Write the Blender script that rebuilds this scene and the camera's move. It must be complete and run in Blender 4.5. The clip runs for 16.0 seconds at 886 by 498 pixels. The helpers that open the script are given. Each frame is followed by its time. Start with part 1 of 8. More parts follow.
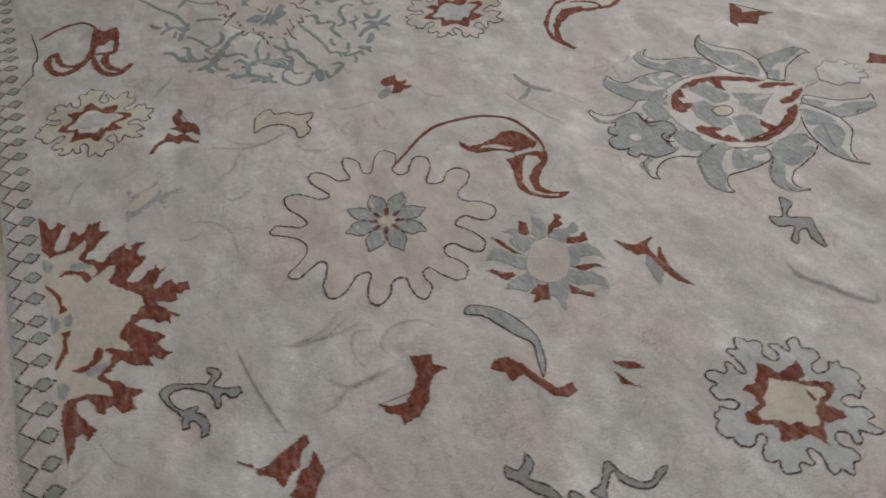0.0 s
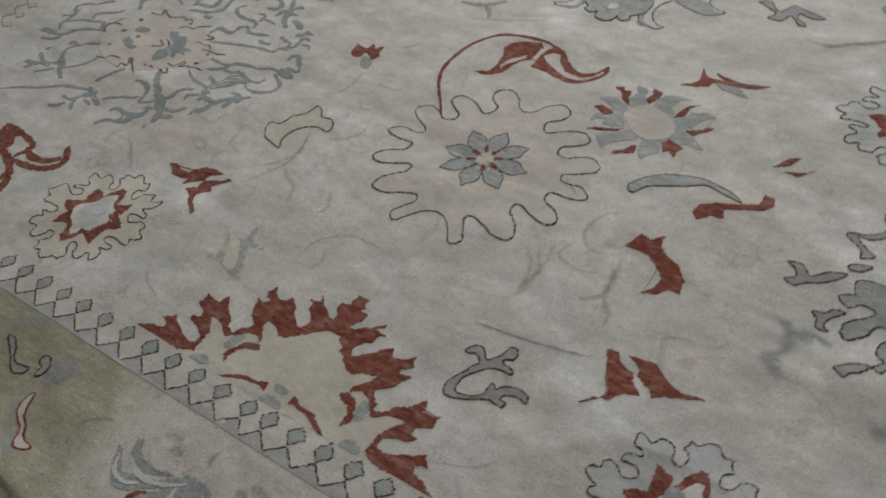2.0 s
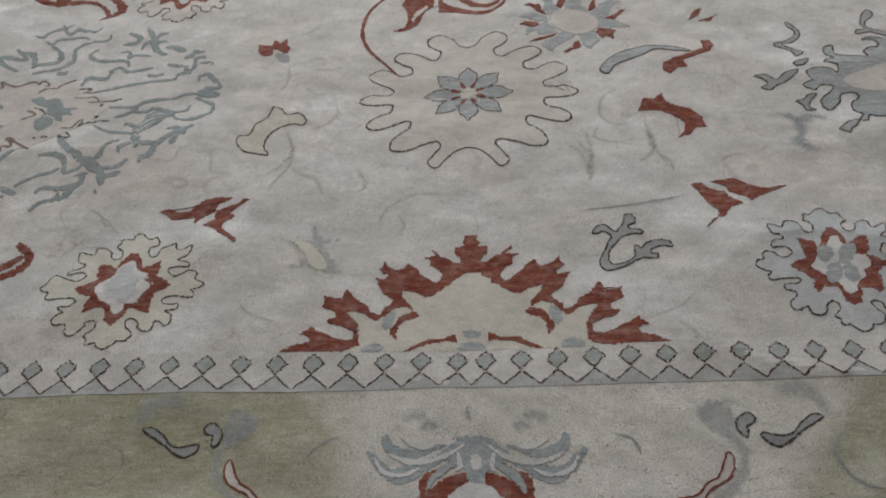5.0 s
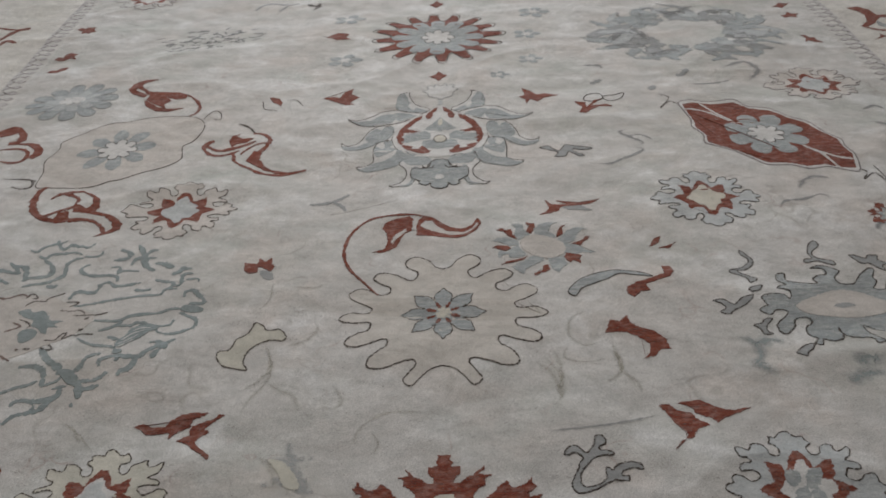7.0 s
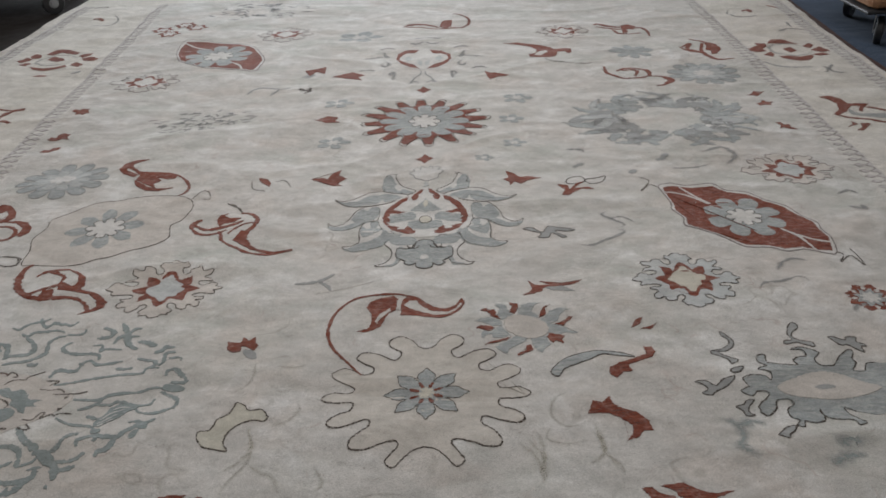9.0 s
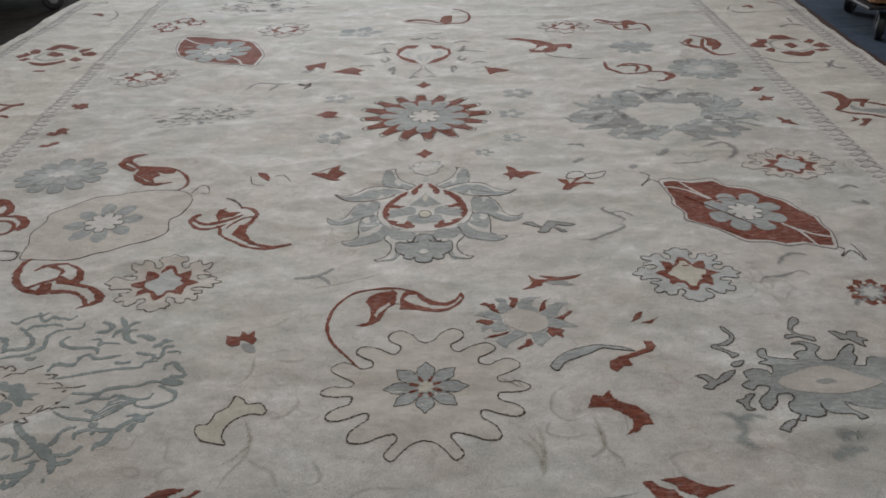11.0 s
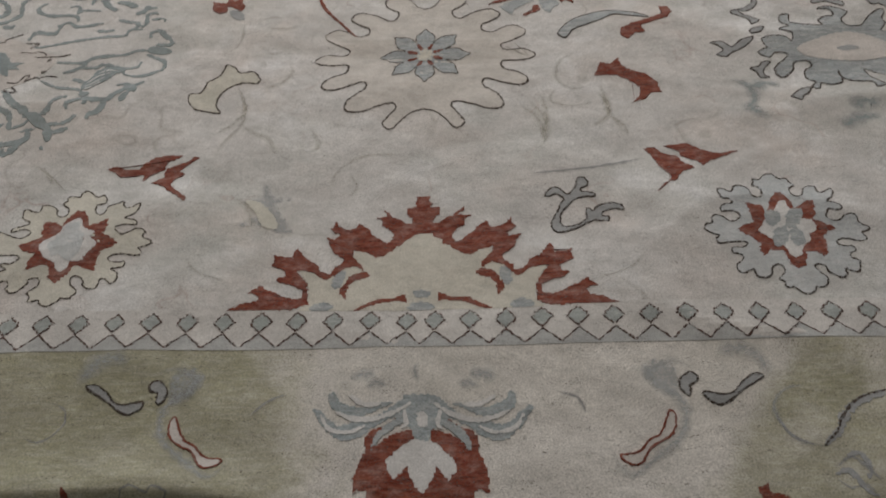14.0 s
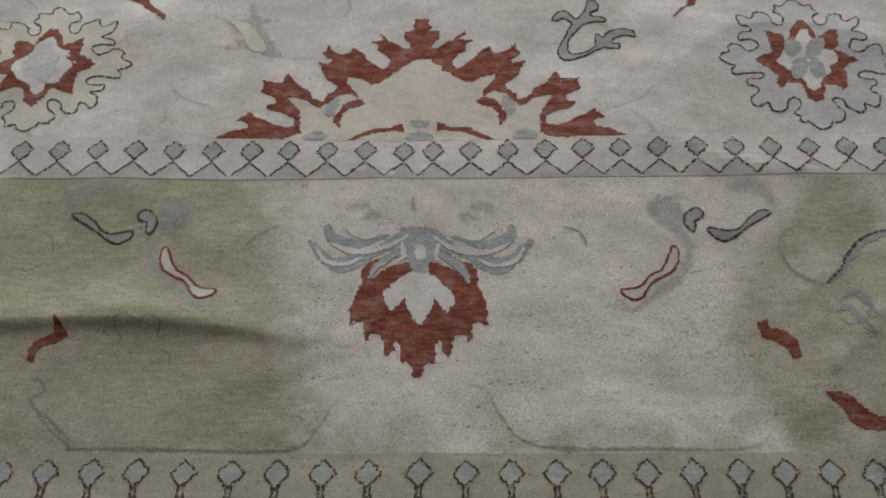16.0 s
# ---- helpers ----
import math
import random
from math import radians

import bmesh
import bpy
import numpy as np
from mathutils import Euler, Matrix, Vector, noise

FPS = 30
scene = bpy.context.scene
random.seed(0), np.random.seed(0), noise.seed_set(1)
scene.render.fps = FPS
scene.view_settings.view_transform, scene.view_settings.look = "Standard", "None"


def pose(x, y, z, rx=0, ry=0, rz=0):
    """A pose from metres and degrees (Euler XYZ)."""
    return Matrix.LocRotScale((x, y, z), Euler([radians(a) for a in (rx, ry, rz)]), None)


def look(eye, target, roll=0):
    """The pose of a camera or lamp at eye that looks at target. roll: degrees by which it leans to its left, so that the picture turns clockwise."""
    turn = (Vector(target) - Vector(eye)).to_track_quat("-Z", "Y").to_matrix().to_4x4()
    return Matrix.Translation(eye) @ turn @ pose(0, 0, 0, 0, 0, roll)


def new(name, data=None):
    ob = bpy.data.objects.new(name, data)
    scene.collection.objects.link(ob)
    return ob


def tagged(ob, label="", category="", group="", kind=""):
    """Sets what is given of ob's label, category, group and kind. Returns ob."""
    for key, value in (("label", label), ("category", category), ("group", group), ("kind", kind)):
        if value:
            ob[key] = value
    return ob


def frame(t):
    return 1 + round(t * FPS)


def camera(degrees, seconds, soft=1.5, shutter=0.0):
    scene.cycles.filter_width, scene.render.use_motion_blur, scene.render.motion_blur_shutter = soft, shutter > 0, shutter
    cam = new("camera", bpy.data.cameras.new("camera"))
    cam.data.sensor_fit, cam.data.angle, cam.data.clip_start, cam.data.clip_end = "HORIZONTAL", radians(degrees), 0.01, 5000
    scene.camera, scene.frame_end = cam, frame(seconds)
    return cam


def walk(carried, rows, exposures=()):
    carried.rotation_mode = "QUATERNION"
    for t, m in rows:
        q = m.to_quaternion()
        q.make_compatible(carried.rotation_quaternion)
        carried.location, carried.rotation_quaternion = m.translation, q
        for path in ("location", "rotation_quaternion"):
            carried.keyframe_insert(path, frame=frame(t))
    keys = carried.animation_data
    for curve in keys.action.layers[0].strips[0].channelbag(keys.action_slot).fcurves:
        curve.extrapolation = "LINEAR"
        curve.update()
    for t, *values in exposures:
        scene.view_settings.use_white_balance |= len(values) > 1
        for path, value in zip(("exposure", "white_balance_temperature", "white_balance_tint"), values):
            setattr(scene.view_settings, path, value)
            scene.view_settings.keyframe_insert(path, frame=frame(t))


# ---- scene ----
cam = camera(57.3, 16.0, soft=1.7, shutter=0.3)
PATH = [
    (0, (1.455, 0.376, 1.387), (0.136, 0.904, -0.022), -2.6),
    (0.5, (1.358, 0.133, 1.384), (0.08, 0.773, -0.015), -5.0),
    (1, (1.237, -0.117, 1.363), (0.074, 0.712, -0.037), -4.9),
    (1.5, (1.098, -0.324, 1.356), (0.102, 0.691, -0.049), -5.6),
    (2, (0.884, -0.441, 1.335), (-0.001, 0.593, -0.129), -9.2),
    (2.5, (0.71, -0.525, 1.301), (0.008, 0.529, -0.248), -9.7),
    (3, (0.526, -0.673, 1.292), (0.046, 0.429, -0.306), -9.7),
    (3.2, (0.446, -0.713, 1.289), (0.053, 0.367, -0.347), -10.3),
    (5.3, (0.046, -0.923, 1.362), (-0.064, 0.457, -0.082), -5.3),
    (5.5, (0.052, -0.927, 1.368), (-0.046, 0.504, -0.026), -4.5),
    (6, (0.056, -0.923, 1.393), (-0.028, 0.603, 0.103), -3.7),
    (6.5, (0.057, -0.923, 1.404), (-0.011, 0.671, 0.197), -3.1),
    (7, (0.064, -0.931, 1.424), (0.009, 0.709, 0.28), -3.1),
    (7.5, (0.067, -0.947, 1.433), (0.019, 0.733, 0.349), -2.8),
    (8, (0.072, -0.95, 1.434), (0.035, 0.759, 0.395), -2.3),
    (8.5, (0.077, -0.948, 1.44), (0.051, 0.781, 0.435), -2.3),
    (9, (0.077, -0.949, 1.438), (0.058, 0.794, 0.458), -2.1),
    (11.5, (0.079, -0.944, 1.419), (0.059, 0.793, 0.429), -2.0),
    (12, (0.084, -0.938, 1.411), (0.063, 0.728, 0.306), -1.9),
    (12.5, (0.084, -0.929, 1.39), (0.06, 0.646, 0.158), -2.2),
    (13, (0.08, -0.926, 1.364), (0.05, 0.527, -0.01), -2.5),
    (13.5, (0.088, -0.926, 1.346), (0.04, 0.425, -0.127), -3.0),
    (14, (0.092, -0.929, 1.326), (0.035, 0.331, -0.226), -3.4),
    (14.5, (0.086, -0.928, 1.306), (0.033, 0.235, -0.321), -3.2),
    (15, (0.084, -0.928, 1.291), (0.034, 0.171, -0.38), -3.0),
    (15.5, (0.08, -0.918, 1.281), (0.037, 0.098, -0.442), -2.8),
    (16, (0.073, -0.907, 1.268), (0.035, 0.023, -0.502), -2.4),
]
EXPOSURES = [(0, -0.42, 6500, 14), (1, -0.42, 6460, 12), (2, -0.35, 6420, 12), (3.2, -0.38, 6420, 14), (5.5, -0.08, 6240, 14), (6, -0.29, 6240, 14), (6.5, -0.36, 6260, 14), (7.5, -0.35, 6360, 14), (9, -0.34, 6360, 14), (11.5, -0.47, 6380, 13), (12.5, -0.51, 6480, 13), (13, -0.48, 6500, 14), (13.5, -0.29, 6540, 15), (14, -0.23, 6550, 15), (15, -0.20, 6480, 15), (15.5, -0.05, 6400, 15), (16, 0.0, 6400, 15)]
walk(cam, [(t, look(eye, target, roll)) for t, eye, target, roll in PATH], EXPOSURES)

# ---- world and lamps ----
world = bpy.data.worlds.new("world")
scene.world = world
world.use_nodes = True
world.node_tree.nodes["Background"].inputs["Color"].default_value = (0.55, 0.6, 0.66, 1)
world.node_tree.nodes["Background"].inputs["Strength"].default_value = 0.05
scene.view_settings.exposure = 0.0


def area_lamp(name, m, sx, sy, watts, rgb):
    lamp = bpy.data.lights.new(name, "AREA")
    lamp.shape, lamp.size, lamp.size_y, lamp.energy, lamp.color = "RECTANGLE", sx, sy, watts, rgb
    ob = new(name, lamp)
    ob.matrix_world = m
    return ob


# assumed ceiling lamps, none in view; right and far ones weaker to balance brightness
LAMPS = [(-0.9, 1.6), (0.9, 1.6), (-0.9, 4.6), (0.9, 4.6)]
for lx, ly in LAMPS:
    area_lamp("lamp", pose(lx, ly, 3.55), 1.4, 0.6, (45 if lx < 0 else 32) * (0.78 if ly > 3 else 0.97), (1.0, 0.968, 0.925))
# daylight through the window in the far wall
area_lamp("window_light", pose(-1.5, 11.95, 2.0, 90, 0, 180), 5.0, 2.0, 640, (0.88, 0.955, 1.0))


# ---- materials ----
def nodes_of(name):
    m = bpy.data.materials.new(name)
    m.use_nodes = True
    nt = m.node_tree
    return m, nt, nt.nodes["Principled BSDF"]


def noise_node(nt, vector, scale, stretch=(1, 1, 1), detail=4.0, rough=0.6):
    mp = nt.nodes.new("ShaderNodeMapping")
    mp.inputs["Scale"].default_value = stretch
    nt.links.new(vector, mp.inputs["Vector"])
    n = nt.nodes.new("ShaderNodeTexNoise")
    n.inputs["Scale"].default_value, n.inputs["Detail"].default_value, n.inputs["Roughness"].default_value = scale, detail, rough
    nt.links.new(mp.outputs["Vector"], n.inputs["Vector"])
    return n.outputs["Fac"]


def ramp_node(nt, fac, lo, hi, a=0.0, b=1.0):
    r = nt.nodes.new("ShaderNodeMapRange")
    r.inputs["From Min"].default_value, r.inputs["From Max"].default_value = lo, hi
    r.inputs["To Min"].default_value, r.inputs["To Max"].default_value = a, b
    nt.links.new(fac, r.inputs["Value"])
    return r.outputs["Result"]


def mix_node(nt, fac, a, b, mode="MIX"):
    m = nt.nodes.new("ShaderNodeMix")
    m.data_type, m.blend_type = "RGBA", mode
    for sock, v in ((m.inputs[0], fac), (m.inputs[6], a), (m.inputs[7], b)):
        if isinstance(v, (int, float)):
            sock.default_value = v
        elif isinstance(v, tuple):
            sock.default_value = (*v, 1)
        else:
            nt.links.new(v, sock)
    return m.outputs[2]


FADED = []


def pile(name, rgb, worn=None, streak=0.5, stain=0.5, stain_rgb=None, speck=0.0, tone_rgb=None, thin=0.0, fade=False, weft=0.0, dash=False, tints=False, rubbed=0.0, grain=1.0):
    """Old wool pile: weft streaks that wear to a paler colour, broad stains, dark specks, fine relief."""
    m, nt, b = nodes_of(name)
    co = nt.nodes.new("ShaderNodeTexCoord").outputs["Object"]
    worn = worn or tuple(min(1, c * 1.18 + 0.02) for c in rgb)
    stain_rgb = stain_rgb or tuple(c * 0.8 for c in rgb)
    base = rgb
    if tone_rgb:
        at = nt.nodes.new("ShaderNodeAttribute")
        at.attribute_name = "tone"
        edge = noise_node(nt, co, 9.0, detail=5)
        add = nt.nodes.new("ShaderNodeMath")
        add.operation = "ADD"
        nt.links.new(at.outputs["Fac"], add.inputs[0])
        nt.links.new(ramp_node(nt, edge, 0.3, 0.7, -0.3, 0.3), add.inputs[1])
        base = mix_node(nt, ramp_node(nt, add.outputs[0], 0.2, 0.8), rgb, tone_rgb)
    s1 = ramp_node(nt, noise_node(nt, co, 1.0, (30, 150, 60), 3.0, 0.7), 0.44, 0.62, 0, streak)
    col = mix_node(nt, s1, base, worn)
    if weft:
        col = mix_node(nt, ramp_node(nt, noise_node(nt, co, 1.0, (22, 240, 80), 3.0, 0.7), 0.50, 0.66, 0, weft), col, tuple(c * 0.42 for c in rgb))
    s2 = ramp_node(nt, noise_node(nt, co, 2.3, (1, 1.25, 1), 7.0, 0.62), 0.42, 0.70, 0, stain)
    col = mix_node(nt, s2, col, stain_rgb)
    if tints:
        col = mix_node(nt, ramp_node(nt, noise_node(nt, co, 1.5, (1.3, 1.5, 5), 6.0, 0.6), 0.47, 0.66, 0, 0.8), col, (0.43, 0.435, 0.395))
        col = mix_node(nt, ramp_node(nt, noise_node(nt, co, 2.7, (1, 1.2, 9), 5.0, 0.6), 0.49, 0.66, 0, 0.7), col, (0.50, 0.456, 0.412))
        col = mix_node(nt, ramp_node(nt, noise_node(nt, co, 3.9, (1, 1.2, 3), 6.0, 0.65), 0.52, 0.68, 0, 0.9), col, (0.63, 0.62, 0.595))
        # threads of drawing worn away to almost nothing
        for scale, keep, tone in ((4.6, 0.53, (0.36, 0.335, 0.30)), (7.5, 0.55, (0.40, 0.335, 0.30))):
            ridge = nt.nodes.new("ShaderNodeMath")
            ridge.operation = "ABSOLUTE"
            off = nt.nodes.new("ShaderNodeMath")
            off.operation = "SUBTRACT"
            off.inputs[1].default_value = 0.5
            nt.links.new(noise_node(nt, co, scale, (1, 1.1, 1), 2.0, 0.4), off.inputs[0])
            nt.links.new(off.outputs[0], ridge.inputs[0])
            veil = nt.nodes.new("ShaderNodeMath")
            veil.operation = "MULTIPLY"
            nt.links.new(ramp_node(nt, ridge.outputs[0], 0.004, 0.015, 0.6, 0.0), veil.inputs[0])
            nt.links.new(ramp_node(nt, noise_node(nt, co, scale * 0.7, (1, 1, 6), 3.0, 0.6), keep, keep + 0.1), veil.inputs[1])
            col = mix_node(nt, veil.outputs[0], col, tone)
    if rubbed:
        col = mix_node(nt, ramp_node(nt, noise_node(nt, co, 1.0, (34, 60, 40), 6.0, 0.72), 0.47, 0.68, 0, rubbed), col, tuple(0.55 * c + 0.45 * d for c, d in zip(worn, (0.45, 0.43, 0.40))))
        col = mix_node(nt, ramp_node(nt, noise_node(nt, co, 1.0, (55, 140, 70), 5.0, 0.7), 0.54, 0.68, 0, rubbed), col, tuple(0.6 * c for c in rgb))
    s3 = ramp_node(nt, noise_node(nt, co, 11.0, (1, 1.2, 1), 5.0, 0.6), 0.28, 0.72, 0.84, 1.12)
    grey = nt.nodes.new("ShaderNodeCombineColor")
    for i in range(3):
        nt.links.new(s3, grey.inputs[i])
    col = mix_node(nt, 1.0, col, grey.outputs[0], "MULTIPLY")
    mid = ramp_node(nt, noise_node(nt, co, 1.0, (40, 62, 60), 4.0, 0.65), 0.3, 0.7, 0.93, 1.06)
    g3 = nt.nodes.new("ShaderNodeCombineColor")
    for i in range(3):
        nt.links.new(mid, g3.inputs[i])
    col = mix_node(nt, 1.0, col, g3.outputs[0], "MULTIPLY")
    fine = noise_node(nt, co, 1.0, (300, 480, 280), 4.0, 0.75)
    g2 = nt.nodes.new("ShaderNodeCombineColor")
    f2 = ramp_node(nt, fine, 0.3, 0.7, 1 - 0.30 * grain, 1 + 0.25 * grain)
    for i in range(3):
        nt.links.new(f2, g2.inputs[i])
    col = mix_node(nt, 1.0, col, g2.outputs[0], "MULTIPLY")
    if speck:
        rows = nt.nodes.new("ShaderNodeMath")
        rows.operation = "MULTIPLY"
        nt.links.new(ramp_node(nt, noise_node(nt, co, 1.0, (190, 430, 90), 2.0, 0.55), 0.605, 0.645, 0, speck), rows.inputs[0])
        nt.links.new(ramp_node(nt, noise_node(nt, co, 1.0, (9, 60, 9), 4.0, 0.65), 0.46, 0.64, 0.05, 1.0), rows.inputs[1])
        col = mix_node(nt, rows.outputs[0], col, (0.075, 0.062, 0.045))
    nt.links.new(col, b.inputs["Base Color"])
    b.inputs["Roughness"].default_value = 0.92
    b.inputs["Specular IOR Level"].default_value = 0.18
    b.inputs["Sheen Weight"].default_value = 0.05
    b.inputs["Sheen Roughness"].default_value = 0.5
    bump = nt.nodes.new("ShaderNodeBump")
    bump.inputs["Strength"].default_value, bump.inputs["Distance"].default_value = 0.35, 0.0015
    nt.links.new(fine, bump.inputs["Height"])
    bump2 = nt.nodes.new("ShaderNodeBump")
    bump2.inputs["Strength"].default_value, bump2.inputs["Distance"].default_value = 0.45, 0.0035
    nt.links.new(noise_node(nt, co, 18.0, (1, 1.35, 1), 4.0), bump2.inputs["Height"])
    nt.links.new(bump.outputs[0], bump2.inputs["Normal"])
    bump3 = nt.nodes.new("ShaderNodeBump")
    bump3.inputs["Strength"].default_value, bump3.inputs["Distance"].default_value = 0.7, 0.018
    nt.links.new(noise_node(nt, co, 4.2, (1, 1.35, 1), 3.0, 0.5), bump3.inputs["Height"])
    nt.links.new(bump2.outputs[0], bump3.inputs["Normal"])
    nt.links.new(bump3.outputs[0], b.inputs["Normal"])
    if thin:
        gaps = noise_node(nt, co, 1.0, (130, 260, 120), 5.0, 0.75)
        alpha = ramp_node(nt, gaps, 0.60 - 0.32 * thin, 0.72 - 0.22 * thin, 0.6 * thin, 0.35 + 0.65 * thin)
        if dash:
            alpha = ramp_node(nt, noise_node(nt, co, 190.0, detail=1.5), 0.39, 0.53, 0.12, 0.96)
        if fade:
            at = nt.nodes.new("ShaderNodeAttribute")
            at.attribute_name = "soft"
            mul = nt.nodes.new("ShaderNodeMath")
            mul.operation = "MULTIPLY"
            nt.links.new(alpha, mul.inputs[0])
            nt.links.new(ramp_node(nt, at.outputs["Fac"], 0.0, 0.9), mul.inputs[1])
            alpha = mul.outputs[0]
            FADED.append(m)
        nt.links.new(alpha, b.inputs["Alpha"])
    return m


def plain(name, rgb, rough=0.6, metal=0.0, var=0.15, scale=6.0, bump=0.0):
    m, nt, b = nodes_of(name)
    co = nt.nodes.new("ShaderNodeTexCoord").outputs["Object"]
    f = noise_node(nt, co, scale, detail=6)
    lo, hi = tuple(c * (1 - var) for c in rgb), tuple(min(1, c * (1 + var)) for c in rgb)
    nt.links.new(mix_node(nt, ramp_node(nt, f, 0.3, 0.7), lo, hi), b.inputs["Base Color"])
    nt.links.new(ramp_node(nt, noise_node(nt, co, scale * 4, detail=3), 0.3, 0.7, rough * 0.85, min(1, rough * 1.1)), b.inputs["Roughness"])
    b.inputs["Metallic"].default_value = metal
    if bump:
        n = nt.nodes.new("ShaderNodeBump")
        n.inputs["Strength"].default_value, n.inputs["Distance"].default_value = bump, 0.003
        nt.links.new(noise_node(nt, co, scale * 20, detail=3), n.inputs["Height"])
        nt.links.new(n.outputs[0], b.inputs["Normal"])
    return m


CREAM = pile("cream_wool", (0.515, 0.497, 0.465), (0.565, 0.55, 0.52), 0.12, 0.6, (0.405, 0.382, 0.345), 0.55, tints=True, grain=1.3)
GUARD = pile("guard_wool", (0.52, 0.50, 0.462), (0.56, 0.54, 0.50), 0.15, 0.4, (0.45, 0.425, 0.385), 0.5)
OLIVE = pile("border_wool", (0.575, 0.545, 0.495), (0.61, 0.59, 0.54), 0.2, 0.6, (0.44, 0.415, 0.355), 0.95, tone_rgb=(0.30, 0.288, 0.195), grain=1.55)
RED = pile("brick_red_wool", (0.185, 0.045, 0.025), (0.285, 0.10, 0.062), 0.75, 0.5, (0.115, 0.029, 0.018), thin=0.97, weft=0.9, rubbed=0.6)
BLUE = pile("grey_blue_wool", (0.292, 0.314, 0.308), (0.41, 0.42, 0.402), 0.7, 0.6, (0.245, 0.268, 0.268), weft=0.35, rubbed=0.75)
TEAL = pile("grey_green_wool", (0.232, 0.272, 0.266), (0.34, 0.368, 0.358), 0.6, 0.4, (0.27, 0.29, 0.275), thin=0.9)
GREY = pile("grey_wool", (0.275, 0.28, 0.27), (0.35, 0.35, 0.335), 0.5, 0.4, (0.22, 0.22, 0.215))
MIST = pile("faded_grey_wool", (0.39, 0.408, 0.40), (0.45, 0.455, 0.44), 0.6, 0.5, (0.40, 0.40, 0.38), thin=0.55, fade=True)
PALE = pile("pale_wool", (0.54, 0.525, 0.495), (0.585, 0.57, 0.54), 0.15, 0.3)
IVORY = pile("ivory_wool", (0.505, 0.478, 0.405), (0.55, 0.525, 0.455), 0.15, 0.4, (0.45, 0.42, 0.35), 0.2)
IVORY2 = pile("dull_ivory_wool", (0.495, 0.472, 0.398), (0.525, 0.505, 0.455), 0.15, 0.4)
BEIGE = pile("beige_wool", (0.482, 0.452, 0.405), (0.53, 0.50, 0.455), 0.15, 0.5, (0.41, 0.38, 0.335))
BLUSH = pile("blush_wool", (0.485, 0.45, 0.408), (0.53, 0.495, 0.455), 0.15, 0.4, (0.42, 0.385, 0.345))
SAND = pile("sand_wool", (0.415, 0.39, 0.315), (0.455, 0.43, 0.36), 0.5, 0.4, thin=0.35, fade=True)
OLIVEGREY = pile("olive_grey_wool", (0.17, 0.165, 0.12), (0.27, 0.26, 0.20), 0.7, 0.5, thin=0.5, fade=True)
BROWN = pile("dark_brown_wool", (0.062, 0.046, 0.036), (0.15, 0.118, 0.095), 0.5, 0.4, thin=0.84, dash=True)
FADEBLUE = pile("faded_blue_grey_wool", (0.40, 0.42, 0.413), (0.49, 0.49, 0.475), 0.5, 0.6, (0.47, 0.465, 0.44), rubbed=0.5)
GREYFADE = pile("faded_twig_wool", (0.28, 0.282, 0.275), (0.38, 0.375, 0.36), 0.6, 0.5, thin=0.7, fade=True)
MISTBLUE = pile("faded_blue_wool", (0.30, 0.343, 0.335), (0.40, 0.41, 0.40), 0.6, 0.5, thin=0.6, fade=True)
RUSTGREY = pile("rust_grey_wool", (0.19, 0.125, 0.105), (0.33, 0.26, 0.22), 0.6, 0.4, thin=0.8)
SILVER = pile("silver_grey_wool", (0.375, 0.388, 0.38), (0.45, 0.455, 0.445), 0.5, 0.5, (0.42, 0.42, 0.405), rubbed=0.4)
ROSE = pile("rose_grey_wool", (0.44, 0.415, 0.395), (0.50, 0.475, 0.45), 0.4, 0.5, (0.40, 0.38, 0.37))
WINGS = pile("sea_grey_wool", (0.285, 0.325, 0.325), (0.40, 0.42, 0.41), 0.6, 0.6, (0.35, 0.375, 0.365), thin=0.93, weft=0.2, rubbed=0.7)
MAROON = pile("maroon_wool", (0.075, 0.042, 0.034), (0.20, 0.125, 0.10), 0.6, 0.4, thin=0.84, dash=True)
WOOD = plain("dark_floor", (0.02, 0.016, 0.014), 0.85, scale=3, bump=0.1)
NAVY = pile("blue_carpet_wool", (0.03, 0.05, 0.085), (0.06, 0.085, 0.13), 0.4, 0.6, (0.018, 0.03, 0.055))
RUNNER = pile("runner_wool", (0.05, 0.022, 0.016), (0.08, 0.04, 0.03), 0.4, 0.4)
WALL = plain("wall_paint", (0.62, 0.61, 0.58), 0.85, var=0.05, scale=2)
RUBBER = plain("black_rubber", (0.018, 0.018, 0.019), 0.55, scale=12)
STEEL = plain("grey_steel", (0.32, 0.32, 0.33), 0.4, 0.9, scale=15)
CRATE = plain("tan_leatherette", (0.36, 0.19, 0.10), 0.6, scale=5, bump=0.3)
WOOD.node_tree.nodes["Principled BSDF"].inputs["Specular IOR Level"].default_value = 0.08
PUTTY = plain("putty_paint", (0.42, 0.41, 0.36), 0.6, scale=5)


# ---- helpers for meshes ----
def put(name, mesh, parent=None, label=""):
    ob = new(name, mesh)
    if parent:
        ob.parent = parent
    if label:
        ob["label"] = label
    return ob


def part(name, bm, material, parent, label=""):
    mesh = bpy.data.meshes.new(name)
    bm.to_mesh(mesh)
    bm.free()
    mesh.materials.append(material)
    return put(name, mesh, parent, label)


def thing(name, label, category, place=(0, 0, 0), group="", kind=""):
    ob = new(name)
    ob.location = place
    return tagged(ob, label, category, group, kind)


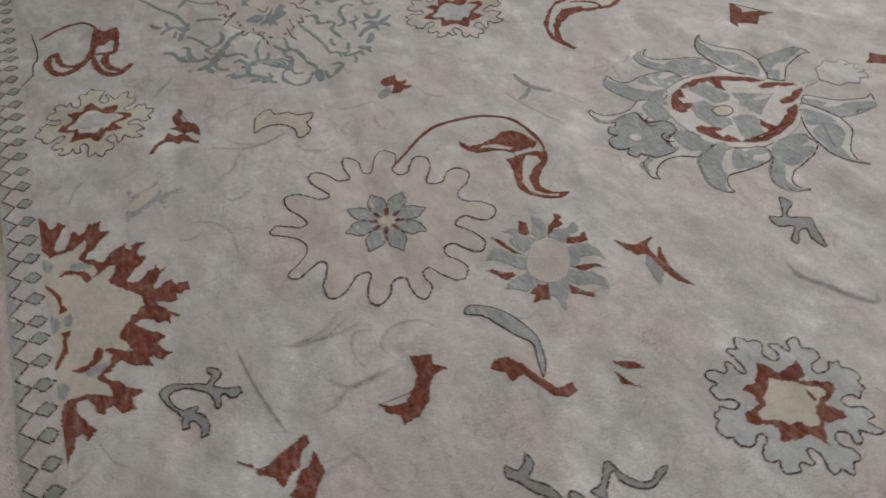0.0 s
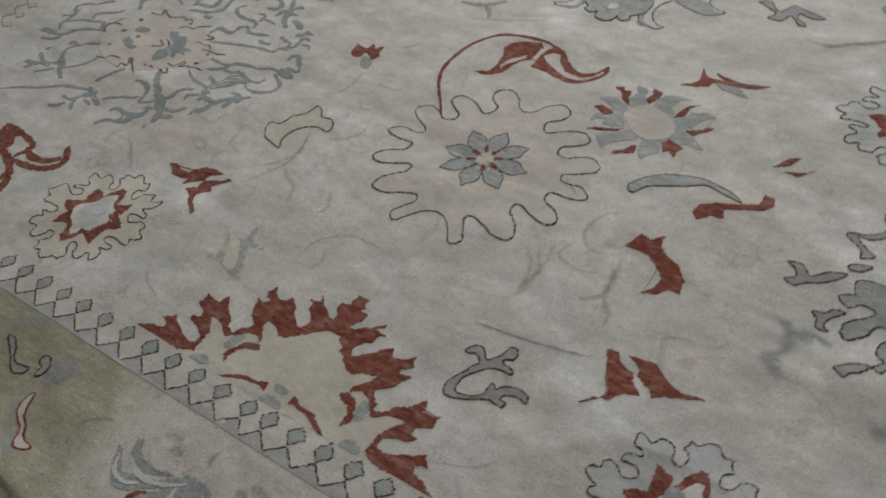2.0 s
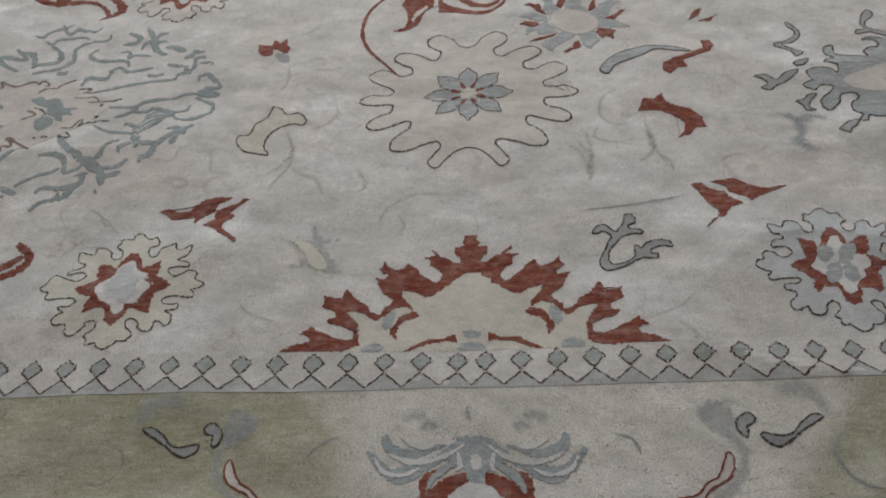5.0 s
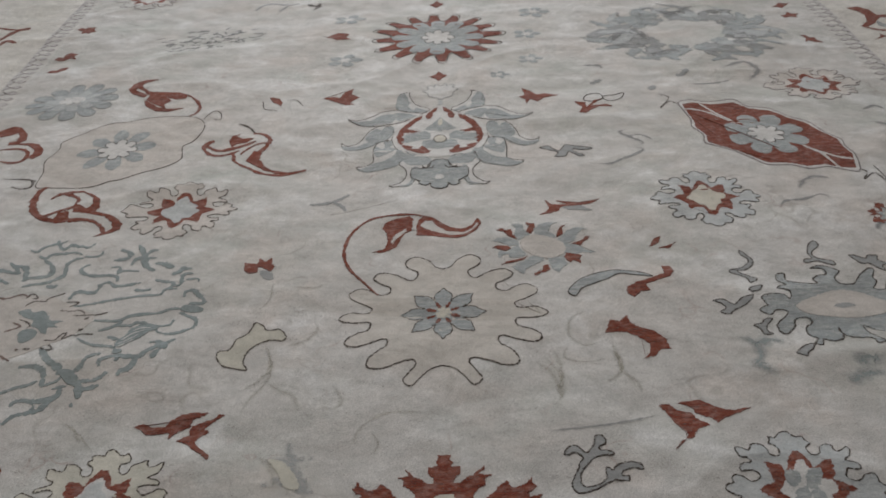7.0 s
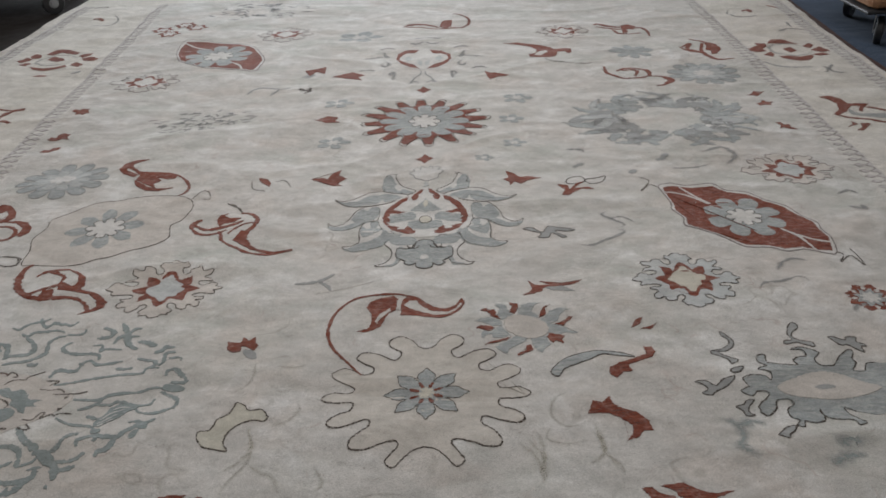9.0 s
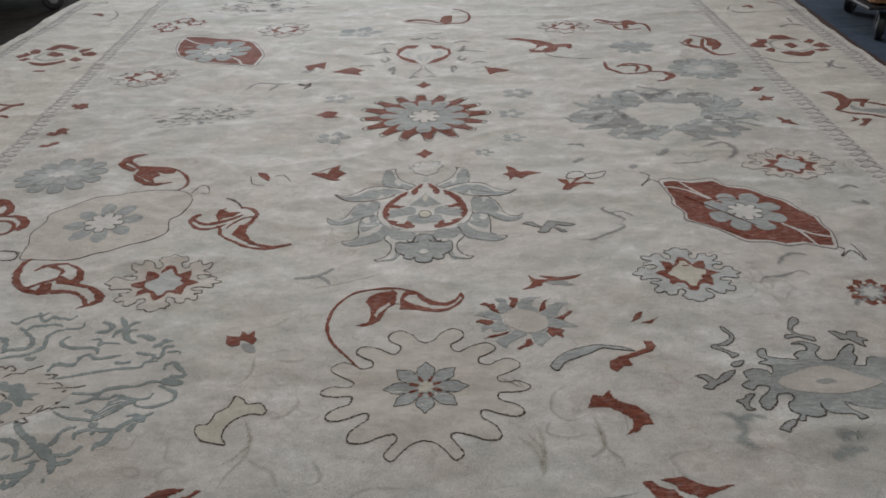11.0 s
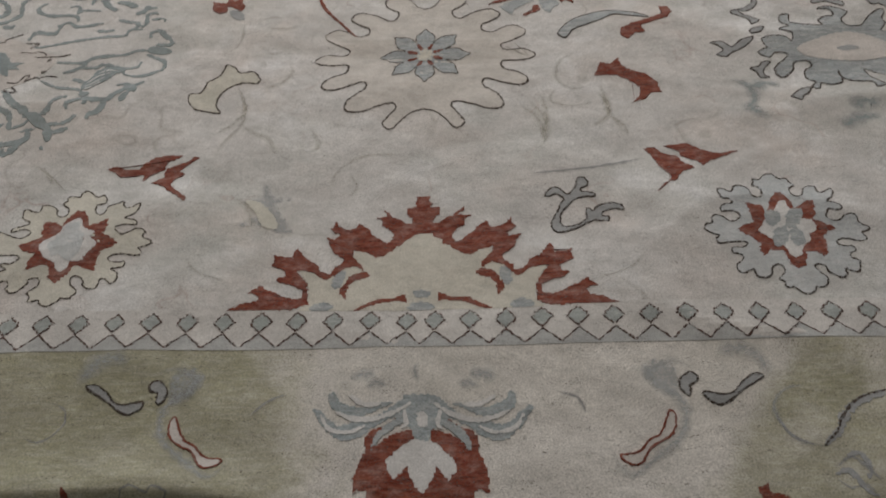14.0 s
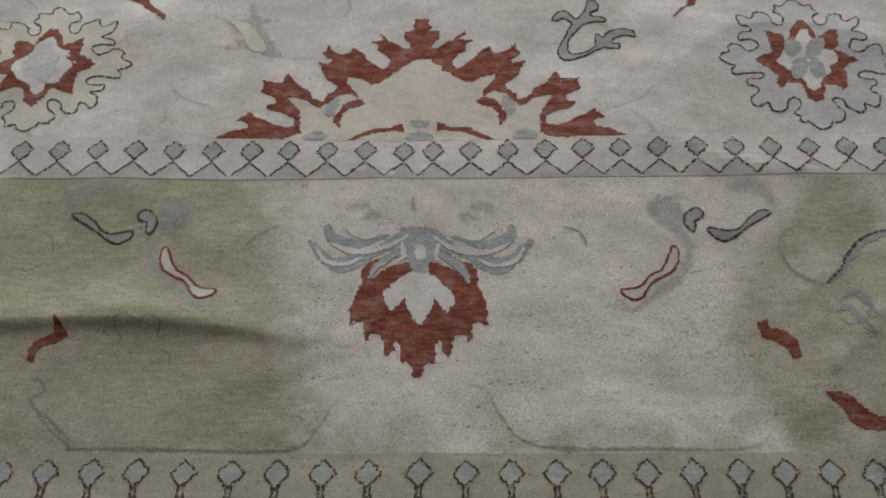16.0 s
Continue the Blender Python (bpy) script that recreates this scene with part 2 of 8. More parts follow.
def box(x0, y0, z0, x1, y1, z1, bevel=0.0, bm=None):
    bm = bm or bmesh.new()
    made = bmesh.ops.create_cube(bm, size=1.0, matrix=Matrix.LocRotScale(((x0 + x1) / 2, (y0 + y1) / 2, (z0 + z1) / 2), None, (x1 - x0, y1 - y0, z1 - z0)))
    if bevel:
        edges = {e for v in made["verts"] for e in v.link_edges}
        bmesh.ops.bevel(bm, geom=list(edges), offset=bevel, segments=2, affect="EDGES", profile=0.5)
    return bm


def tube(bm, m, r, h, seg=24, bevel=0.0):
    made = bmesh.ops.create_cone(bm, cap_ends=True, segments=seg, radius1=r, radius2=r, depth=h, matrix=m)
    if bevel:
        edges = [e for e in {e for v in made["verts"] for e in v.link_edges} if len(e.link_faces) == 2 and any(len(f.verts) > 4 for f in e.link_faces)]
        bmesh.ops.bevel(bm, geom=edges, offset=bevel, segments=3, affect="EDGES", profile=0.5)
    return bm


# ---- the room ----
def room():
    x0, x1, y0, y1, h = -6.5, 6.5, -4.5, 12.0, 3.7
    floor = part("floor", box(x0, y0, -0.12, x1, y1, -0.022), WOOD, None)
    tagged(floor, "dark stained floor", "floor", kind="structure")
    for name, b in (("wall_west", (x0 - 0.2, y0 - 0.2, -0.12, x0, y1 + 0.2, h)), ("wall_east", (x1, y0 - 0.2, -0.12, x1 + 0.2, y1 + 0.2, h)),
                    ("wall_south", (x0, y0 - 0.2, -0.12, x1, y0, h)), ("wall_north_1", (x0, y1, -0.12, -4.0, y1 + 0.2, h)), ("wall_north_2", (1.0, y1, -0.12, x1, y1 + 0.2, h)),
                    ("wall_north_3", (-4.0, y1, -0.12, 1.0, y1 + 0.2, 1.0)), ("wall_north_4", (-4.0, y1, 3.0, 1.0, y1 + 0.2, h))):
        tagged(part(name, box(*b), WALL, None), "plain off-white painted wall", "wall", kind="structure")
    tagged(part("ceiling", box(x0 - 0.2, y0 - 0.2, h, x1 + 0.2, y1 + 0.2, h + 0.15), WALL, None), "plain off-white ceiling", "ceiling", kind="structure")


room()

# ---- the rug ----
LEFT, RIGHT, NEAR, FAR = -2.94, 2.42, -0.74, 6.58
TOP = 5.86


def field_left(y):
    return -1.745 - 0.070 * y


def field_right(y):
    return 1.722 + 0.034 * y


def edge_left(y):
    return LEFT + 0.012 * math.sin(y * 2.1)


def edge_right(y):
    return 2.34 + 0.058 * y + 0.01 * math.sin(y * 2.7)


def smooth01(a, b, v):
    t = min(1, max(0, (v - a) / (b - a)))
    return t * t * (3 - 2 * t)


def relief(x, y):
    """Height of the lying rug: soft ripples that run across it, and one folded ridge in the near border."""
    h = 0.0085 * noise.noise((x * 1.0 + 3, y * 2.5 - 1.3 * x, 0.3)) + 0.0045 * noise.noise((x * 2.6, y * 4.6 - 2.4 * x, 4.1))
    h += 0.0085 * (1 - abs(noise.noise((x * 1.3 + 0.6 * y, y * 2.4 - 0.7 * x, 7.7)))) ** 7 - 0.0055 * (1 - abs(noise.noise((x * 0.9 - 0.3 * y + 5, y * 2.0 + 0.5 * x, 2.9)))) ** 8
    h += 0.0040 * (1 - abs(noise.noise((x * 2.1 + 1.7 * y + 9, y * 3.9 - 1.6 * x, 1.4)))) ** 6
    crest = -0.383 + 0.006 * math.sin(x * 9) - 0.03 * smooth01(-0.45, 0.0, x)
    d = y - crest
    tall = 0.025 * (1 - smooth01(-0.42, -0.08, x))
    ridge = tall * (math.exp(-(d / 0.055) ** 2) if d > 0 else math.exp(-(d / 0.013) ** 2))
    return h + ridge - 0.003


rug = thing("rug", "large faded cream oriental rug with brick red and grey-blue flowers", "rug")


def ground(name, material, x_a, x_b, y_a, y_b, step, label, tone=None, fine=None):
    ys = list(np.arange(y_a, y_b + 1e-6, (y_b - y_a) / max(1, round((y_b - y_a) / step))))
    if fine:
        ys = sorted(set([round(float(y), 4) for y in ys] + [round(float(y), 4) for y in np.arange(*fine)]))
    wide = x_b(0) - x_a(0)
    n = max(1, round(wide / step))
    verts, faces, tones = [], [], []
    for y in ys:
        xa, xb = x_a(y), x_b(y)
        for i in range(n + 1):
            x = xa + (xb - xa) * i / n
            verts.append((x, float(y), relief(x, y)))
            tones.append(tone(x, y) if tone else 0.0)
    for j in range(len(ys) - 1):
        for i in range(n):
            a = j * (n + 1) + i
            faces.append((a, a + 1, a + n + 2, a + n + 1))
    rim = [i for i in range(n + 1)] + [j * (n + 1) + n for j in range(1, len(ys))] + [(len(ys) - 1) * (n + 1) + i for i in range(n - 1, -1, -1)] + [j * (n + 1) for j in range(len(ys) - 2, 0, -1)]
    base, count = len(verts), len(rim)
    for z_low in (False, True):
        for i in rim:
            x, y, z = verts[i]
            verts.append((x, y, -0.021 if z_low else z))
            tones.append(tones[i])
    for k in range(count):
        a, b = base + k, base + (k + 1) % count
        faces.append((b, a, a + count, b + count))
    mesh = bpy.data.meshes.new(name)
    mesh.from_pydata(verts, [], faces)
    mesh.attributes.new("tone", "FLOAT", "POINT").data.foreach_set("value", tones)
    mesh.shade_smooth()
    mesh.materials.append(material)
    return put(name, mesh, rug, label)


def near_tone(x, y):
    west = 1 - smooth01(-0.36, -0.04, x + 0.20 * (y + 0.35))
    turn = 0.47 + (0.72 * (y + 0.40) if y > -0.40 else 0.5 * (-0.40 - y))
    east = smooth01(turn - 0.03, turn + 0.07, x) * (1 - 0.3 * smooth01(0.75, 0.95, x))
    fade = smooth01(0.0, 0.14, -y) * 0.40 + 0.60
    return max(fade * max(west, 0.8 * east), 0.40 * smooth01(0.46, 0.58, -y))


def side_tone(x, y):
    return 0.55 * (1 - smooth01(0.2, 1.8, y))


ground("field", CREAM, field_left, field_right, 0.0, TOP, 0.0135, "faded cream wool field")
ground("border_band", OLIVE, edge_left, edge_right, NEAR, 0.0, 0.0135, "olive and beige border ground", near_tone, (-0.45, -0.34, 0.006))
ground("border_band", OLIVE, edge_left, field_left, 0.0, TOP, 0.02, "beige border ground", side_tone)
ground("border_band", OLIVE, field_right, edge_right, 0.0, TOP, 0.02, "beige border ground", side_tone)
ground("border_band", OLIVE, edge_left, edge_right, TOP, FAR, 0.04, "beige border ground")


# ---- drawing on the rug: each inlay is a low slab of pile that follows the relief ----
def spline(pts, closed, step=0.5):
    """A smooth curve through the points (cm), in even short steps."""
    n = len(pts)
    res = []
    for i in range(n if closed else n - 1):
        if closed:
            p0, p1, p2, p3 = pts[i - 1], pts[i], pts[(i + 1) % n], pts[(i + 2) % n]
        else:
            p0, p1, p2, p3 = pts[max(0, i - 1)], pts[i], pts[i + 1], pts[min(n - 1, i + 2)]
        k = max(2, int(math.dist(p1, p2) / step))
        for j in range(k):
            t = j / k
            res.append(tuple(0.5 * (2 * b + (c - a) * t + (2 * a - 5 * b + 4 * c - d) * t * t + (3 * b - a - 3 * c + d) * t ** 3) for a, b, c, d in zip(p0, p1, p2, p3)))
    if not closed:
        res.append(tuple(pts[-1]))
    return res


def straight(pts, step=0.35):
    res = []
    for a, b in zip(pts, pts[1:] + pts[:1]):
        k = max(1, int(math.dist(a, b) / step))
        res += [(a[0] + (b[0] - a[0]) * j / k, a[1] + (b[1] - a[1]) * j / k) for j in range(k)]
    return res


KNOT = 0.30


def ragged(pts, at, amount=0.1, knots=False):
    """The edge wanders a little; with knots it climbs in the small steps of the weave."""
    res = []
    for x, y in pts:
        px, py = at[0] * 100 + x, at[1] * 100 + y
        px += amount * (1.6 * noise.noise((px * 0.9, py * 2.3, 1.7)) + 1.2 * noise.noise((px * 2.3, py * 4.1, 3.3)))
        py += amount * (noise.noise((px * 0.8, py * 2.0, 8.2)) + 0.6 * noise.noise((px * 3.1, py * 3.7, 5.9)))
        if knots:
            px, py = round(px / KNOT) * KNOT, round(py / KNOT) * KNOT
            px += 0.05 * noise.noise((px * 7, py * 7, 1.1))
            py += 0.05 * noise.noise((px * 7, py * 7, 5.1))
        p = (px - at[0] * 100, py - at[1] * 100)
        if res and math.dist(p, res[-1]) < 0.12:
            continue
        if knots and res and abs(p[0] - res[-1][0]) > 0.15 and abs(p[1] - res[-1][1]) > 0.15:
            res.append((p[0], res[-1][1]))
        res.append(p)
    return res


def slab(name, verts2, faces, rims, material, lvl, at, parent, label, soft=None):
    lift = 0.0005 * lvl + 0.0006
    verts, out_faces = [], [tuple(f) for f in faces]
    for x, y in verts2:
        X, Y = at[0] + x / 100, at[1] + y / 100
        verts.append((X, Y, relief(X, Y) + lift))
    for rim in rims:
        base = len(verts)
        for i in rim:
            x, y, z = verts[i]
            verts.append((x, y, z - lift - 0.002))
        k = len(rim)
        out_faces += [(rim[(j + 1) % k], rim[j], base + j, base + (j + 1) % k) for j in range(k)]
    mesh = bpy.data.meshes.new(name)
    mesh.from_pydata(verts, [], out_faces)
    if soft is not None:
        mesh.attributes.new("soft", "FLOAT", "POINT").data.foreach_set("value", [float(s) for s in soft] + [0.0] * (len(verts) - len(soft)))
    mesh.materials.append(material)
    return put(name, mesh, parent or rug, label)


def fill(loop):
    """Triangles inside a closed outline, with a loose grid of inner points."""
    from mathutils.geometry import delaunay_2d_cdt
    n = len(loop)
    xs, ys = [p[0] for p in loop], [p[1] for p in loop]
    pts = [Vector(p) for p in loop]
    if max(xs) - min(xs) > 5 and max(ys) - min(ys) > 5:
        gx = np.arange(min(xs) + 0.9, max(xs), 1.8)
        gy = np.arange(min(ys) + 0.9, max(ys), 1.8)
        pts += [Vector((float(a), float(b))) for a in gx for b in gy]
    v, e, f, *_ = delaunay_2d_cdt(pts, [], [list(range(n))], 2, 1e-4)
    used = sorted({i for t in f for i in t})
    new_id = {o: k for k, o in enumerate(used)}
    faces = []
    count = {}
    for t in f:
        t = [new_id[i] for i in t]
        a, b, c = (v[used[i]] for i in t[:3])
        if (b[0] - a[0]) * (c[1] - a[1]) - (b[1] - a[1]) * (c[0] - a[0]) < 0:
            t.reverse()
        faces.append(t)
        for i in range(len(t)):
            count[(t[i], t[(i + 1) % len(t)])] = 1
    border = {a: b for a, b in count if (b, a) not in count}
    rims = []
    while border:
        a0, b = border.popitem()
        rim = [a0]
        while b != a0 and b in border:
            rim.append(b)
            b = border.pop(b)
        if len(rim) > 2:
            rims.append(rim)
    return [tuple(v[i]) for i in used], faces, rims


def mirrored(pts):
    return [(-x, y) for x, y in reversed(pts)]


def area(parent, name, material, lvl, at, pts, sym=False, pair=False, smooth=False, label="", rag=0.14):
    if sym:
        pts = [(0, pts[0][1])] + pts[1:-1] + [(0, pts[-1][1])]
        pts = pts + mirrored(pts)[1:-1]
    made = None
    for shape in ([pts, mirrored(pts)] if pair else [pts]):
        faded = material in FADED
        loop = ragged(spline(shape, True, 0.33) if smooth else straight(shape), at, rag, not faded)
        v2, f2, rims = fill(loop)
        on_rim = {i for rim in rims for i in rim}
        soft = [0.0 if i in on_rim else 1.0 for i in range(len(v2))] if faded else None
        ob = slab(name, v2, f2, [] if faded else rims, material, lvl, at, parent, label, soft)
        made = made or ob
        parent = parent or (made if pair else None)
    return made


def ribbon(parent, name, material, lvl, at, pts, w, closed, label="", taper=0.5, step=0.32):
    """A drawn line of pile; a faded one thins out towards its edges and ends."""
    faded = material in FADED
    c = ragged(spline(pts, closed, 1.0 if faded else step), at, 0.1, False)
    if not faded:
        c = [(x + 0.13 * noise.noise((x * 2.2 + at[0] * 90, y * 2.2, 4.4)), y + 0.13 * noise.noise((x * 2.2, y * 2.2 + at[1] * 90, 9.4))) for x, y in c]
    n = len(c)
    verts, faces, soft = [], [], []
    rows = 3 if faded else 2
    for i, (x, y) in enumerate(c):
        a = c[i - 1] if closed or i else c[0]
        b = c[(i + 1) % n] if closed or i < n - 1 else c[-1]
        if not faded:
            a = c[i - 2] if closed or i > 1 else c[0]
            b = c[(i + 2) % n] if closed or i < n - 2 else c[-1]
        dx, dy = b[0] - a[0], b[1] - a[1]
        L = math.hypot(dx, dy) or 1
        t = i / (n - 1)
        k = 1.0 if closed else 1 - taper * abs(2 * t - 1) ** 2.5
        k *= 1 + 0.4 * noise.noise((at[0] * 31 + x * 0.5, at[1] * 17 + y * 0.7, 2.2)) + 0.8 * noise.noise((at[0] * 70 + x * 2.4, at[1] * 50 + y * 2.4, 6.2))
        hw = 0.5 * w * k * (1.5 if faded else 1)
        verts.append((x - dy / L * hw, y + dx / L * hw))
        if faded:
            verts.append((x, y))
        verts.append((x + dy / L * hw, y - dx / L * hw))
        soft += [0.0, min(1.0, 5 * t, 5 - 5 * t), 0.0] if faded else [1.0, 1.0]
    for i in range(n if closed else n - 1):
        j = (i + 1) % n
        for r in range(rows - 1):
            faces.append((rows * i + r, rows * i + r + 1, rows * j + r + 1, rows * j + r))
    left, right = [rows * i for i in range(n)], [rows * i + rows - 1 for i in range(n)]
    rims = [] if faded else [left[::-1], right] if closed else [right + left[::-1]]
    return slab(name, verts, faces, rims, material, lvl, at, parent, label, soft if faded else None)


def line(parent, name, material, lvl, at, pts, w=0.5, pair=False, label="", closed=False, taper=0.5):
    made = ribbon(parent, name, material, lvl, at, pts, w, closed, label, taper)
    if pair:
        ribbon(parent or made, name, material, lvl, at, mirrored(pts), w, closed, label, taper)
    return made


def leaf(parent, name, material, lvl, at, pts, w=0.36, pair=False, sym=False, label="", edge=None):
    """A filled shape with a fine dark outline."""
    if sym:
        pts = [(0, pts[0][1])] + pts[1:-1] + [(0, pts[-1][1])]
        pts = pts + mirrored(pts)[1:-1]
    made = None
    for shape in ([pts, mirrored(pts)] if pair else [pts]):
        loop = ragged(spline(shape, True, 0.5), at, 0.1)
        ob = slab(name, *fill(loop), material, lvl, at, parent, label)
        made = made or ob
        holder = parent or made
        ribbon(holder, "outline", edge or BROWN, lvl + 1, at, shape, w, True)
        parent = parent or made
    return made


# ---- round motifs ----
def polar(n, template, rx, ry, rot=0.0, wob=0.03, seed=0.0):
    """n equal lobes; the template gives (share of the lobe's angle, share of the radius)."""
    res = []
    for k in range(n):
        for a, r in template:
            th = rot + (k + a) * 2 * math.pi / n
            q = r * (1 + wob * noise.noise((3 * math.cos(th) + seed, 3 * math.sin(th), seed * 1.7)))
            res.append((rx * q * math.cos(th), ry * q * math.sin(th)))
    return res


SCALLOP = [(-0.5, 0.58), (-0.41, 0.59), (-0.33, 0.65), (-0.27, 0.73), (-0.34, 0.77), (-0.40, 0.84), (-0.36, 0.90), (-0.27, 0.89), (-0.22, 0.95), (-0.12, 0.98), (-0.06, 1.05),
           (0.06, 1.05), (0.12, 0.98), (0.22, 0.95), (0.27, 0.89), (0.36, 0.90), (0.40, 0.84), (0.34, 0.77), (0.27, 0.73), (0.33, 0.65), (0.41, 0.59)]
STAR = [(-0.5, 0.66), (-0.34, 0.76), (-0.20, 0.84), (-0.06, 0.99), (0.06, 0.99), (0.20, 0.84), (0.34, 0.76)]
PETALS = [(-0.5, 0.40), (-0.36, 0.72), (-0.22, 0.88), (0, 1.0), (0.22, 0.88), (0.36, 0.72)]
SPEAR = [(-0.5, 0.48), (-0.42, 0.66), (-0.30, 0.80), (-0.12, 0.90), (0, 1.02), (0.12, 0.90), (0.30, 0.80), (0.42, 0.66)]
HEART = [(-0.5, 0.60), (-0.32, 0.74), (-0.15, 0.92), (0, 1.0), (0.15, 0.92), (0.32, 0.78)]
ROUND = [(-0.5, 0.62), (-0.34, 0.90), (-0.12, 1.0), (0.12, 1.0), (0.34, 0.90)]


def rosette(at, r, star, ground_mat, inner_mat, star_mat, label, rot=math.pi / 8):
    seed = at[0] * 3 + at[1]
    base = area(None, "rosette", ground_mat, 1, at, polar(8, SCALLOP, r * 96, r * 96, rot, 0.10, seed), smooth=True, label=label, rag=0.25)
    area(base, "star", star_mat, 2, at, polar(8, STAR, star * 100, star * 100, rot, 0.08, seed))
    area(base, "star_heart", inner_mat, 3, at, polar(8, HEART, star * 65, star * 65, rot, 0.08, seed), smooth=True)
    return base


def flower(parent, at, rx, ry, n, material, lvl, label="", outline=0.35, rot=0.0, template=PETALS, name="flower"):
    pts = polar(n, template, rx * 100, ry * 100, rot, 0.05, at[0])
    base = area(parent, name, material, lvl, at, pts, smooth=True, label=label)
    if outline:
        line(base if not parent else parent, "outline", BROWN, lvl + 1, at, pts, w=outline, closed=True)
    return base


def guard(name, a, b, out, wide, pitch, label, v0=0.004, spots=None, drawn=None, bed=None, neck=0.0):
    """A guard stripe from a to b (plan); out: the side away from the field. A row of outlined lozenges over a zigzag line."""
    drawn = drawn or BROWN
    a, b = Vector(a), Vector(b)
    u = (b - a).normalized()
    v = Vector(out).normalized()
    length = (b - a).length

    def place(s, w):
        p = a + u * s + v * w
        return (p.x * 100, p.y * 100)

    spots = spots or [(k + 0.5) * pitch for k in range(int(length / pitch))]
    n = len(spots)
    verts, faces = [], []
    steps = int(length / 0.013)
    flip = u.x * v.y - u.y * v.x < 0
    for i in range(steps + 1):
        for k in range(9):
            verts.append(place(length * i / steps, wide * k / 8))
    for i in range(steps):
        for k in range(8):
            q = i * 9 + k
            f = (q, q + 9, q + 10, q + 1)
            faces.append(f[::-1] if flip else f)
    rim = [i * 9 for i in range(steps + 1)] + [i * 9 + 8 for i in range(steps, -1, -1)]
    base = slab(name, verts, faces, [rim], bed or GUARD, 0.2, (0, 0), None, label)
    # grey foot under the zigzag
    peak, valley = v0 + 0.054 + neck, v0 + 0.083 + neck
    zig = []
    marks = []
    for k, s in enumerate(spots):
        half = s + pitch / 2 if k == n - 1 else (s + spots[k + 1]) / 2
        marks += [s, half]
        zig += [place(s, peak), place(half, valley)]
    foot_v, foot_f = [], []
    for k, p in enumerate(zig):
        foot_v += [p, place(marks[k], max(wide, valley + 0.006))]
    for k in range(len(zig) - 1):
        f = (2 * k, 2 * k + 1, 2 * k + 3, 2 * k + 2)
        foot_f.append(f if flip else f[::-1])
    slab("grey_foot", foot_v, foot_f, [], ROSE if drawn is DULL else MISTGREY, 1.4, (0, 0), base, "")
    ribbon(base, "zigzag_line", drawn, 2.4, (0, 0), [p for q in range(len(zig) - 1) for p in (zig[q], tuple((zig[q][i] * 2 + zig[q + 1][i]) / 3 for i in (0, 1)), tuple((zig[q][i] + 2 * zig[q + 1][i]) / 3 for i in (0, 1)))], 0.36, False, taper=0, step=0.45)
    for k in range(n):
        s = spots[k] + 0.0015 * noise.noise((k * 1.7, a.x, a.y))
        hu, mid, hv = pitch * 0.30, v0 + 0.028, 0.0235
        hv *= 1 + 0.12 * noise.noise((k * 2.3, 5, a.x))
        shape = [place(s, mid - hv), place(s + hu * 0.72, mid - hv * 0.42), place(s + hu, mid), place(s + hu * 0.7, mid + hv * 0.35), place(s, mid + hv), place(s - hu * 0.7, mid + hv * 0.35), place(s - hu, mid), place(s - hu * 0.72, mid - hv * 0.42)]
        c = place(s, mid)
        rim = ragged(straight(shape, 0.3), (0, 0), 0.12, drawn is not DULL)
        m = len(rim)
        inner = [(c[0] + (x - c[0]) * 0.80, c[1] + (y - c[1]) * 0.80) for x, y in rim]
        fs = [(i, (i + 1) % m, m + (i + 1) % m, m + i) for i in range(m)] + [tuple(range(m, 2 * m))]
        if not flip:
            fs = [f[::-1] for f in fs]
        ob = slab("lozenge", rim + inner, fs, [list(range(m)) if flip else list(range(m - 1, -1, -1))], drawn, 2.4, (0, 0), base, "")
        ob.data.materials.append(ROSE if drawn is DULL else LOZENGE)
        ob.data.polygons[m].material_index = 1
        if neck:
            for side in (-1, 1):
                ribbon(base, "neck", drawn, 2.6, (0, 0), [place(s + side * 0.005, mid + hv * 0.8), place(s + side * 0.0035, mid + hv + neck * 0.4), place(s + side * 0.005, peak + 0.002)], 0.36, False, taper=0)
    return base


DULL = pile("dull_mauve_wool", (0.27, 0.238, 0.228), (0.38, 0.345, 0.33), 0.6, 0.4, thin=0.8)
MISTGREY = pile("guard_grey_wool", (0.38, 0.385, 0.365), (0.46, 0.455, 0.43), 0.5, 0.4, speck=0.4)
OLIVEBED = pile("olive_guard_wool", (0.35, 0.335, 0.266), (0.44, 0.425, 0.355), 0.3, 0.6, (0.30, 0.288, 0.22), 0.9)
LOZENGE = pile("lozenge_wool", (0.305, 0.33, 0.305), (0.41, 0.425, 0.395), 0.5, 0.4, (0.27, 0.28, 0.27))
inner = sorted([-0.029 - 0.0722 * k - field_left(0) for k in range(26)] + [0.026 + 0.0702 * k - field_left(0) for k in range(26)])
outer = sorted([-0.069 - 0.0717 * k - edge_left(0) - 0.12 for k in range(37)] + [0.009 - edge_left(0) - 0.12] + [0.083 + 0.0697 * k - edge_left(0) - 0.12 for k in range(30)])
guard("guard_stripe", (field_left(0), 0.0), (field_right(0), 0.0), (0, -1), 0.093, 0.0733, "guard stripe of grey lozenges outlined in brown", drawn=MAROON, spots=[s for s in inner if 0.03 < s < field_right(0) - field_left(0) - 0.03])
guard("guard_stripe", (edge_left(0) + 0.12, -0.60), (edge_right(0) - 0.1, -0.60), (0, -1), 0.10, 0.0727, spots=outer, drawn=MAROON, bed=OLIVEBED, neck=0.010, label="outer guard stripe of grey lozenges outlined in brown")
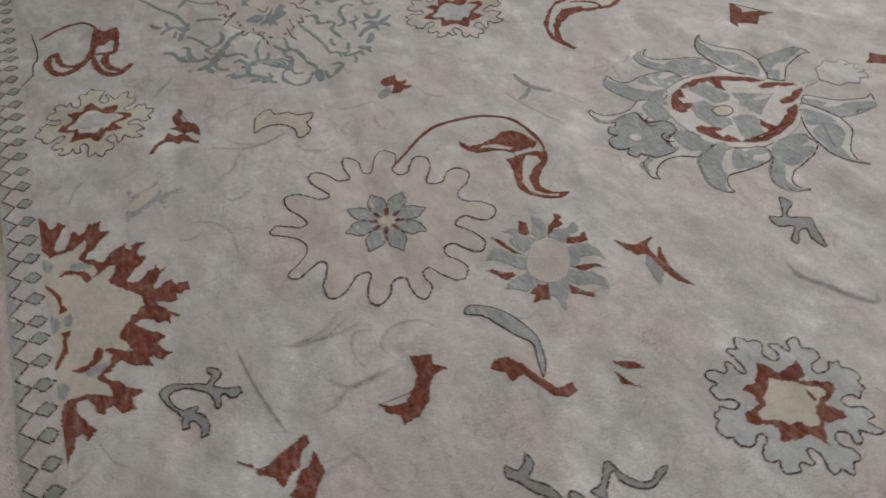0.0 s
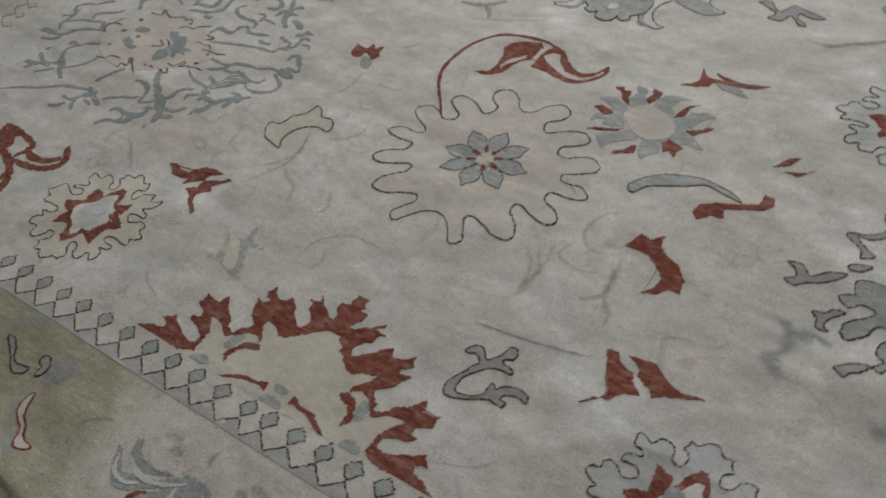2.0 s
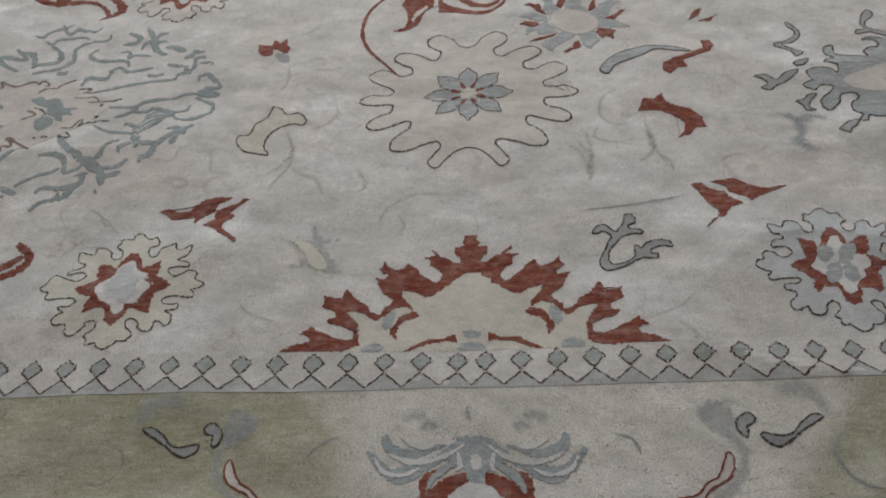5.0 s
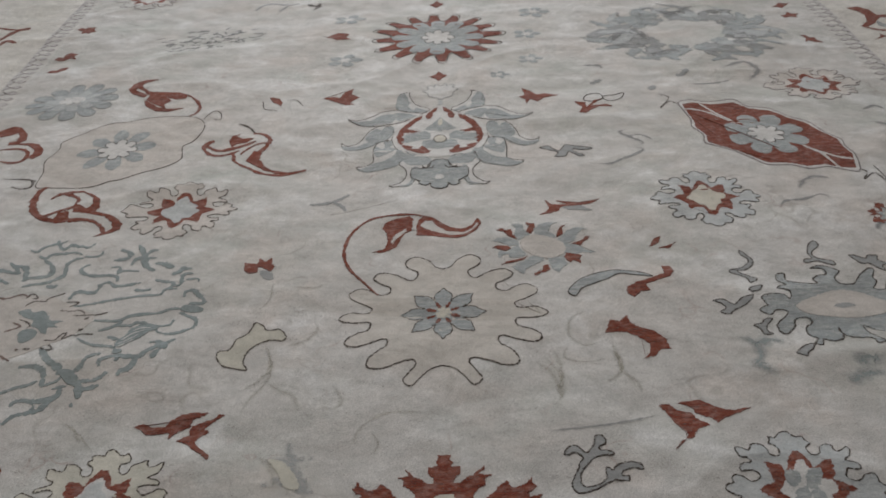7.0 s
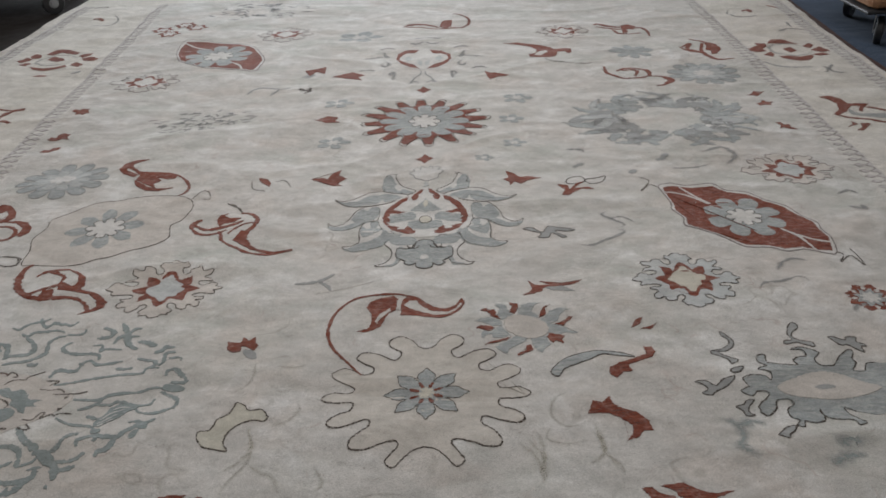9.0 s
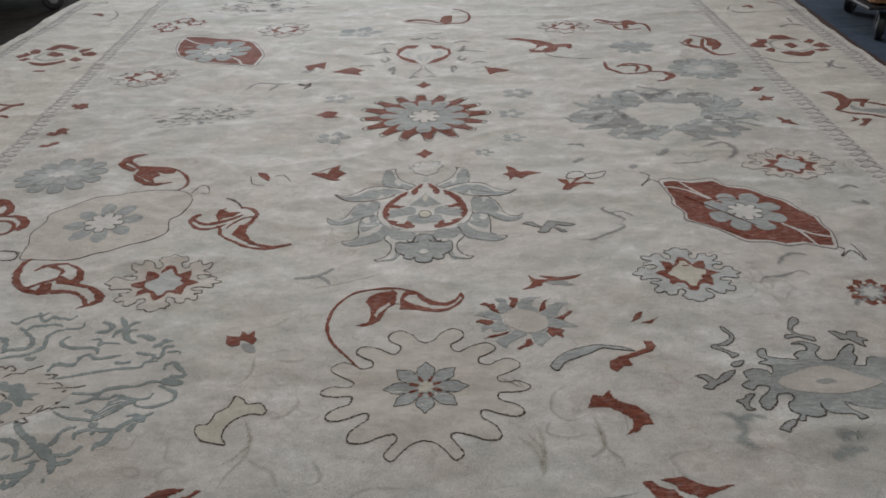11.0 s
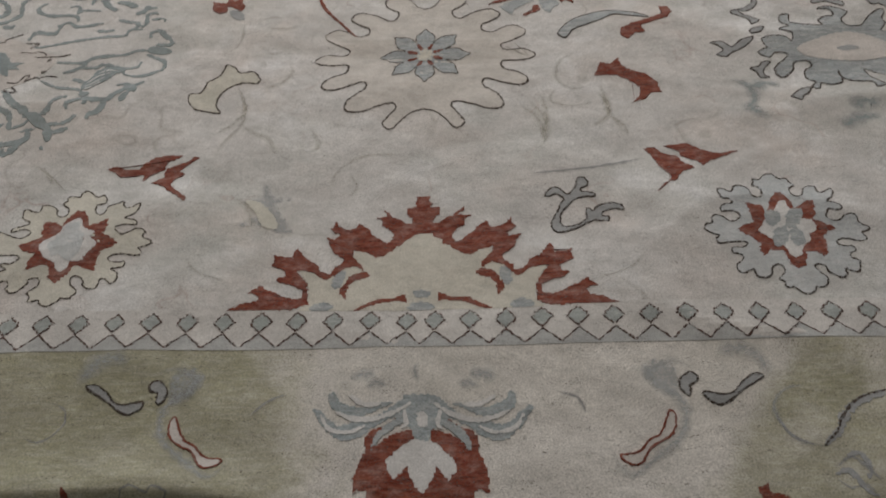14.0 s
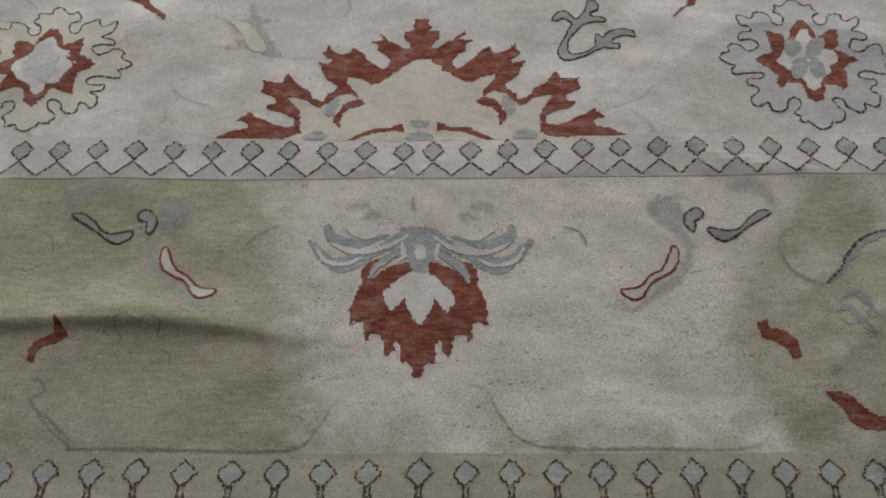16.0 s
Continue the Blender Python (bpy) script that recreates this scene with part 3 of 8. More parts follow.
guard("guard_stripe", (field_left(0), 0.0), (field_left(TOP), TOP), (-1, -0.075), 0.093, 0.058, "guard stripe of grey lozenges outlined in brown", drawn=DULL)
guard("guard_stripe", (field_right(0), 0.0), (field_right(TOP), TOP), (1, -0.035), 0.093, 0.058, "guard stripe of grey lozenges outlined in brown", drawn=DULL)
guard("guard_stripe", (LEFT + 0.16, -0.5), (LEFT + 0.16, TOP), (-1, 0), 0.10, 0.060, "faded outer guard stripe", drawn=DULL)
guard("guard_stripe", (edge_right(0) - 0.15, -0.5), (edge_right(TOP) - 0.15, TOP), (1, -0.058), 0.10, 0.060, "faded outer guard stripe", drawn=DULL)

# half palmette
at = (0.000, 0.000)
palmette = area(None, "half_palmette", IVORY, 1, at, [(-0.5, 20.7), (-5.1, 18.2), (-9.6, 15.4), (-14.1, 15.2), (-15.7, 12.6), (-18.7, 9), (-22.1, 9.3), (-25.8, 9.9), (-23.5, 6.1), (-23, 4), (-23.1, 1.4), (-24.6, -0.5), (-0.1, -0.7)], sym=True, label="half palmette in brick red and cream")
area(palmette, "crest", RED, 2, at, [(-0.7, 30.7), (-1.4, 30.4), (-1.3, 29.3), (-1.9, 28.4), (-1.5, 27.4), (-3.5, 27.2), (-3.6, 25.6), (-2.8, 24.7), (-2.2, 23.7), (-2.5, 22.9), (-3.6, 22.9), (-4.9, 24), (-6.5, 24.8), (-7.7, 26), (-9.1, 27.1), (-8.6, 26), (-7.6, 25.1), (-9.4, 24.5), (-10.7, 24.7), (-9, 23.8), (-8.9, 22.1), (-7.5, 21.2), (-6.5, 20), (-6.4, 18.2), (-7.4, 17.1), (-8.7, 17.7), (-10.3, 18.9), (-11.1, 20.1), (-13.2, 19.5), (-14.7, 15.5), (-11.8, 14.6), (-10, 13.3), (-8.4, 13.7), (-6.7, 14.8), (-5.6, 16.2), (-4.4, 16.5), (-4.2, 17.6), (-2.3, 18.8), (-1.7, 19.6), (-0.5, 19.9)], sym=True)
area(palmette, "lobe", RED, 3, at, [(-11.1, 20.1), (-11.5, 21.3), (-12.7, 21.9), (-13.8, 22.8), (-14.6, 21.3), (-16.1, 21), (-18.1, 21.9), (-19, 23.3), (-19.1, 22.3), (-20, 21.4), (-18.9, 20.2), (-17.8, 19.6), (-18.8, 18.4), (-20.9, 19), (-19.9, 17.6), (-19.6, 15.8), (-18, 14.1), (-16.5, 12.9), (-17.2, 11.5), (-18.8, 10.4), (-19, 8.8), (-18.4, 8.5), (-16.6, 10.5), (-14.4, 11.2), (-12.9, 10.5), (-12.4, 9.8), (-12.3, 10.9), (-13.9, 12.9), (-14.9, 14.3), (-14.7, 15.5), (-12.4, 16), (-9.6, 16.4), (-7.3, 16.8), (-8.8, 18)], pair=True)
area(palmette, "lobe", RED, 2, at, [(-10.6, 8.5), (-12, 7.8), (-13.8, 7.3), (-15, 6), (-15.4, 4.3), (-15.4, 2.5), (-16.7, 4.1), (-16.8, 5.4), (-15.8, 6.7), (-15.3, 8.3), (-14, 9.2), (-12, 9.6)], pair=True)
area(palmette, "lobe", RED, 3, at, [(-18.6, 8.7), (-19.4, 7.4), (-20.8, 7.9), (-22.1, 9.3), (-24.4, 9.9), (-26.3, 9.8), (-24.8, 8), (-23.5, 6.1), (-23.6, 4.7), (-24.7, 5), (-26.8, 6.1), (-29.1, 6.7), (-30.3, 7.8), (-28.4, 8.3), (-28.3, 9.6), (-29.4, 10.3), (-31.5, 11.4), (-30.9, 13.1), (-31.5, 14.1), (-29.8, 13.7), (-27.5, 13.3), (-27.4, 14.5), (-26.8, 15.9), (-25.3, 14.2), (-24.1, 12.7), (-22.3, 11.6), (-21.4, 9.9)], pair=True)
area(palmette, "lobe", RED, 2, at, [(-24.3, 5.4), (-23.2, 5), (-23.3, 2.6), (-22.8, 1), (-24.6, 0.3), (-26.2, -0.4), (-39, -0.3), (-37.2, 0.6), (-35.7, 1.5), (-33.5, 1.9), (-32.9, 2.9), (-34, 3.8), (-35.4, 3.8), (-34.9, 4.6), (-33.9, 5.2), (-33.4, 6), (-31.6, 4.5), (-29.9, 4.2), (-28.7, 3.2), (-26.5, 2.5), (-24.5, 2.6), (-24.1, 3.9)], pair=True)
area(palmette, "base_strip", RED, 2, at, [(-14, -0.6), (-11.1, 1.2), (-9, 2.4), (-5.7, 2.4), (-4.7, 3.1), (-3.4, 3.5), (-3.1, 1.3), (-4.6, 1.8), (-8.9, 1.3), (-12.1, -0.5)], pair=True)
area(palmette, "blue_fleck", BLUE, 2, at, [(-18.4, 8.5), (-17.1, 9.8), (-16, 9.5), (-16.1, 7.3), (-17, 5.3), (-18.3, 5.6)], pair=True, smooth=True)
area(palmette, "blue_fleck", BLUE, 2, at, [(-22.5, 0.4), (-19.8, 1.7), (-17.8, 0.6), (-18.6, -0.5), (-21.8, -0.5)], pair=True, smooth=True)
area(palmette, "blue_fleck", BLUE, 2, at, [(-0.2, 4.4), (-1.8, 4), (-1.6, 2.6), (-0.2, 2.4)], sym=True)
area(palmette, "blue_fleck", BLUE, 2, at, [(-0.2, 1.5), (-2.2, 1), (-3, -0.3), (-0.1, -0.7)], sym=True)

# border palmette
at = (0.005, -0.369)
crown = area(None, "border_palmette", PALE, 1, at, [(-0.2, 8.7), (-4.2, 7.5), (-7, 4.2), (-4.9, -0.5), (0.1, -4.1)], sym=True, label="brick red palmette with grey-blue wings")
area(crown, "red_bell", RED, 2, at, [(0.2, -10.8), (-0.8, -10.5), (-1, -9), (-1.6, -8.1), (-2.6, -8.5), (-2.8, -7.3), (-3, -5.1), (-3.9, -4.1), (-3.9, -6.1), (-5.2, -7.3), (-5.6, -6.1), (-5.7, -4.6), (-6.5, -3.3), (-8.1, -3.2), (-8.3, -4.5), (-8.9, -4.3), (-9, -2.5), (-9.2, -1.2), (-10.6, -1), (-11.7, -1.7), (-11.6, 0.1), (-11.7, 1.6), (-10.9, 3.7), (-10, 5.9), (-10, 7.5), (-8.6, 6.9), (-7.9, 6.9), (-6.7, 8.4), (-4.2, 9.7), (-1.8, 10.4), (-1.5, 8.5), (-3, 7.5), (-4.1, 6.4), (-5.3, 5.1), (-6.2, 4), (-6, 2.6), (-5.3, 1.6), (-4.7, 0.4), (-4, 1.6), (-2.6, 3.2), (-2.1, 1.6), (-1.2, -0.2), (0, -1.8)], sym=True)
area(crown, "red_rim", RED, 2, at, [(-10, 7), (-10.1, 8.8), (-8.7, 10.1), (-6.3, 11), (-4.7, 12.4), (-5.3, 11.2), (-7.7, 9.5), (-8.5, 8), (-8.8, 6.4)], pair=True)
area(crown, "wing", WINGS, 1, at, [(-0.3, 17.3), (-2.9, 17), (-4.4, 15.5), (-6.4, 13.9), (-8.3, 12.8), (-11.3, 12.3), (-14.3, 11.2), (-16.3, 12), (-18, 13.7), (-20.1, 14.8), (-18.3, 11.4), (-16.1, 9.2), (-14.1, 8), (-11.6, 8.6), (-10, 9.4), (-8.7, 10.6), (-5.3, 12.5), (-4.3, 11.7), (-2.3, 10.5), (-1.4, 8.8), (-0.1, 7.9)], sym=True, smooth=True)
area(crown, "wing_tip", WINGS, 1, at, [(-16.2, 17.9), (-17.3, 17.1), (-16.7, 14.8), (-14.4, 13), (-11.4, 12.9), (-8.9, 13.8), (-5.4, 15.5), (-8.5, 15.3), (-11.5, 14.7), (-14, 15.4), (-15.4, 16.5)], pair=True, smooth=True)
area(crown, "band", BLUE, 3, at, [(-5.1, 11.9), (-3.8, 11.3), (-6.2, 9.4), (-7.9, 7.3), (-8.6, 6.2), (-8.8, 7.7), (-7.7, 9.7)], pair=True, smooth=True)
area(crown, "eye", PALE, 2, at, [(-0.2, 13.9), (-0.9, 13.2), (-1, 11.9), (-0.2, 10.7)], sym=True, smooth=True)
line(crown, "pale_stripe", PALE, 3, at, [(-15.9, 14.0), (-12.3, 12.4), (-8.3, 12.3), (-4.4, 13.9), (-2.2, 15.5)], w=1.0, pair=True)
line(crown, "pale_stripe", PALE, 3, at, [(-18.4, 13.3), (-16.7, 10.6), (-13.1, 9.7), (-10.2, 11.0)], w=0.8, pair=True)
line(crown, "pale_stripe", PALE, 3, at, [(-13.4, 17.1), (-10.5, 15.3), (-7.6, 15.3)], w=1.0, pair=True)
line(crown, "pale_stripe", PALE, 3, at, [(-3.2, 14.1), (-2.9, 11.3), (-3.7, 10.5)], w=0.8, pair=True)
line(crown, "faint_wisp", MIST, 0, at, [(-13.6, 20.3), (-11.3, 21.7), (-8.5, 20.9)], w=2.2, pair=True)
line(crown, "faint_wisp", MIST, 0, at, [(-10.6, 18.6), (-8.6, 19.7), (-6.6, 19)], w=1.4, pair=True)
line(crown, "faint_wisp", MIST, 0, at, [(-0.9, 24.1), (-1.5, 22.3), (-0.7, 19.9)], w=0.8)

# border leaf
at = (0.003, -0.228)
stem = leaf(None, "border_leaf", GREY, 2, at, [(-63, 5.7), (-61.2, 6.1), (-58.8, 4.5), (-56.9, 2.5), (-55.2, 2), (-51.7, 2.6), (-51.8, 1.3), (-53.8, 0.1), (-55.8, 0.8), (-58.5, 2.8), (-60.8, 4.2)], pair=True, label="grey leaf with a dark brown outline")
leaf(stem, "bud", GREY, 2, at, [(-50.8, 5), (-50.8, 6.2), (-49.7, 6.8), (-48.2, 6), (-47.4, 4.4), (-47.7, 2.9), (-48.8, 2), (-49.3, 3.3), (-49.2, 4.1)], pair=True)
leaf(stem, "red_stem", BLUSH, 2, at, [(-45.6, -1.7), (-44.8, -0.8), (-43.9, -2.5), (-42.3, -5.3), (-40.1, -6.6), (-38.1, -8.6), (-34.9, -9.2), (-35.6, -10.3), (-37, -11), (-38.6, -10.4), (-40.4, -7.8), (-42.6, -6.6), (-44.5, -5.3), (-45.4, -3.6)], pair=True, edge=RED)
line(stem, "faint_scroll", MIST, 1, at, [(-64.3, 5.8), (-63.7, 8.1), (-62.2, 10.6), (-58.7, 11.8), (-55.8, 10.5)], w=3.0, pair=True)
line(stem, "faint_scroll", MIST, 1, at, [(-51.1, 7.4), (-47.2, 9.2), (-42.7, 7.4), (-43.3, 4.4), (-46.1, 2.7), (-47.6, -0.8), (-46.3, -5.3), (-41.1, -9.7), (-36.2, -12.9), (-33.4, -8.6)], w=1.6, pair=True)
area(stem, "faint_tuft", MIST, 1, at, [(-47.4, 7.4), (-44.1, 9.8), (-40.7, 7.9), (-41.7, 3.8), (-44.9, 1.5), (-47.1, 2.7)], pair=True, smooth=True)

# border curl
at = (-0.617, -0.412)
curl = area(None, "border_curl", RED, 2, at, [(1.1, 3.6), (2.5, 2.3), (3.1, 0.7), (1.7, -0.3), (-0.6, -1), (-1.5, -2), (-1.6, -3.8), (-2.8, -3.5), (-2.9, -1.5), (-2.3, 0), (-0.5, 0.9), (0.8, 1.5)], label="small brick red curl")

# border curl
at = (0.605, -0.413)
curl = area(None, "border_curl", RED, 2, at, [(-3.2, 3.1), (-1.4, 3.9), (-1.3, 2.2), (0.7, 1.5), (2.6, 0), (2.9, -3.1), (1.3, -3.6), (1.1, -1.5), (-1, 0), (-2.9, 0.8)], label="small brick red curl")

# border curl
at = (0.698, -0.533)
curl = area(None, "border_curl", RED, 2, at, [(-4.1, 2.8), (-2, 3), (0.4, 1.9), (2.1, -0.4), (4.8, -1.3), (6.6, -1.8), (4.3, -3.1), (2.3, -3.3), (-0.1, -2.2), (-1.1, -0.9), (-2.4, 1.2)], label="brick red leaf")

# border arc
at = (0.761, -0.256)
arc = line(None, "border_arc", GREY, 1, at, [(-5.5, -5.2), (-2.5, -2.7), (-0.3, 0.6), (3.2, 3.1), (8, 4.7)], w=1.4, label="dark grey arched stem")
line(arc, "outline", BROWN, 2, at, [(-5.7, -5.4), (-2.9, -2.8), (-0.7, 0.5), (3.1, 3.6), (8.1, 5.1)], w=0.5)
line(arc, "faint_scroll", MIST, 1, at, [(-8, -5.9), (-11.2, -2.7), (-12.4, 2.3), (-9.6, 5.7), (-5.5, 6.3)], w=0.7)
line(arc, "faint_scroll", GREY, 1, at, [(-5.4, -10.6), (-2.8, -10.1), (-1.3, -13.7), (0.4, -14.7)], w=0.9)
line(arc, "faint_scroll", GREY, 1, at, [(-2.6, -7.3), (-0.2, -7), (0.6, -9.6), (-0.3, -11.7)], w=0.9)

# border cartouche line
at = (-0.385, -0.589)
arc = line(None, "border_cartouche_line", OLIVEGREY, 1, at, [(-25.3, 9.3), (-20.7, 3.7), (-15.8, -0.2), (-15.3, -0.5), (0.1, -0.6), (18.8, -0.5), (23, 2.7), (26.3, 7.7), (30.8, 9.1)], w=0.7, label="faint olive-grey cartouche outline")

# border cartouche line
at = (0.370, -0.590)
arc = line(None, "border_cartouche_line", OLIVEGREY, 1, at, [(-30.9, 10.9), (-25.4, 9.2), (-22.8, 4.5), (-17.6, 0.2), (0, -0.4), (15.8, -0.1), (21, 4.4)], w=0.7, label="faint olive-grey cartouche outline")

# faint drawing
at = (-0.500, -0.430)
faint = line(None, "faint_drawing", GREYFADE, 1, at, [(-1.7, -0.9), (-0.6, 1.1), (0.6, 2.1), (-0.7, 4.1), (0.9, 5.7), (4.0, 4.6), (4.8, 5.7), (7.4, 4.6), (6.3, 2.6), (10.0, 3.1), (7.9, 1.5)], w=0.39, label="thin grey outlines worn into the border ground")
line(faint, "outline", GREYFADE, 1, at, [(6.6, 0.5), (9.2, -0.5), (9.1, -2.9)], w=0.39)
line(faint, "outline", GREYFADE, 1, at, [(-13.9, -5.3), (-12.1, -4.8), (-10.3, -6.8), (-12.3, -8.2), (-10.9, -10.1), (-8.7, -11.5), (-5.4, -14.2), (-2.6, -16.5)], w=0.55)
line(faint, "outline", GREYFADE, 1, at, [(-19.4, 23.0), (-16.0, 21.8), (-14.9, 18.9), (-16.7, 16.1), (-19.0, 15.0), (-21.8, 16.1)], w=0.39)
line(faint, "outline", GREYFADE, 1, at, [(19.0, 19.3), (20.8, 21.5), (23.7, 23.3), (25.6, 23.8)], w=0.62)
line(faint, "outline", GREYFADE, 1, at, [(113.6, 18.6), (114.8, 14.8), (118.1, 12.3), (120.8, 12.0)], w=0.39)
line(faint, "outline", GREYFADE, 1, at, [(121.0, 7.8), (124.3, 9.9), (126.5, 7.3), (127.8, 4.7)], w=0.70)
line(faint, "outline", GREYFADE, 1, at, [(120.5, 6.3), (122.5, 4.2), (125.0, 4.7), (126.4, 2.7)], w=0.62)
line(faint, "outline", GREYFADE, 1, at, [(80.1, 18.9), (78.8, 22.3), (75.4, 23.5)], w=0.62)

# red sprig
at = (-0.627, 0.399)
bird = area(None, "red_sprig", RED, 2, at, [(-11.9, 2.1), (-10.1, 3), (-7.8, 1.8), (-4.5, 1.8), (-3.2, 3.8), (-1.2, 5.3), (1.4, 5.7), (5.7, 5.2), (3.8, 3.9), (2, 3.6), (2, 1.2), (-0.7, 0), (-2.4, -2.3), (-3, 0.1), (-4.6, -0.4), (-7.9, -0.6), (-9.6, 0.9)], label="brick red winged sprig")
area(bird, "wing", RED, 2, at, [(-0.3, -2.9), (2.3, -1.4), (2.3, 1.4), (5.4, 2.6), (7.4, 2.9), (8.4, 4.5), (9.9, 3.7), (7.6, 1.9), (5.7, 0.1), (7.3, -1.2), (5.1, -2.4), (4.5, -4.3), (5.2, -5.6), (9, -8.7), (9, -9.6), (4.7, -6.5), (3, -4.6)])

# red sprig
at = (0.598, 0.390)
bird = area(None, "red_sprig", RED, 2, at, [(-8.6, 4.9), (-6.8, 5.2), (-4.6, 2.9), (-1.6, 1.8), (-1.3, 0), (1.5, -2.3), (-1.9, -3.6), (-3, -5.8), (-5.6, -6.4), (-7.5, -8.8), (-8, -9.1), (-4.8, -5.8), (-4, -4.4), (-6, -1.3), (-7.3, 2.1)], label="brick red winged sprig")
area(bird, "wing", RED, 2, at, [(-4.2, 5.5), (1.1, 6), (3.9, 3.5), (7.4, 2.1), (12.5, 2.8), (8.5, 0.9), (6, 0.1), (3.5, -1.6), (2.5, -0.1), (-0.9, 1.8), (-1.2, 3.7)])

# grey spray
at = (0.346, 0.251)
spray = leaf(None, "grey_spray", GREY, 2, at, [(-7.7, 4.5), (-6.2, 6.5), (-4.6, 6.6), (-2.9, 4.7), (-1.7, 5.5), (-0.4, 7.7), (0, 9.4), (1.1, 9.7), (2.2, 8.5), (1.8, 7.1), (0.4, 6.3), (0.6, 5.4), (3, 5), (3.2, 3.9), (1.1, 4), (-1.2, 3.1), (-2.9, 1.4), (-4.5, -0.7), (-4.9, -3.1), (-4.3, -4.4), (-1.9, -4.3), (0.7, -2.5), (0.9, 0), (1.5, 0.5), (2.4, -0.4), (3.8, 1.1), (7, 1.8), (8.7, 1), (8.8, -0.3), (7.1, 0.1), (4.8, -0.5), (4.2, -1.8), (5.6, -2.1), (5.2, -3.3), (2.7, -3), (0.8, -3.6), (-1.7, -5.1), (-4.5, -6.1), (-6, -5.9), (-6.9, -4.3), (-6.6, -2.7), (-5.2, -0.1), (-4.5, 1.8), (-3.6, 3.2), (-5.1, 4.7), (-6.8, 4.3)], label="grey curling spray outlined in dark brown")

# faded spray
at = (-0.366, 0.246)
spray = area(None, "faded_spray", MIST, 1, at, [(-0.9, 10.7), (1.7, 10.1), (2.8, 7.1), (5.4, 7), (8.7, 6), (6.9, 5.1), (4, 4.5), (6.2, 0.2), (8.3, -3.9), (6.2, -4.7), (3.6, -3.8), (-0.3, -2), (-2.7, -2.8), (-4.4, -1.6), (-1.9, 0), (0.6, 1.6), (-2.5, 3.8), (-5.4, 6.2), (-2.2, 6.4), (0.2, 7.2)], smooth=True, label="faded grey-green curling spray")
area(spray, "olive_patch", IVORY2, 2, at, [(-3.4, 5.6), (0.6, 4.3), (3.7, 0.3), (4.8, -3), (1.5, -2.1), (-0.7, 2.1)], smooth=True)

# scalloped rosette
at = (-0.004, 0.819)
gear = area(None, "scalloped_rosette", BEIGE, 1, at, [(-0.3, 18.9), (2.2, 20.1), (3.8, 22.8), (5.4, 24.4), (7.9, 25.7), (10.4, 24.5), (11.3, 22.1), (9.8, 19.7), (7.5, 17.9), (7.8, 15.2), (9.7, 14), (12.6, 16), (15.9, 17.7), (18.8, 17.8), (20.4, 15.3), (17.6, 12.5), (15.3, 11), (15.5, 8.4), (18.3, 7.7), (21, 9.7), (24.2, 10.6), (26.9, 8.6), (26.3, 6.3), (23, 3.9), (20.2, 2.3), (20.6, 0.6), (22.8, 0.2), (25.9, 0.5), (28.7, -1.8), (27.8, -3.4), (24.1, -4), (20.5, -3.8), (19.8, -5.7), (20.9, -7.6), (23.7, -8.9), (25.8, -11.1), (26.1, -13.1), (24.1, -14.2), (20.5, -13.3), (16.3, -11.1), (14.8, -11.9), (15.1, -14.2), (16.6, -15.6), (18.9, -18.3), (19.7, -20.9), (18.7, -22.5), (15.2, -22.5), (11.8, -20.7), (8.1, -19.5), (6.9, -21.1), (8.6, -24.3), (10, -27), (8.9, -28.8), (7.3, -28.7), (5.2, -25.6), (2.8, -23), (-0.3, -21.9)], sym=True, smooth=True, label="large scalloped rosette in beige outlined in dark brown")
line(gear, "outline", BROWN, 2, at, [(-0.3, 18.9), (2.2, 20.1), (3.8, 22.8), (5.4, 24.4), (7.9, 25.7), (10.4, 24.5), (11.3, 22.1), (9.8, 19.7), (7.5, 17.9), (7.8, 15.2), (9.7, 14), (12.6, 16), (15.9, 17.7), (18.8, 17.8), (20.4, 15.3), (17.6, 12.5), (15.3, 11), (15.5, 8.4), (18.3, 7.7), (21, 9.7), (24.2, 10.6), (26.9, 8.6)], w=0.48, pair=True)
line(gear, "outline", BROWN, 2, at, [(26.9, 8.6), (26.3, 6.3), (23, 3.9), (20.2, 2.3), (20.6, 0.6), (22.8, 0.2), (25.9, 0.5), (28.7, -1.8), (27.8, -3.4), (24.1, -4), (20.5, -3.8), (19.8, -5.7), (20.9, -7.6), (23.7, -8.9), (25.8, -11.1), (26.1, -13.1), (24.1, -14.2), (20.5, -13.3), (16.3, -11.1), (14.8, -11.9), (15.1, -14.2), (16.6, -15.6), (18.9, -18.3), (19.7, -20.9), (18.7, -22.5), (15.2, -22.5), (11.8, -20.7), (8.1, -19.5), (6.9, -21.1), (8.6, -24.3), (10, -27), (8.9, -28.8), (7.3, -28.7), (5.2, -25.6), (2.8, -23), (-0.3, -21.9)], w=0.48, pair=True)

# arched flower
at = (-0.096, 1.227)
curl = line(None, "arched_flower", RED, 3, at, [(-9.4, -33.2), (-14.2, -26.9), (-18.8, -20.6), (-21.1, -13.9), (-21, -6.5), (-19, -0.5), (-14.2, 5.3), (-7.3, 7.5), (-0.3, 8), (5.1, 6.1)], w=0.9, label="brick red flower on a long arched stem")
area(curl, "petal", RED, 2, at, [(-10.4, 0.6), (-9.2, 3.7), (-6.3, 5.8), (-2, 7.2), (-0.2, 5.4), (-1.1, -0.9), (-3.3, -3), (-5, -8.9), (-7.1, -11.2), (-9.6, -12.2), (-12.6, -12.1), (-8.8, -10.2), (-8.2, -6.6), (-8.5, -2.7)])
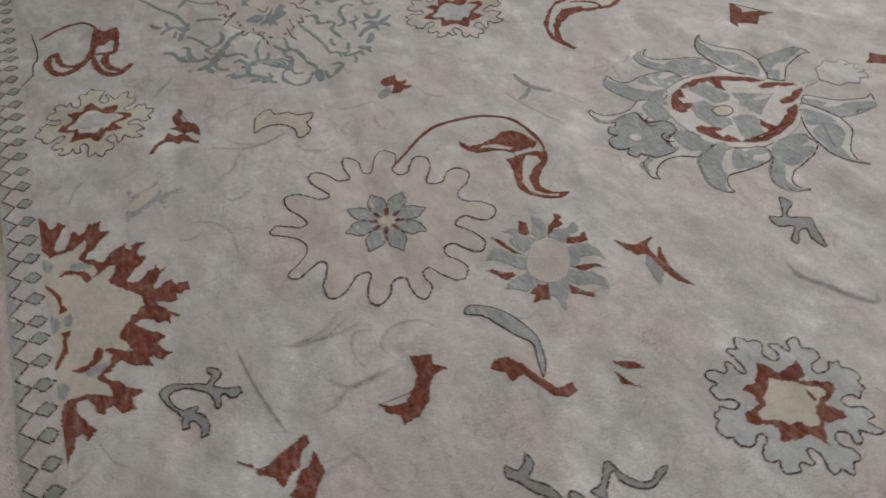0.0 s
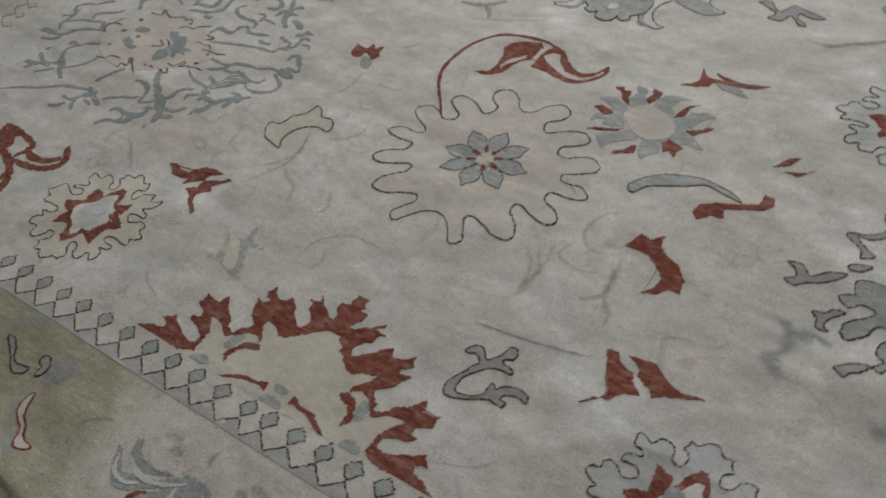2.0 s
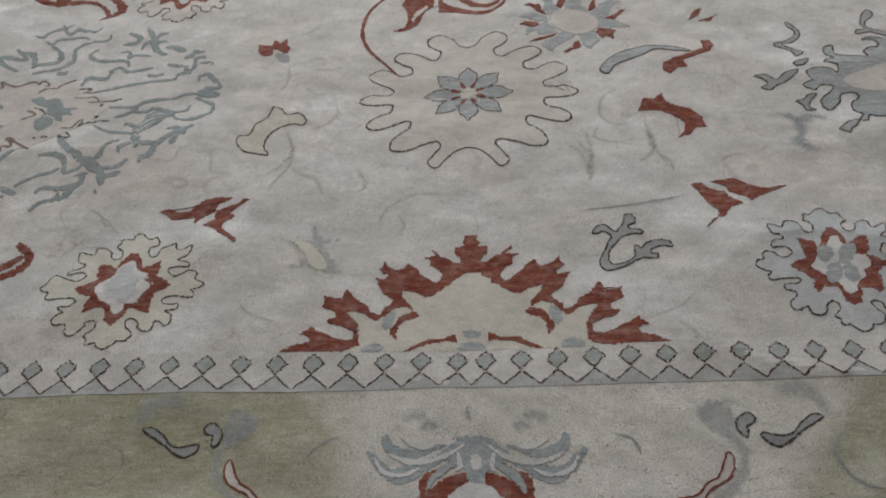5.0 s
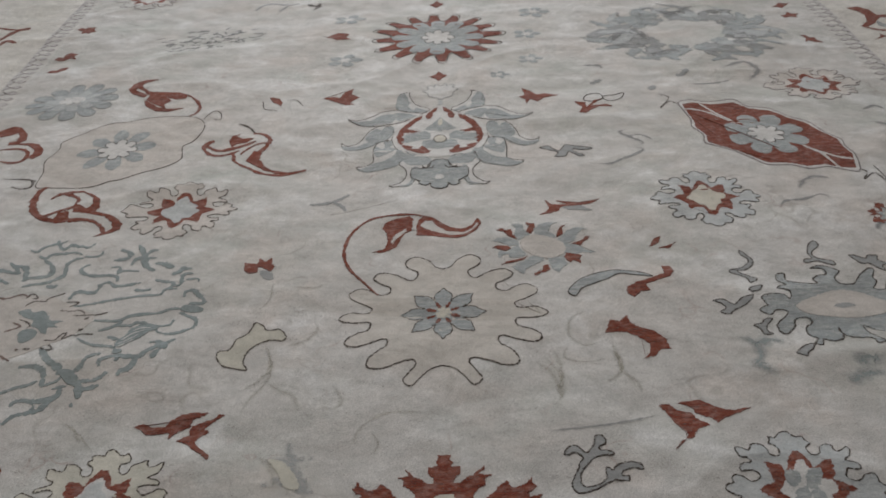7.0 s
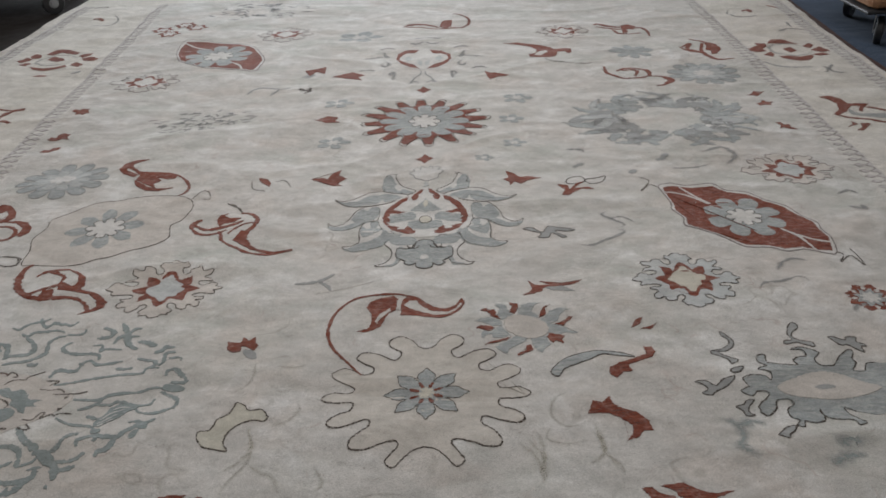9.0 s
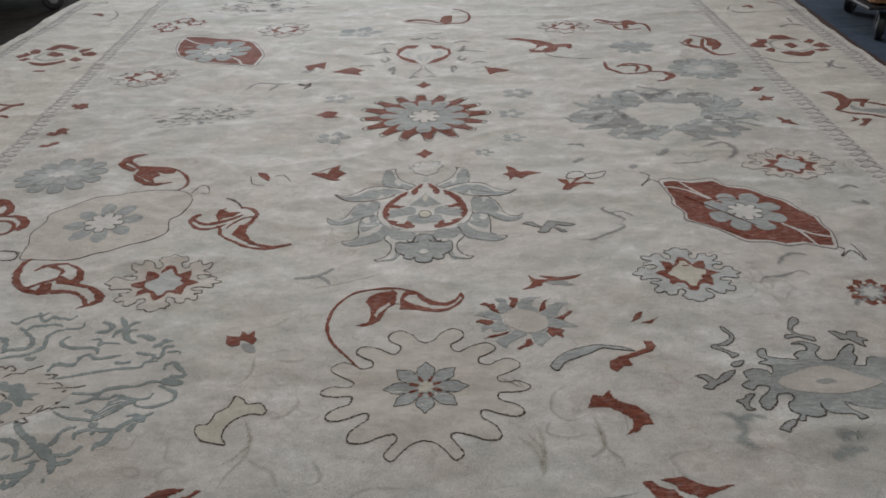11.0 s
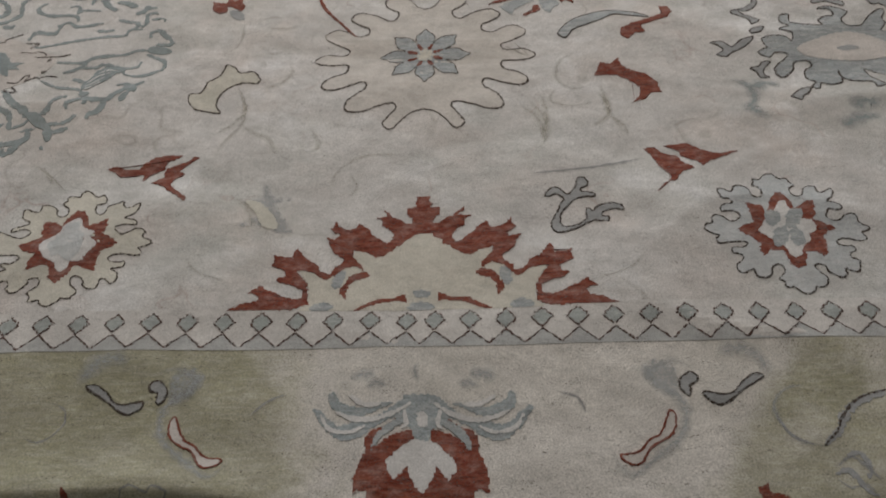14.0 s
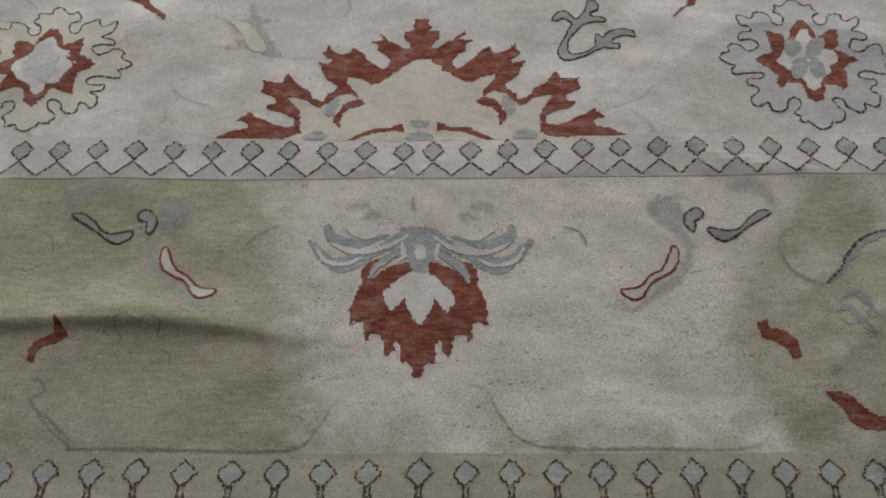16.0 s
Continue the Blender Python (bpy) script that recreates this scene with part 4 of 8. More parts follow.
area(curl, "petal_gap", CREAM, 3, at, [(-6, -3.1), (-2.8, 0.5), (-2.5, -1.1), (-4.6, -4.4), (-6.5, -8), (-7, -6.7)])
area(curl, "petal", RED, 2, at, [(0.4, 4.1), (2.9, 7.5), (6, 6.3), (8.3, 3.6), (11.3, 0.6), (14.7, -0.6), (18.2, 1.1), (20.3, 5.1), (21.5, 1.9), (19.7, -1.8), (16.4, -5.3), (13, -6.1), (9.6, -5.2), (5.3, -3.8), (0.7, -3.5), (0.8, -1)])
area(curl, "petal_gap", CREAM, 3, at, [(3.4, 4.6), (5.5, 4.4), (7.3, 1.1), (10.4, -1.9), (15.6, -2.8), (18.3, -0.8), (20.1, 2.3), (20.4, 1), (18.3, -2.1), (15.6, -4.1), (11.3, -4.1), (7.8, -2.1), (4.5, -0.3), (1.7, 2.1)])
area(curl, "petal_gap", CREAM, 3, at, [(-0.7, 4.8), (1.1, 5.3), (0.4, -0.4), (-0.8, -0.3)])

# red sprig
at = (0.406, 1.336)
fly = area(None, "red_sprig", RED, 2, at, [(-10.1, -5.3), (-7.3, -2.9), (-6.2, -0.6), (-7.2, 3.8), (-5.2, 1), (-2.9, 0.8), (0.1, 0.7), (-3.5, 3.6), (0.3, 2.3), (2.9, 1.5), (6.5, 1.9), (10.6, 3.4), (8.1, 0.8), (4.5, 0), (0, -0.4), (-2.7, -0.9), (-3.3, -3.1), (-6.5, -4.3)], label="small brick red sprig with a grey leaf")
area(fly, "grey_leaf", GREY, 1, at, [(-2.3, -0.5), (3.6, -0.2), (7.5, -3.8), (4.1, -3.3), (0.3, -2.7)])

# red fleck
at = (0.658, 1.101)
spot = area(None, "red_fleck", RED, 2, at, [(-3.9, -1.9), (-1.9, 2.1), (0.6, 3.5), (-0.7, 0)], label="pair of small brick red flecks")
area(spot, "fleck", RED, 2, at, [(-1.4, -2.6), (1.4, -1.6), (4.3, 0), (2.1, -3.1)])

# blue stem
at = (0.475, 0.934)
stemb = leaf(None, "blue_stem", BLUE, 2, at, [(-12.2, -4.6), (-8.6, -0.3), (-3.6, 2.4), (1.3, 3.7), (5.2, 3.2), (9, 2), (12.2, -0.3), (8, 0.7), (3.5, 2), (0, 0), (-4.1, -2.1), (-8.3, -4.3), (-10.5, -7.5), (-12, -6.9)], w=0.3, label="grey-blue curved stem with dark edges")
area(stemb, "red_hook", RED, 3, at, [(4, -4.9), (7.5, -2.5), (12.4, -0.9), (16, 1.3), (15.8, 4.6), (18.1, 4.2), (18.7, 1.7), (17.2, -0.6), (13.8, -2), (9.6, -3.6), (10.4, -6.5), (7.6, -6.9), (5.7, -9.1), (4, -7.7)])

# red bone leaf
at = (0.505, 0.676)
bone = area(None, "red_bone_leaf", RED, 2, at, [(-8, 2.4), (-6.8, 4.9), (-6.3, 6.7), (-3.8, 5.9), (-1.2, 8.4), (-1.1, 5.1), (1.3, 3.1), (4.6, 1.6), (7.2, -1.9), (7.5, -4.8), (5.2, -4.9), (3.6, -7), (0.2, -8.1), (2.3, -5.4), (2.7, -2.4), (0.1, 0.2), (-2.5, 2.1), (-6, 2.3)], label="brick red leaf shaped like a bone")

# red star sprig
at = (-0.560, 1.050)
star = area(None, "red_star_sprig", RED, 2, at, [(-4.2, -2.3), (-4.8, 1.7), (-1, 0.9), (-0.6, 3.8), (1.3, 2.2), (3.1, 4.4), (3.5, 1.2), (4.7, -0.3), (3.8, -2.7), (1, -0.6), (-0.3, -0.8), (-0.2, -3.3), (-2.1, -3.8)], label="small ragged brick red star")
area(star, "grey_dot", GREY, 1, at, [(0.5, -2.6), (3.3, -2.7), (5.4, -6.4), (4, -7.1), (1.8, -5.4)], smooth=True)

# grey sprig
at = (-0.394, 1.410)
sprig = line(None, "grey_sprig", GREY, 1, at, [(-6.2, -0.6), (-1.8, -0.2), (2.5, 1.6), (6.4, 5.6)], w=1.6, label="faint grey sprig")
line(sprig, "twig", GREY, 1, at, [(1.7, 0.6), (4.7, -2), (6.4, -5.5)], w=1.3)

# outlined calyx
at = (-0.518, 0.687)
calyx = leaf(None, "outlined_calyx", IVORY2, 1, at, [(-0.4, 7.2), (0.0, 8.8), (2.3, 7.5), (3.9, 5.6), (7.2, 5.9), (9.3, 3.1), (8.3, 1.5), (5.7, 1.9), (2.2, 0.6), (-0.2, -2.4), (-0.5, -6.2), (0.9, -9.0), (-1.0, -8.7), (-4.2, -7.8), (-5.8, -7.1), (-7.8, -4.3), (-7.8, -2.1), (-5.0, -1.3), (-4.0, 2.2), (-1.4, 4.4)], w=0.42, label="cream calyx outlined in dark brown")
line(calyx, "faint_scroll", SAND, 1, at, [(4.4, -0.2), (7, -7.9), (4.5, -14), (0.3, -17.4)], w=1.2)

# palmette medallion
at = (-0.018, 1.869)
medal = area(None, "palmette_medallion", PALE, 2, at, [(-0.3, 28.2), (3.5, 23.4), (8.2, 19.5), (12.7, 15.6), (16.5, 10.1), (18.3, 3.9), (18.2, -2.1), (16.5, -8.2), (13.5, -12.6), (9.9, -15.3), (6.4, -16.3), (3.6, -16.5), (0.2, -17)], sym=True, smooth=True, label="large palmette medallion, grey-blue petals round a brick red and cream heart")
area(medal, "red_scroll", RED, 3, at, [(0.8, 26.2), (2.3, 25.2), (4.3, 21.9), (6, 18.6), (5.4, 15.4), (3.9, 15.2), (2.9, 18.1), (3.1, 20.6), (1.6, 22.1)], pair=True)
area(medal, "red_scroll", RED, 3, at, [(7, 19), (10.4, 16.4), (13.8, 11.8), (15.9, 6.3), (16.7, 0.8), (16.1, -3.5), (14.6, -6.1), (13.5, -3.3), (13.5, -0.9), (15, 0.9), (13.7, 1.8), (14.3, 3.7), (12.5, 4.2), (10.2, 3.8), (7.7, 5.4), (10.3, 5.8), (12.9, 7.3), (11.1, 10.5), (9.6, 13.5), (7.7, 14.9)], pair=True)
area(medal, "red_scroll", RED, 3, at, [(3.4, -11.5), (4.7, -10.5), (5.6, -7.9), (6.5, -6.5), (7.7, -8.1), (7.2, -9.9), (8.9, -9.7), (10.9, -9.4), (10, -7.6), (11.6, -6.8), (13.3, -6.2), (14.6, -6.1), (13.2, -9.5), (10, -12.4), (6.4, -14.4), (3.9, -13.9)], pair=True)
area(medal, "blue_leaf", BLUE, 3, at, [(3.5, 3.4), (6.0, 5.4), (10.3, 3.4), (14.2, 2.3), (13.8, -2.0), (15.5, -4.3), (11.0, -3.7), (7.3, -2.1), (3.8, -1.3)], pair=True)
area(medal, "blue_leaf", BLUE, 3, at, [(0.1, -3.0), (4.2, -1.9), (6.4, -3.1), (7.1, -6.8), (5.1, -8.9), (1.7, -9.7), (0.1, -10.2)], sym=True)
area(medal, "blue_leaf", BLUE, 3, at, [(-0.1, 16.7), (1.1, 14.1), (4.1, 9.8), (6.4, 6.6), (3.3, 5.7), (2.0, 6.0), (0.0, 4.5)], sym=True)
area(medal, "drop", IVORY, 4, at, [(-0.1, 15.1), (1, 12.8), (0.7, 10.2), (-0.1, 9.4)], sym=True, smooth=True)
leaf(medal, "small_flower", IVORY, 4, at, [(0, 1.6), (1.7, 0.7), (2.4, -1.8), (1.4, -4.1), (0.1, -4.4)], w=0.4, sym=True)
leaf(medal, "petal", PALE, 1, at, [(4.5, 24.1), (7.5, 27.2), (10.7, 30.7), (12.5, 35.4), (13.3, 39.2), (12.6, 40.7), (14.9, 40.1), (16.9, 38.3), (17.8, 34.9), (17.1, 32.1), (18.2, 30.5), (17, 27.9), (17.7, 25.5), (14.5, 23.9), (10.5, 22.9), (7.4, 20.8)], w=0.4, pair=True)
area(medal, "petal_patch", BLUE, 2, at, [(5.2, 22.4), (8.0, 25.4), (10.1, 27.0), (11.1, 25.1), (13.0, 28.6), (12.9, 32.2), (15.1, 38.5), (17.3, 38.8), (18.4, 32.9), (17.8, 26.4), (13.2, 23.8), (8.2, 22.2)], pair=True, smooth=True)
leaf(medal, "petal", PALE, 1, at, [(7.4, 19.9), (11.3, 22.8), (15.3, 24.7), (19.2, 25), (23.9, 23.7), (27.2, 20.2), (30.4, 17.2), (34.2, 15.7), (37, 17.3), (35.6, 15.1), (32.8, 12.7), (29.3, 11.2), (25.5, 11.5), (21.8, 12.1), (18.7, 12.9), (14.2, 14.9)], w=0.4, pair=True)
area(medal, "petal_patch", BLUE, 2, at, [(9.5, 18.8), (14.3, 22.6), (18.6, 22.7), (18.0, 19.1), (16.5, 14.9), (12.3, 16.9)], pair=True, smooth=True)
area(medal, "petal_patch", BLUE, 2, at, [(17.9, 20.9), (22.8, 21.6), (26.5, 18.0), (28.6, 13.5), (24.3, 12.5), (19.2, 14.2)], pair=True, smooth=True)
area(medal, "petal_patch", BLUE, 2, at, [(25.7, 12.9), (27.8, 15.6), (33.4, 14.7), (37.1, 16.8), (32.8, 12.9), (28.1, 11.3)], pair=True, smooth=True)
leaf(medal, "petal", PALE, 1, at, [(18.6, 9.4), (21.7, 10.9), (24.7, 10.7), (27.5, 7.1), (29.1, 2.8), (30.6, -2.1), (33.3, -4.7), (35.8, -4.9), (37.7, -2.7), (36.8, -5.8), (34.4, -8.4), (31.5, -9.3), (28, -7.5), (24.6, -4.1), (21.8, -2.3), (18.6, -1.3)], w=0.4, pair=True)
area(medal, "petal_patch", BLUE, 2, at, [(18.0, 7.8), (19.4, 11.1), (22.1, 9.7), (23.0, 7.1), (25.0, 9.1), (27.1, 6.7), (28.8, 1.5), (27.8, -1.8), (24.2, -2.8), (20.2, -0.8), (18.6, 2.9)], pair=True, smooth=True)
area(medal, "petal_patch", BLUE, 2, at, [(20.4, -2.2), (25.0, -1.8), (28.5, -3.2), (32.0, -5.9), (37.2, -5.2), (35.6, -8.5), (31.7, -9.6), (27.4, -7.4), (23.5, -3.8)], pair=True, smooth=True)
leaf(medal, "petal", PALE, 1, at, [(18.5, -2.1), (21.8, -2.3), (23.9, -4.1), (24.8, -8), (24.8, -12.6), (24.5, -17.8), (26.5, -20.1), (28.5, -21), (30.4, -21.1), (29.1, -22.9), (26.2, -24.4), (22.8, -24.1), (18.7, -22.7), (15.4, -20.8), (13.4, -16.3), (12.4, -12.5), (16.5, -9)], w=0.4, pair=True)
area(medal, "petal_patch", BLUE, 2, at, [(18.2, -2.7), (21.2, -3.1), (20.6, -7.4), (18.6, -7.8)], pair=True, smooth=True)
area(medal, "petal_patch", BLUE, 2, at, [(16.5, -9.7), (20.3, -7.5), (22.2, -8.8), (24.4, -5.9), (24.5, -11.2), (23.1, -14.9), (19.5, -13.2)], pair=True, smooth=True)
area(medal, "petal_patch", BLUE, 2, at, [(11.6, -12.4), (15.8, -9.8), (16.5, -13.4), (20.4, -17.5), (24.6, -18.9), (27.4, -21.5), (29.9, -22.7), (25.5, -24.9), (19.3, -23.3), (14.5, -20.5)], pair=True, smooth=True)
leaf(medal, "petal", PALE, 1, at, [(12.4, -13.3), (13.7, -17.1), (14.7, -20.8), (12.9, -23.5), (11.9, -26.2), (12, -29.7), (13.3, -32.5), (15.6, -34.6), (17.4, -35), (16.2, -36.2), (12.9, -36), (10.3, -35.3), (9, -32.8), (8, -28.7), (9.8, -24.7), (5, -23.7), (3.6, -19.3), (5, -16.5), (9.2, -15.3)], w=0.4, pair=True)
area(medal, "petal_patch", BLUE, 2, at, [(3.4, -17.3), (7.7, -14.6), (12.2, -13.8), (13.4, -17.6), (11.3, -21.4), (7.2, -21.8), (3.7, -21.6)], pair=True, smooth=True)
area(medal, "petal_patch", BLUE, 2, at, [(8.1, -23.5), (9.9, -24.1), (10.0, -30.1), (11.3, -34.5), (14.1, -35.8), (10.7, -36.4), (9.0, -33.1), (7.7, -28.2)], pair=True, smooth=True)
leaf(medal, "bottom_flower", BLUE, 3, at, [(0.2, -18.7), (2.9, -19.7), (3.9, -23.6), (6.3, -24.8), (9.9, -24.7), (10.1, -30.2), (8.4, -32.1), (6.8, -33.5), (7.1, -35.4), (4.6, -36.5), (3.1, -34.9), (2.7, -37.7), (0.5, -39)], w=0.36, sym=True)
line(medal, "flower_line", BROWN, 5, at, [(1.9, -22.5), (2.8, -24.5), (5.3, -24.4), (6.4, -22.5)], w=0.4, pair=True)
area(medal, "flower_dot", PALE, 4, at, [(0.4, -29.3), (1.3, -30.1), (1.5, -31.7), (0.4, -32.3)], sym=True, smooth=True)
area(medal, "stem", SILVER, 3, at, [(-0.3, 32.5), (0.8, 32.4), (1, 28.6), (-0.3, 27.8)], sym=True)
leaf(medal, "crown", PALE, 1, at, [(-0.4, 33.5), (1.9, 34.8), (4.9, 36.5), (5.5, 39.2), (7.4, 41.7), (5.3, 43.7), (5.8, 46.5), (3.6, 47.5), (2.6, 45.5), (2.2, 48.8), (-0.5, 46.6)], w=0.35, sym=True, edge=GREY)

# red lozenge
at = (1.193, 1.772)
lozenge = leaf(None, "red_lozenge", PALE, 1, at, [(-25.3, 30.7), (-20.5, 32.1), (-13.7, 30.4), (-3.7, 31.4), (0.6, 25.8), (8.1, 23), (12.7, 15.9), (18.7, 10), (22.2, 1.5), (25.2, -4.7), (24.4, -10.5), (24.9, -18.4), (22.5, -27.9), (18.1, -27.2), (12.9, -24.7), (6.4, -25.6), (1.3, -22.6), (-6.6, -21.2), (-11, -15.1), (-17.8, -9), (-23.8, -4.8), (-22.7, 2.6), (-24.9, 10), (-23.9, 15.9), (-25, 23.8)], edge=DULL, w=0.5, label="brick red lozenge with a grey-blue flower, cream veins")
area(lozenge, "red_ground", RED, 2, at, [(-24.2, 28.6), (-19.8, 29.9), (-13.2, 28.3), (-3.7, 29.2), (0.4, 24), (7.5, 21.4), (12, 14.8), (17.7, 9.3), (21.2, 1.3), (24.2, -4.5), (23.5, -9.8), (24.1, -17.3), (21.9, -26.2), (17.6, -25.6), (12.6, -23.2), (6.3, -24), (1.4, -21.2), (-6.2, -19.9), (-10.4, -14.1), (-17, -8.4), (-22.8, -4.4), (-21.8, 2.5), (-23.9, 9.4), (-22.9, 14.8), (-24, 22.2)])
line(lozenge, "vein", PALE, 3, at, [(-25.2, 24.9), (-16.2, 21.6), (-8.5, 11.8)], w=1.0)
line(lozenge, "vein", PALE, 3, at, [(-17.6, 29.2), (-12.3, 19.2), (-8.2, 12.7)], w=1.0)
line(lozenge, "vein", PALE, 3, at, [(10.1, -8.5), (16.8, -17.6), (24, -20.7)], w=1.0)
line(lozenge, "vein", PALE, 3, at, [(10.1, -8.5), (13.9, -15.7), (16.5, -25.9)], w=1.0)
line(lozenge, "tail", BROWN, 1, at, [(-25.3, 28.2), (-28.5, 32.3), (-33.1, 27.1), (-28.2, 35.6), (-31.2, 39.3)], w=0.5)
line(lozenge, "tail", BROWN, 1, at, [(21.9, -26.7), (24.5, -28.8), (21.6, -33.7), (26.6, -29.7), (28.6, -36.1), (28.9, -29.1), (28.3, -25)], w=0.5)

# red lozenge
at = (-1.391, 4.257)
lozenge = leaf(None, "red_lozenge", PALE, 1, at, [(-29.1, 7.8), (-31.7, 22.6), (-30.6, 37.8), (-18.3, 37.8), (-4.9, 32.9), (8, 29.7), (20.2, 19.1), (28.4, 0.7), (32.6, -13.5), (32.1, -26.6), (31.1, -36.5), (19.4, -32.7), (7.3, -27.5), (-4.8, -23.6), (-16.9, -13), (-23.5, -6.8)], edge=DULL, w=0.5, label="far brick red lozenge with a grey flower")
area(lozenge, "red_ground", RED, 2, at, [(-27.8, 7.3), (-30.2, 21.2), (-29, 35.2), (-17.3, 35.2), (-4.5, 30.7), (7.8, 27.7), (19.4, 17.7), (27.2, 0.6), (31.2, -12.7), (30.6, -25), (29.7, -34.3), (18.5, -30.7), (6.8, -25.8), (-4.7, -22.1), (-16.3, -12.1), (-22.6, -6.3)])
line(lozenge, "vein", PALE, 3, at, [(-30.2, 32.5), (-19.9, 22.7), (-9.8, 15.9)], w=1.4)
line(lozenge, "vein", PALE, 3, at, [(11.6, -15.4), (18.7, -23.6), (22.6, -33.5)], w=1.4)

# cream cartouche
at = (-1.259, 1.843)
cart = leaf(None, "cream_cartouche", BLUSH, 1, at, [(-22.1, -24.7), (-24.2, -12.8), (-26.1, -6), (-24.5, 3.1), (-25.4, 10.5), (-19, 17.6), (-12.5, 25), (-3.7, 27), (3.6, 30.3), (15.7, 30), (24.9, 26.5), (28.3, 20.9), (28.7, 12.6), (26.9, 6.8), (24.4, 2.1), (26.4, -7.3), (21.9, -13.6), (14.7, -17.5), (9.7, -21.4), (4.1, -23.1), (-0.9, -26), (-9, -26.3), (-17.5, -25.8)], w=0.35, label="pinkish cream cartouche with a fine brown outline")
line(cart, "tail", BROWN, 1, at, [(26.9, 26.4), (29.3, 32.8), (32.5, 31.5), (33.9, 25.9), (31, 26.1)], w=0.4)
line(cart, "tail", BROWN, 1, at, [(-33.2, -18.6), (-26.3, -19.1), (-23.8, -25.4), (-27.1, -26.4), (-30.6, -24.2)], w=0.6)

# red arabesque
at = (-1.216, 2.318)
curl = area(None, "red_arabesque", RED, 2, at, [(-9.1, 22.1), (-14.3, 21.6), (-18.6, 17.8), (-19.1, 11), (-16, 6.8), (-10, 3.1), (-9.2, 5.7), (-15.6, 10.4), (-14.9, 13.1), (-13.7, 17.9)], label="brick red curling arabesque leaf")
area(curl, "heart", RED, 2, at, [(-11.3, 9), (-6.7, 8.1), (4.4, 7.3), (8.9, 4.8), (8.9, 0.9), (5.3, 0.4), (0.3, 2.9), (3.2, -1.2), (1.1, -4.8), (2.8, -8.7), (-4.2, -3.2), (-8.2, 0.9), (-7.8, 4.8)])
area(curl, "petal", RED, 2, at, [(-9.3, 1), (-6.6, -5.5), (-0.7, -10.9), (4.8, -12), (10.8, -9.3), (4.1, -9.5), (-0.8, -7.2), (-6.2, -1.8)])
line(curl, "stem", RED, 2, at, [(8.9, 4.8), (13.7, -0.8), (17.6, -8.6), (17.9, -14.7), (15.8, -18)], w=1.3)
line(curl, "horn", RED, 2, at, [(-15.6, 12.1), (-14.5, 15.2), (-14.1, 12.5), (-9.7, 8.9)], w=1.6)

# red arabesque
at = (-0.769, 1.824)
curl = line(None, "red_arabesque", RED, 2, at, [(-15.1, 4.5), (-10.5, 0.7), (-6.0, 0.8), (-0.9, 2.4), (4.0, 5.1)], w=1.9, label="brick red curling arabesque leaf")
line(curl, "tip", RED, 2, at, [(-15.5, 1.1), (-16.2, 4.6), (-15.0, 7.3), (-13.1, 8.3)], w=2.0)
line(curl, "tip", RED, 2, at, [(-15.6, 1.5), (-12.2, -3.0), (-8.3, -4.5), (-5.0, -3.1), (-1.5, -0.9)], w=1.5)
line(curl, "tip", RED, 2, at, [(-4.5, -1.6), (-2.5, -5.5), (-2.0, -9.2)], w=1.4)
area(curl, "heart", RED, 2, at, [(2.4, -8.6), (4.6, -2.2), (7.1, -3.4), (7.3, -8.9), (11.2, -15.5), (8, -14.4), (4.6, -10.6)])
area(curl, "petal", RED, 2, at, [(-7, 7.3), (-6.4, 10.7), (-3.3, 13.1), (-4.9, 10.2), (-2.1, 7.9), (2.6, 7.6), (0.4, 4.8), (-3.6, 4.5), (-4.9, 2.3)])
line(curl, "loop", RED, 2, at, [(1.5, 12.7), (3.9, 12.6), (7.1, 10.3), (9.5, 5.1), (9, 0.3), (7.1, -3.4), (6.7, -8), (9.6, -13.6), (12.7, -16.6), (19.1, -18.6), (23.3, -18.2), (26.4, -17.3)], w=1.9)
line(curl, "tip", RED, 2, at, [(-2.1, -8.3), (1, -12.1), (5.7, -16), (10.7, -19.2), (16.8, -20.2), (21.7, -18.9), (26.2, -17.5)], w=1.3)
line(curl, "tip", RED, 2, at, [(-0.4, -3.8), (1.5, -0.5), (4.6, 2.4), (8.5, 2.8)], w=1.0)
line(curl, "stem", BROWN, 2, at, [(-6.7, 22.4), (-3.4, 20.4), (-0.3, 17), (2, 12.7)], w=0.9)

# red arabesque
at = (-1.264, 1.421)
curl = area(None, "red_arabesque", RED, 2, at, [(-2.5, 8.9), (-0.4, 5.7), (-0.8, 2.6), (3.2, 0.5), (7.7, -1.7), (12.8, -3.5), (16, -5.8), (18.9, -9.6), (18.7, -12.4), (16.7, -14.3), (12.8, -16.2), (11.8, -16.4), (13.6, -14.2), (12.7, -12.7), (11.2, -9.9), (13.1, -10.7), (14.5, -13.5), (16.1, -11.5), (15.2, -8), (11.5, -4.4), (7.1, -3.1), (3.5, -2.2), (-0.2, -1.9), (-1, 1.1)], label="brick red curling arabesque leaf")
area(curl, "petal", RED, 2, at, [(-2.4, 12.9), (1.8, 10.6), (6.3, 6), (7.9, 0.6), (6.4, -2.3), (3.8, 0), (5.1, 3), (3.3, 7.8), (0.7, 10.3)])
area(curl, "petal", RED, 2, at, [(-5.6, -6), (-5.2, -2.4), (-1.9, -1.5), (-0.4, -6.3), (-3.1, -7.3)])
line(curl, "stem", RED, 2, at, [(-16.8, 17.1), (-18.4, 13.1), (-17.7, 6.7), (-15, 0.4), (-10.9, -4.2), (-6.8, -6.1), (-2.2, -6.6)], w=2.3)
line(curl, "tip", RED, 2, at, [(-12.1, 8.3), (-9.7, 11.3), (-4.8, 12.6), (-1.7, 12.9)], w=1.4)
